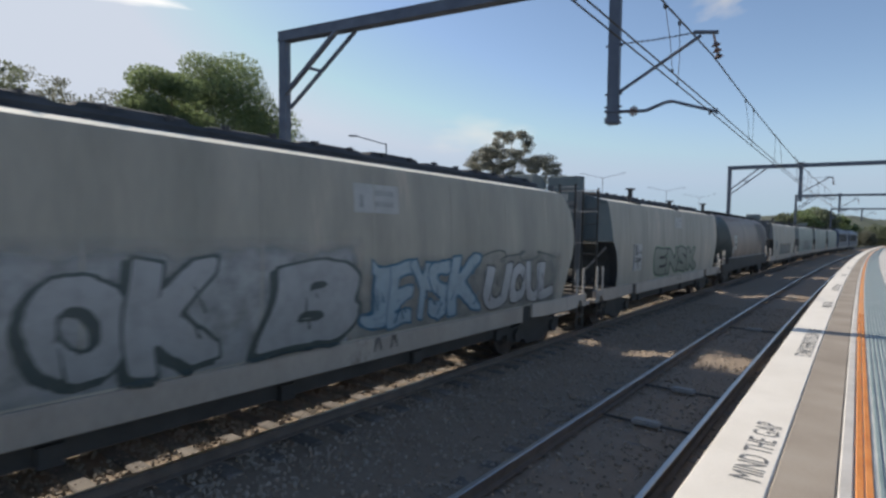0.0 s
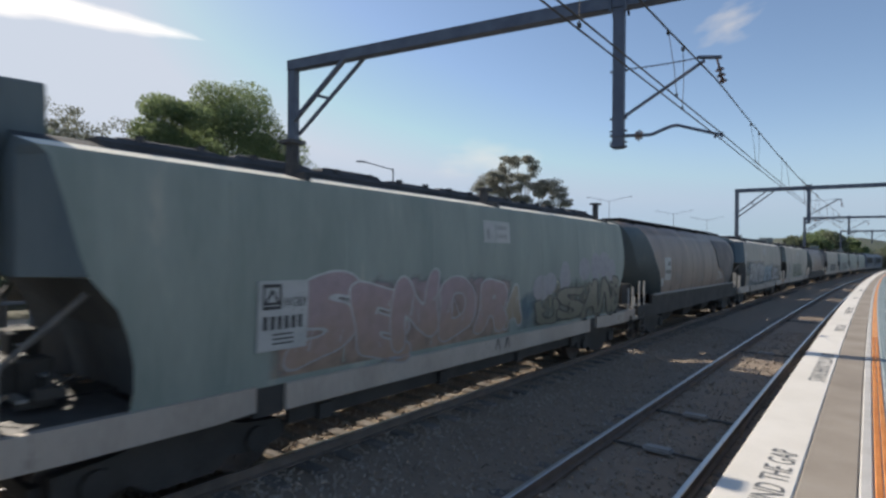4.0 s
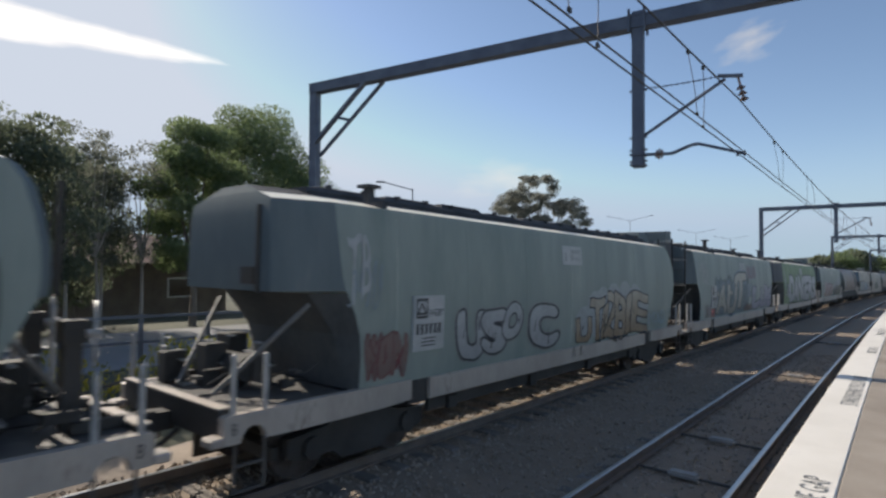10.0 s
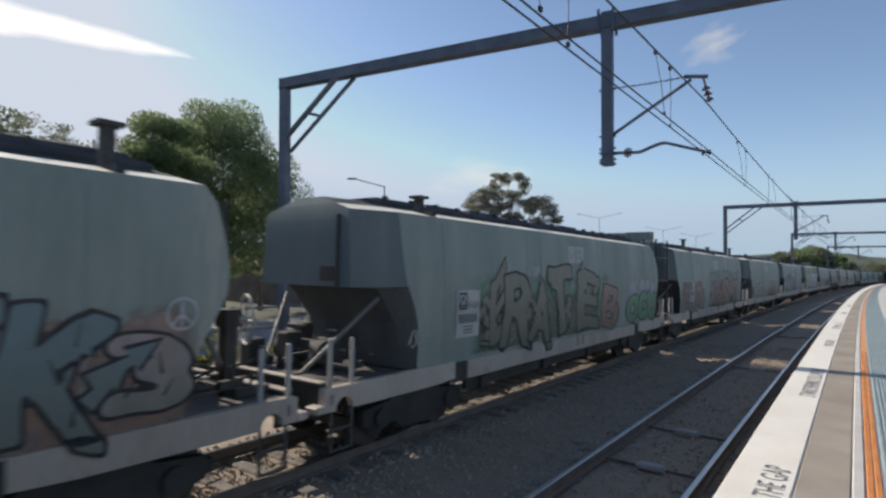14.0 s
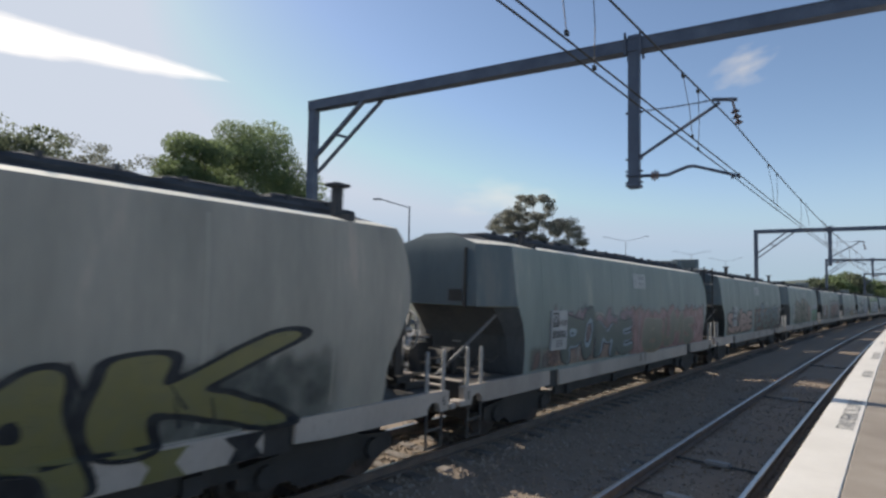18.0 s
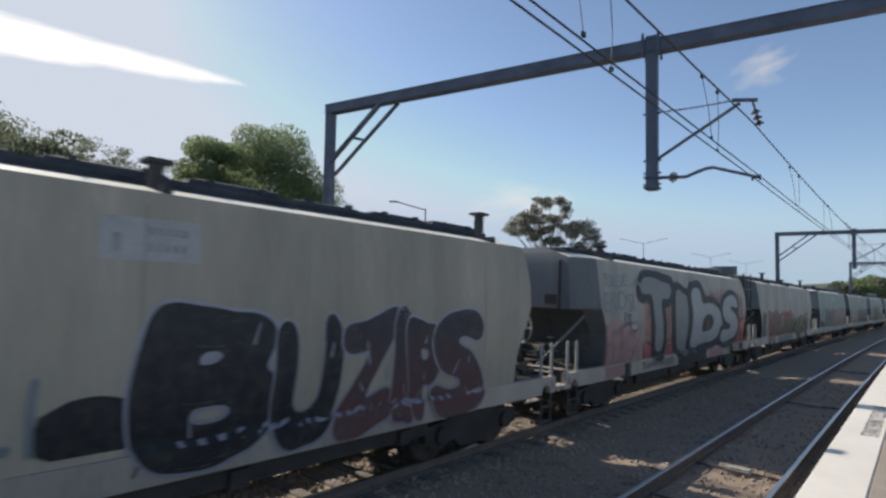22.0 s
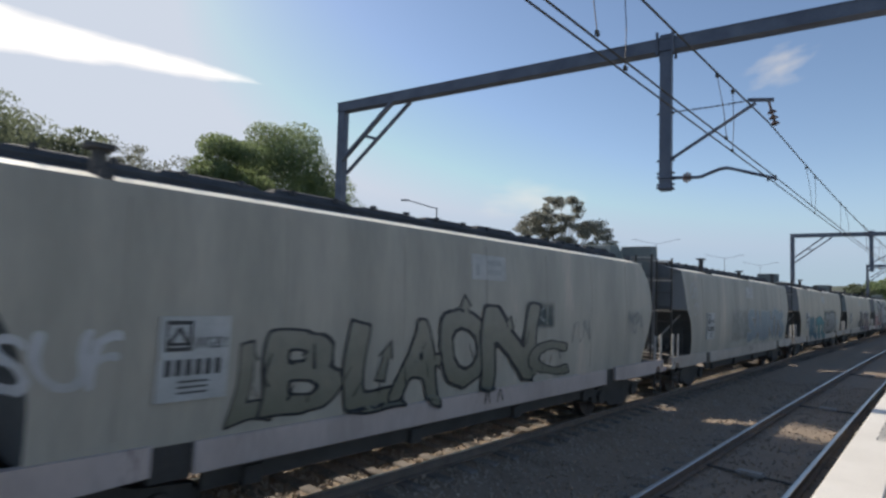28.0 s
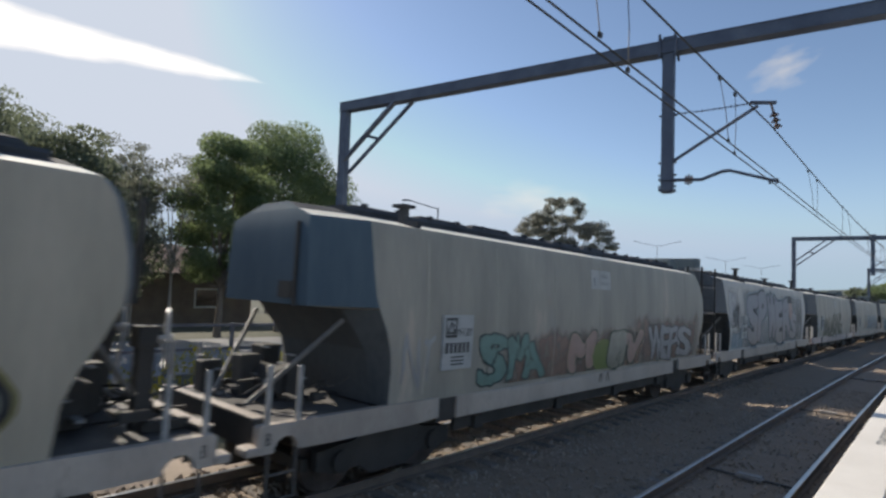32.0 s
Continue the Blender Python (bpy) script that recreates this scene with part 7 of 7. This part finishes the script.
BRICK = paint("red_brick_wall", (0.13, 0.10, 0.085), (0.19, 0.155, 0.13), 0.85, scale=1, fine=14, bump=0.006)
TILE = paint("roof_tile", (0.16, 0.09, 0.07), (0.24, 0.14, 0.11), 0.8, scale=1.5, fine=12)
TRIM = paint("white_trim", (0.6, 0.6, 0.58), (0.72, 0.72, 0.70), 0.6)


def build_house(at, w, d, h, turn, label):
    root = thing("house", label, "house", group="houses across the road", at=Matrix.Translation(at) @ Matrix.Rotation(radians(turn), 4, "Z"))
    bm = bmesh.new()
    add_box(bm, (0, 0, h / 2 - 0.3), (w, d, h + 0.6))
    part("wall", bm, BRICK, root)
    bm = bmesh.new()
    o = 0.5
    loft(bm, [[(-w / 2 - o, -d / 2 - o, h), (w / 2 + o, -d / 2 - o, h), (w / 2 + o, d / 2 + o, h), (-w / 2 - o, d / 2 + o, h)], [(-w / 4, -0.1, h + 2), (w / 4, -0.1, h + 2), (w / 4, 0.1, h + 2), (-w / 4, 0.1, h + 2)]])
    part("roof", bm, TILE, root)
    for i in (-1, 1):
        bm = bmesh.new()
        add_box(bm, (i * w / 4, -d / 2 - 0.02, 1.6), (1.6, 0.08, 1.3))
        win = part("window", bm, TRIM, root)
        bm = bmesh.new()
        add_box(bm, (i * w / 4, -d / 2 - 0.05, 1.6), (1.4, 0.06, 1.1))
        part("pane", bm, GLASS, win)


build_house(g_at(-41, 14), 13, 9, 3.2, 90, "single-storey red brick house with white windows")
build_house(g_at(-42, 34), 13, 9, 3.2, 90, "single-storey red brick house with white windows")
for hx, hy in ((20, 300), (38, 330), (58, 320), (70, 380)):
    build_house(g_at(hx, hy), 12, 9, 4, 20, "distant brick house with a tiled roof")


def build_hills():
    m = paint("far_hills", (0.05, 0.065, 0.04), (0.09, 0.10, 0.07), 0.95, scale=0.02, fine=0.2)
    bm = bmesh.new()
    rnd = random.Random(9)
    low, mid, top = [], [], []
    for i in range(121):
        a = radians(-70 + i * 1.5)
        r = 1400
        z = 10 + 14 * noise.noise((i * 0.11, 0, 0)) + 8 * noise.noise((i * 0.45, 2, 0)) + rnd.uniform(-1.5, 1.5)
        for lst, rr, zz in ((low, r * 0.85, -30), (mid, r, z), (top, r * 1.2, z - 15)):
            lst.append(bm.verts.new((-rr * math.sin(a), rr * math.cos(a), zz)))
    for a, b in ((low, mid), (mid, top)):
        for i in range(120):
            bm.faces.new((a[i], a[i + 1], b[i + 1], b[i]))
    thing("hills", "low wooded hills in the hazy distance", "backdrop", kind="structure", bm=bm, material=m, smooth=60)


build_hills()


def build_clouds():
    """Thin high cloud, far behind everything."""
    def cloud(name, yaw, pitch, w, h, tilt, strength, most, seed, label, wedge):
        m = bpy.data.materials.new(name)
        m.use_nodes = True
        nt, n = m.node_tree, m.node_tree.nodes
        n.remove(n["Principled BSDF"])

        def calc(op, a, b=0.0, c=0.0):
            k = n.new("ShaderNodeMath")
            k.operation = op
            for i, v in enumerate((a, b, c)):
                if isinstance(v, (int, float)):
                    k.inputs[i].default_value = v
                else:
                    nt.links.new(v, k.inputs[i])
            return k.outputs[0]
        tc, sp = n.new("ShaderNodeTexCoord"), n.new("ShaderNodeSeparateXYZ")
        nt.links.new(tc.outputs["Generated"], sp.inputs[0])
        u, v = sp.outputs["X"], sp.outputs["Y"]
        nz, nzm = n.new("ShaderNodeTexNoise"), n.new("ShaderNodeMapping")
        nz.inputs["Scale"].default_value, nz.inputs["Detail"].default_value = 3.0, 9
        nzm.inputs["Scale"].default_value = (1.0, h / w * 2.5, 0)
        nzm.inputs["Location"].default_value = (seed, seed * 2, 0)
        nt.links.new(tc.outputs["Generated"], nzm.inputs["Vector"])
        nt.links.new(nzm.outputs[0], nz.inputs["Vector"])
        wav = calc("SUBTRACT", nz.outputs[0], 0.5)
        off = calc("ABSOLUTE", calc("SUBTRACT", v, 0.5))
        if wedge:
            # a long tapering band, sharp at its edge
            half = calc("MULTIPLY", calc("POWER", calc("MAXIMUM", calc("SUBTRACT", u, 0.03), 0.0), 0.75), 0.35)
            edge = calc("MULTIPLY_ADD", wav, 0.34, calc("SUBTRACT", half, off))
            soft = calc("MULTIPLY", calc("MINIMUM", calc("MAXIMUM", calc("MULTIPLY", edge, 6.0), 0.0), 1.0), calc("MINIMUM", calc("MULTIPLY", calc("MAXIMUM", calc("SUBTRACT", u, 0.03), 0.0), 9.0), 1.0))
        else:
            du = calc("SUBTRACT", u, 0.5)
            dist = calc("SQRT", calc("ADD", calc("MULTIPLY", du, du), calc("MULTIPLY", off, off)))
            edge = calc("MULTIPLY_ADD", wav, 0.9, calc("SUBTRACT", 0.36, dist))
            soft = calc("MINIMUM", calc("MAXIMUM", calc("MULTIPLY", edge, 2.6), 0.0), 1.0)
            soft = calc("MULTIPLY", soft, calc("MINIMUM", calc("MAXIMUM", calc("MULTIPLY", calc("SUBTRACT", 0.5, dist), 6.0), 0.0), 1.0))
        em, tp, mx = n.new("ShaderNodeEmission"), n.new("ShaderNodeBsdfTransparent"), n.new("ShaderNodeMixShader")
        em.inputs["Color"].default_value, em.inputs["Strength"].default_value = (1.0, 0.98, 0.95, 1), strength
        nt.links.new(calc("MULTIPLY", soft, most), mx.inputs[0])
        nt.links.new(tp.outputs[0], mx.inputs[1])
        nt.links.new(em.outputs[0], mx.inputs[2])
        nt.links.new(mx.outputs[0], n["Material Output"].inputs["Surface"])
        bm = bmesh.new()
        bmesh.ops.create_grid(bm, x_segments=1, y_segments=1, size=0.5)
        for q in bm.verts:
            q.co.x *= w
            q.co.y *= h
        y, p = radians(yaw), radians(pitch)
        eye = Vector((-math.sin(y) * math.cos(p), math.cos(y) * math.cos(p), math.sin(p))) * 2600
        ob = thing(name, label, "cloud", kind="structure", bm=bm, material=m, at=look(eye, (0, 0, 0)) @ Matrix.Rotation(radians(tilt), 4, "Z"))
        ob.visible_shadow = False
    cloud("cloud_streak", 71.0, 18.8, 1180, 260, 1.5, 1.12, 0.97, 1.3, "bright white streak of high cloud", True)
    cloud("cloud_wisp", 10.5, 19.2, 330, 200, -20, 0.62, 0.45, 7.7, "small thin wisp of cloud", False)
    # a glowing band that paints pale haze low over the distance
    m = bpy.data.materials.new("low_haze")
    m.use_nodes = True
    nt, n = m.node_tree, m.node_tree.nodes
    n.remove(n["Principled BSDF"])
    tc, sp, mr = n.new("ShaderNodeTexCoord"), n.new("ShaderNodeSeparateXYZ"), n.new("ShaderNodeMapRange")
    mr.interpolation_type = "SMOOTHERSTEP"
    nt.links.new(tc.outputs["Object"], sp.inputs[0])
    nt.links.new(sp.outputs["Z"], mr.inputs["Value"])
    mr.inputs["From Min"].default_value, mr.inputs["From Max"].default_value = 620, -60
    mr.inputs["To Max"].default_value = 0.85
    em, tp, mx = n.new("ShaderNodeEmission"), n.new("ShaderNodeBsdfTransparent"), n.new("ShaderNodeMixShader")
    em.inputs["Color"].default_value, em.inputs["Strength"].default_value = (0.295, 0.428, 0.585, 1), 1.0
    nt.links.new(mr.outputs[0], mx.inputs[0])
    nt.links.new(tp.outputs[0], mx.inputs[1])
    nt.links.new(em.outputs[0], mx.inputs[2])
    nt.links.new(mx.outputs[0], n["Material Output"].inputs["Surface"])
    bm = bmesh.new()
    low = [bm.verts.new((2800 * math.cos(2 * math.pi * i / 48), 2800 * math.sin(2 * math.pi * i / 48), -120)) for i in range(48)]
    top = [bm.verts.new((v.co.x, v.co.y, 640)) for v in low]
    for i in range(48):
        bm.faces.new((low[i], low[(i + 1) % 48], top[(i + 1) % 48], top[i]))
    band = thing("haze_band", "glowing band painted as pale blue haze low over the horizon", "backdrop", kind="structure", bm=bm, material=m, smooth=60)
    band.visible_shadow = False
    cloud("cloud_haze", 33, 8.5, 760, 240, 0, 0.72, 0.5, 2.2, "pale low haze of cloud", False)


build_clouds()


# ---- movement ----
def train_run(t):
    """Metres along the line of the coupling ahead of wagon 0."""
    return 14.691 + 8.7687 * t - 0.00545 * t * t + 0.0003361 * t ** 3


# slack in the couplings
SLACK = {-1: -0.3, 0: -0.5, 1: 0.3, 2: 0.6, 3: 0.27, 4: 0.0, 5: -0.06, 6: -0.3, 7: -0.38, 8: -0.35, 9: -0.22, 10: -0.16, 11: -0.1, 12: -0.05, 13: 0.05, 14: 0.05, 15: -0.1, 16: -0.42, 17: -0.43, 18: -0.43, 19: -0.43}


def motions():
    times = [i * 1.0 for i in range(33)]
    for k, w in WAGONS.items():
        walk(w, [(t, line_pose(train_run(t) - PITCH * (k + 1) + HALF + SLACK.get(k, 0.0), FAR_TRACK)) for t in times])
    for i, loco in enumerate(LOCOS):
        walk(loco, [(t, line_pose(train_run(t) + PITCH * 6 + 11.5 + 21.0 * i, FAR_TRACK)) for t in times])
    # every wheelset turns alike: one set of keys, shared
    rows, turned, step = [], 0.0, 0.07
    n = int(32.0 / step)
    base = train_run(0)
    for i in range(n + 1):
        t = 32.0 * i / n
        rows.append((t, Matrix.Rotation(-(train_run(t) - base) / 0.46, 4, "X")))
    sets = [o for w in WAGONS.values() for o in w.children_recursive if o.name.split(".")[0] == "wheelset"]
    walk(sets[0], rows)
    keys = sets[0].animation_data
    for o in sets[1:]:
        o.rotation_mode = "QUATERNION"
        o.animation_data_create()
        o.animation_data.action = keys.action
        o.animation_data.action_slot = keys.action_slot


motions()
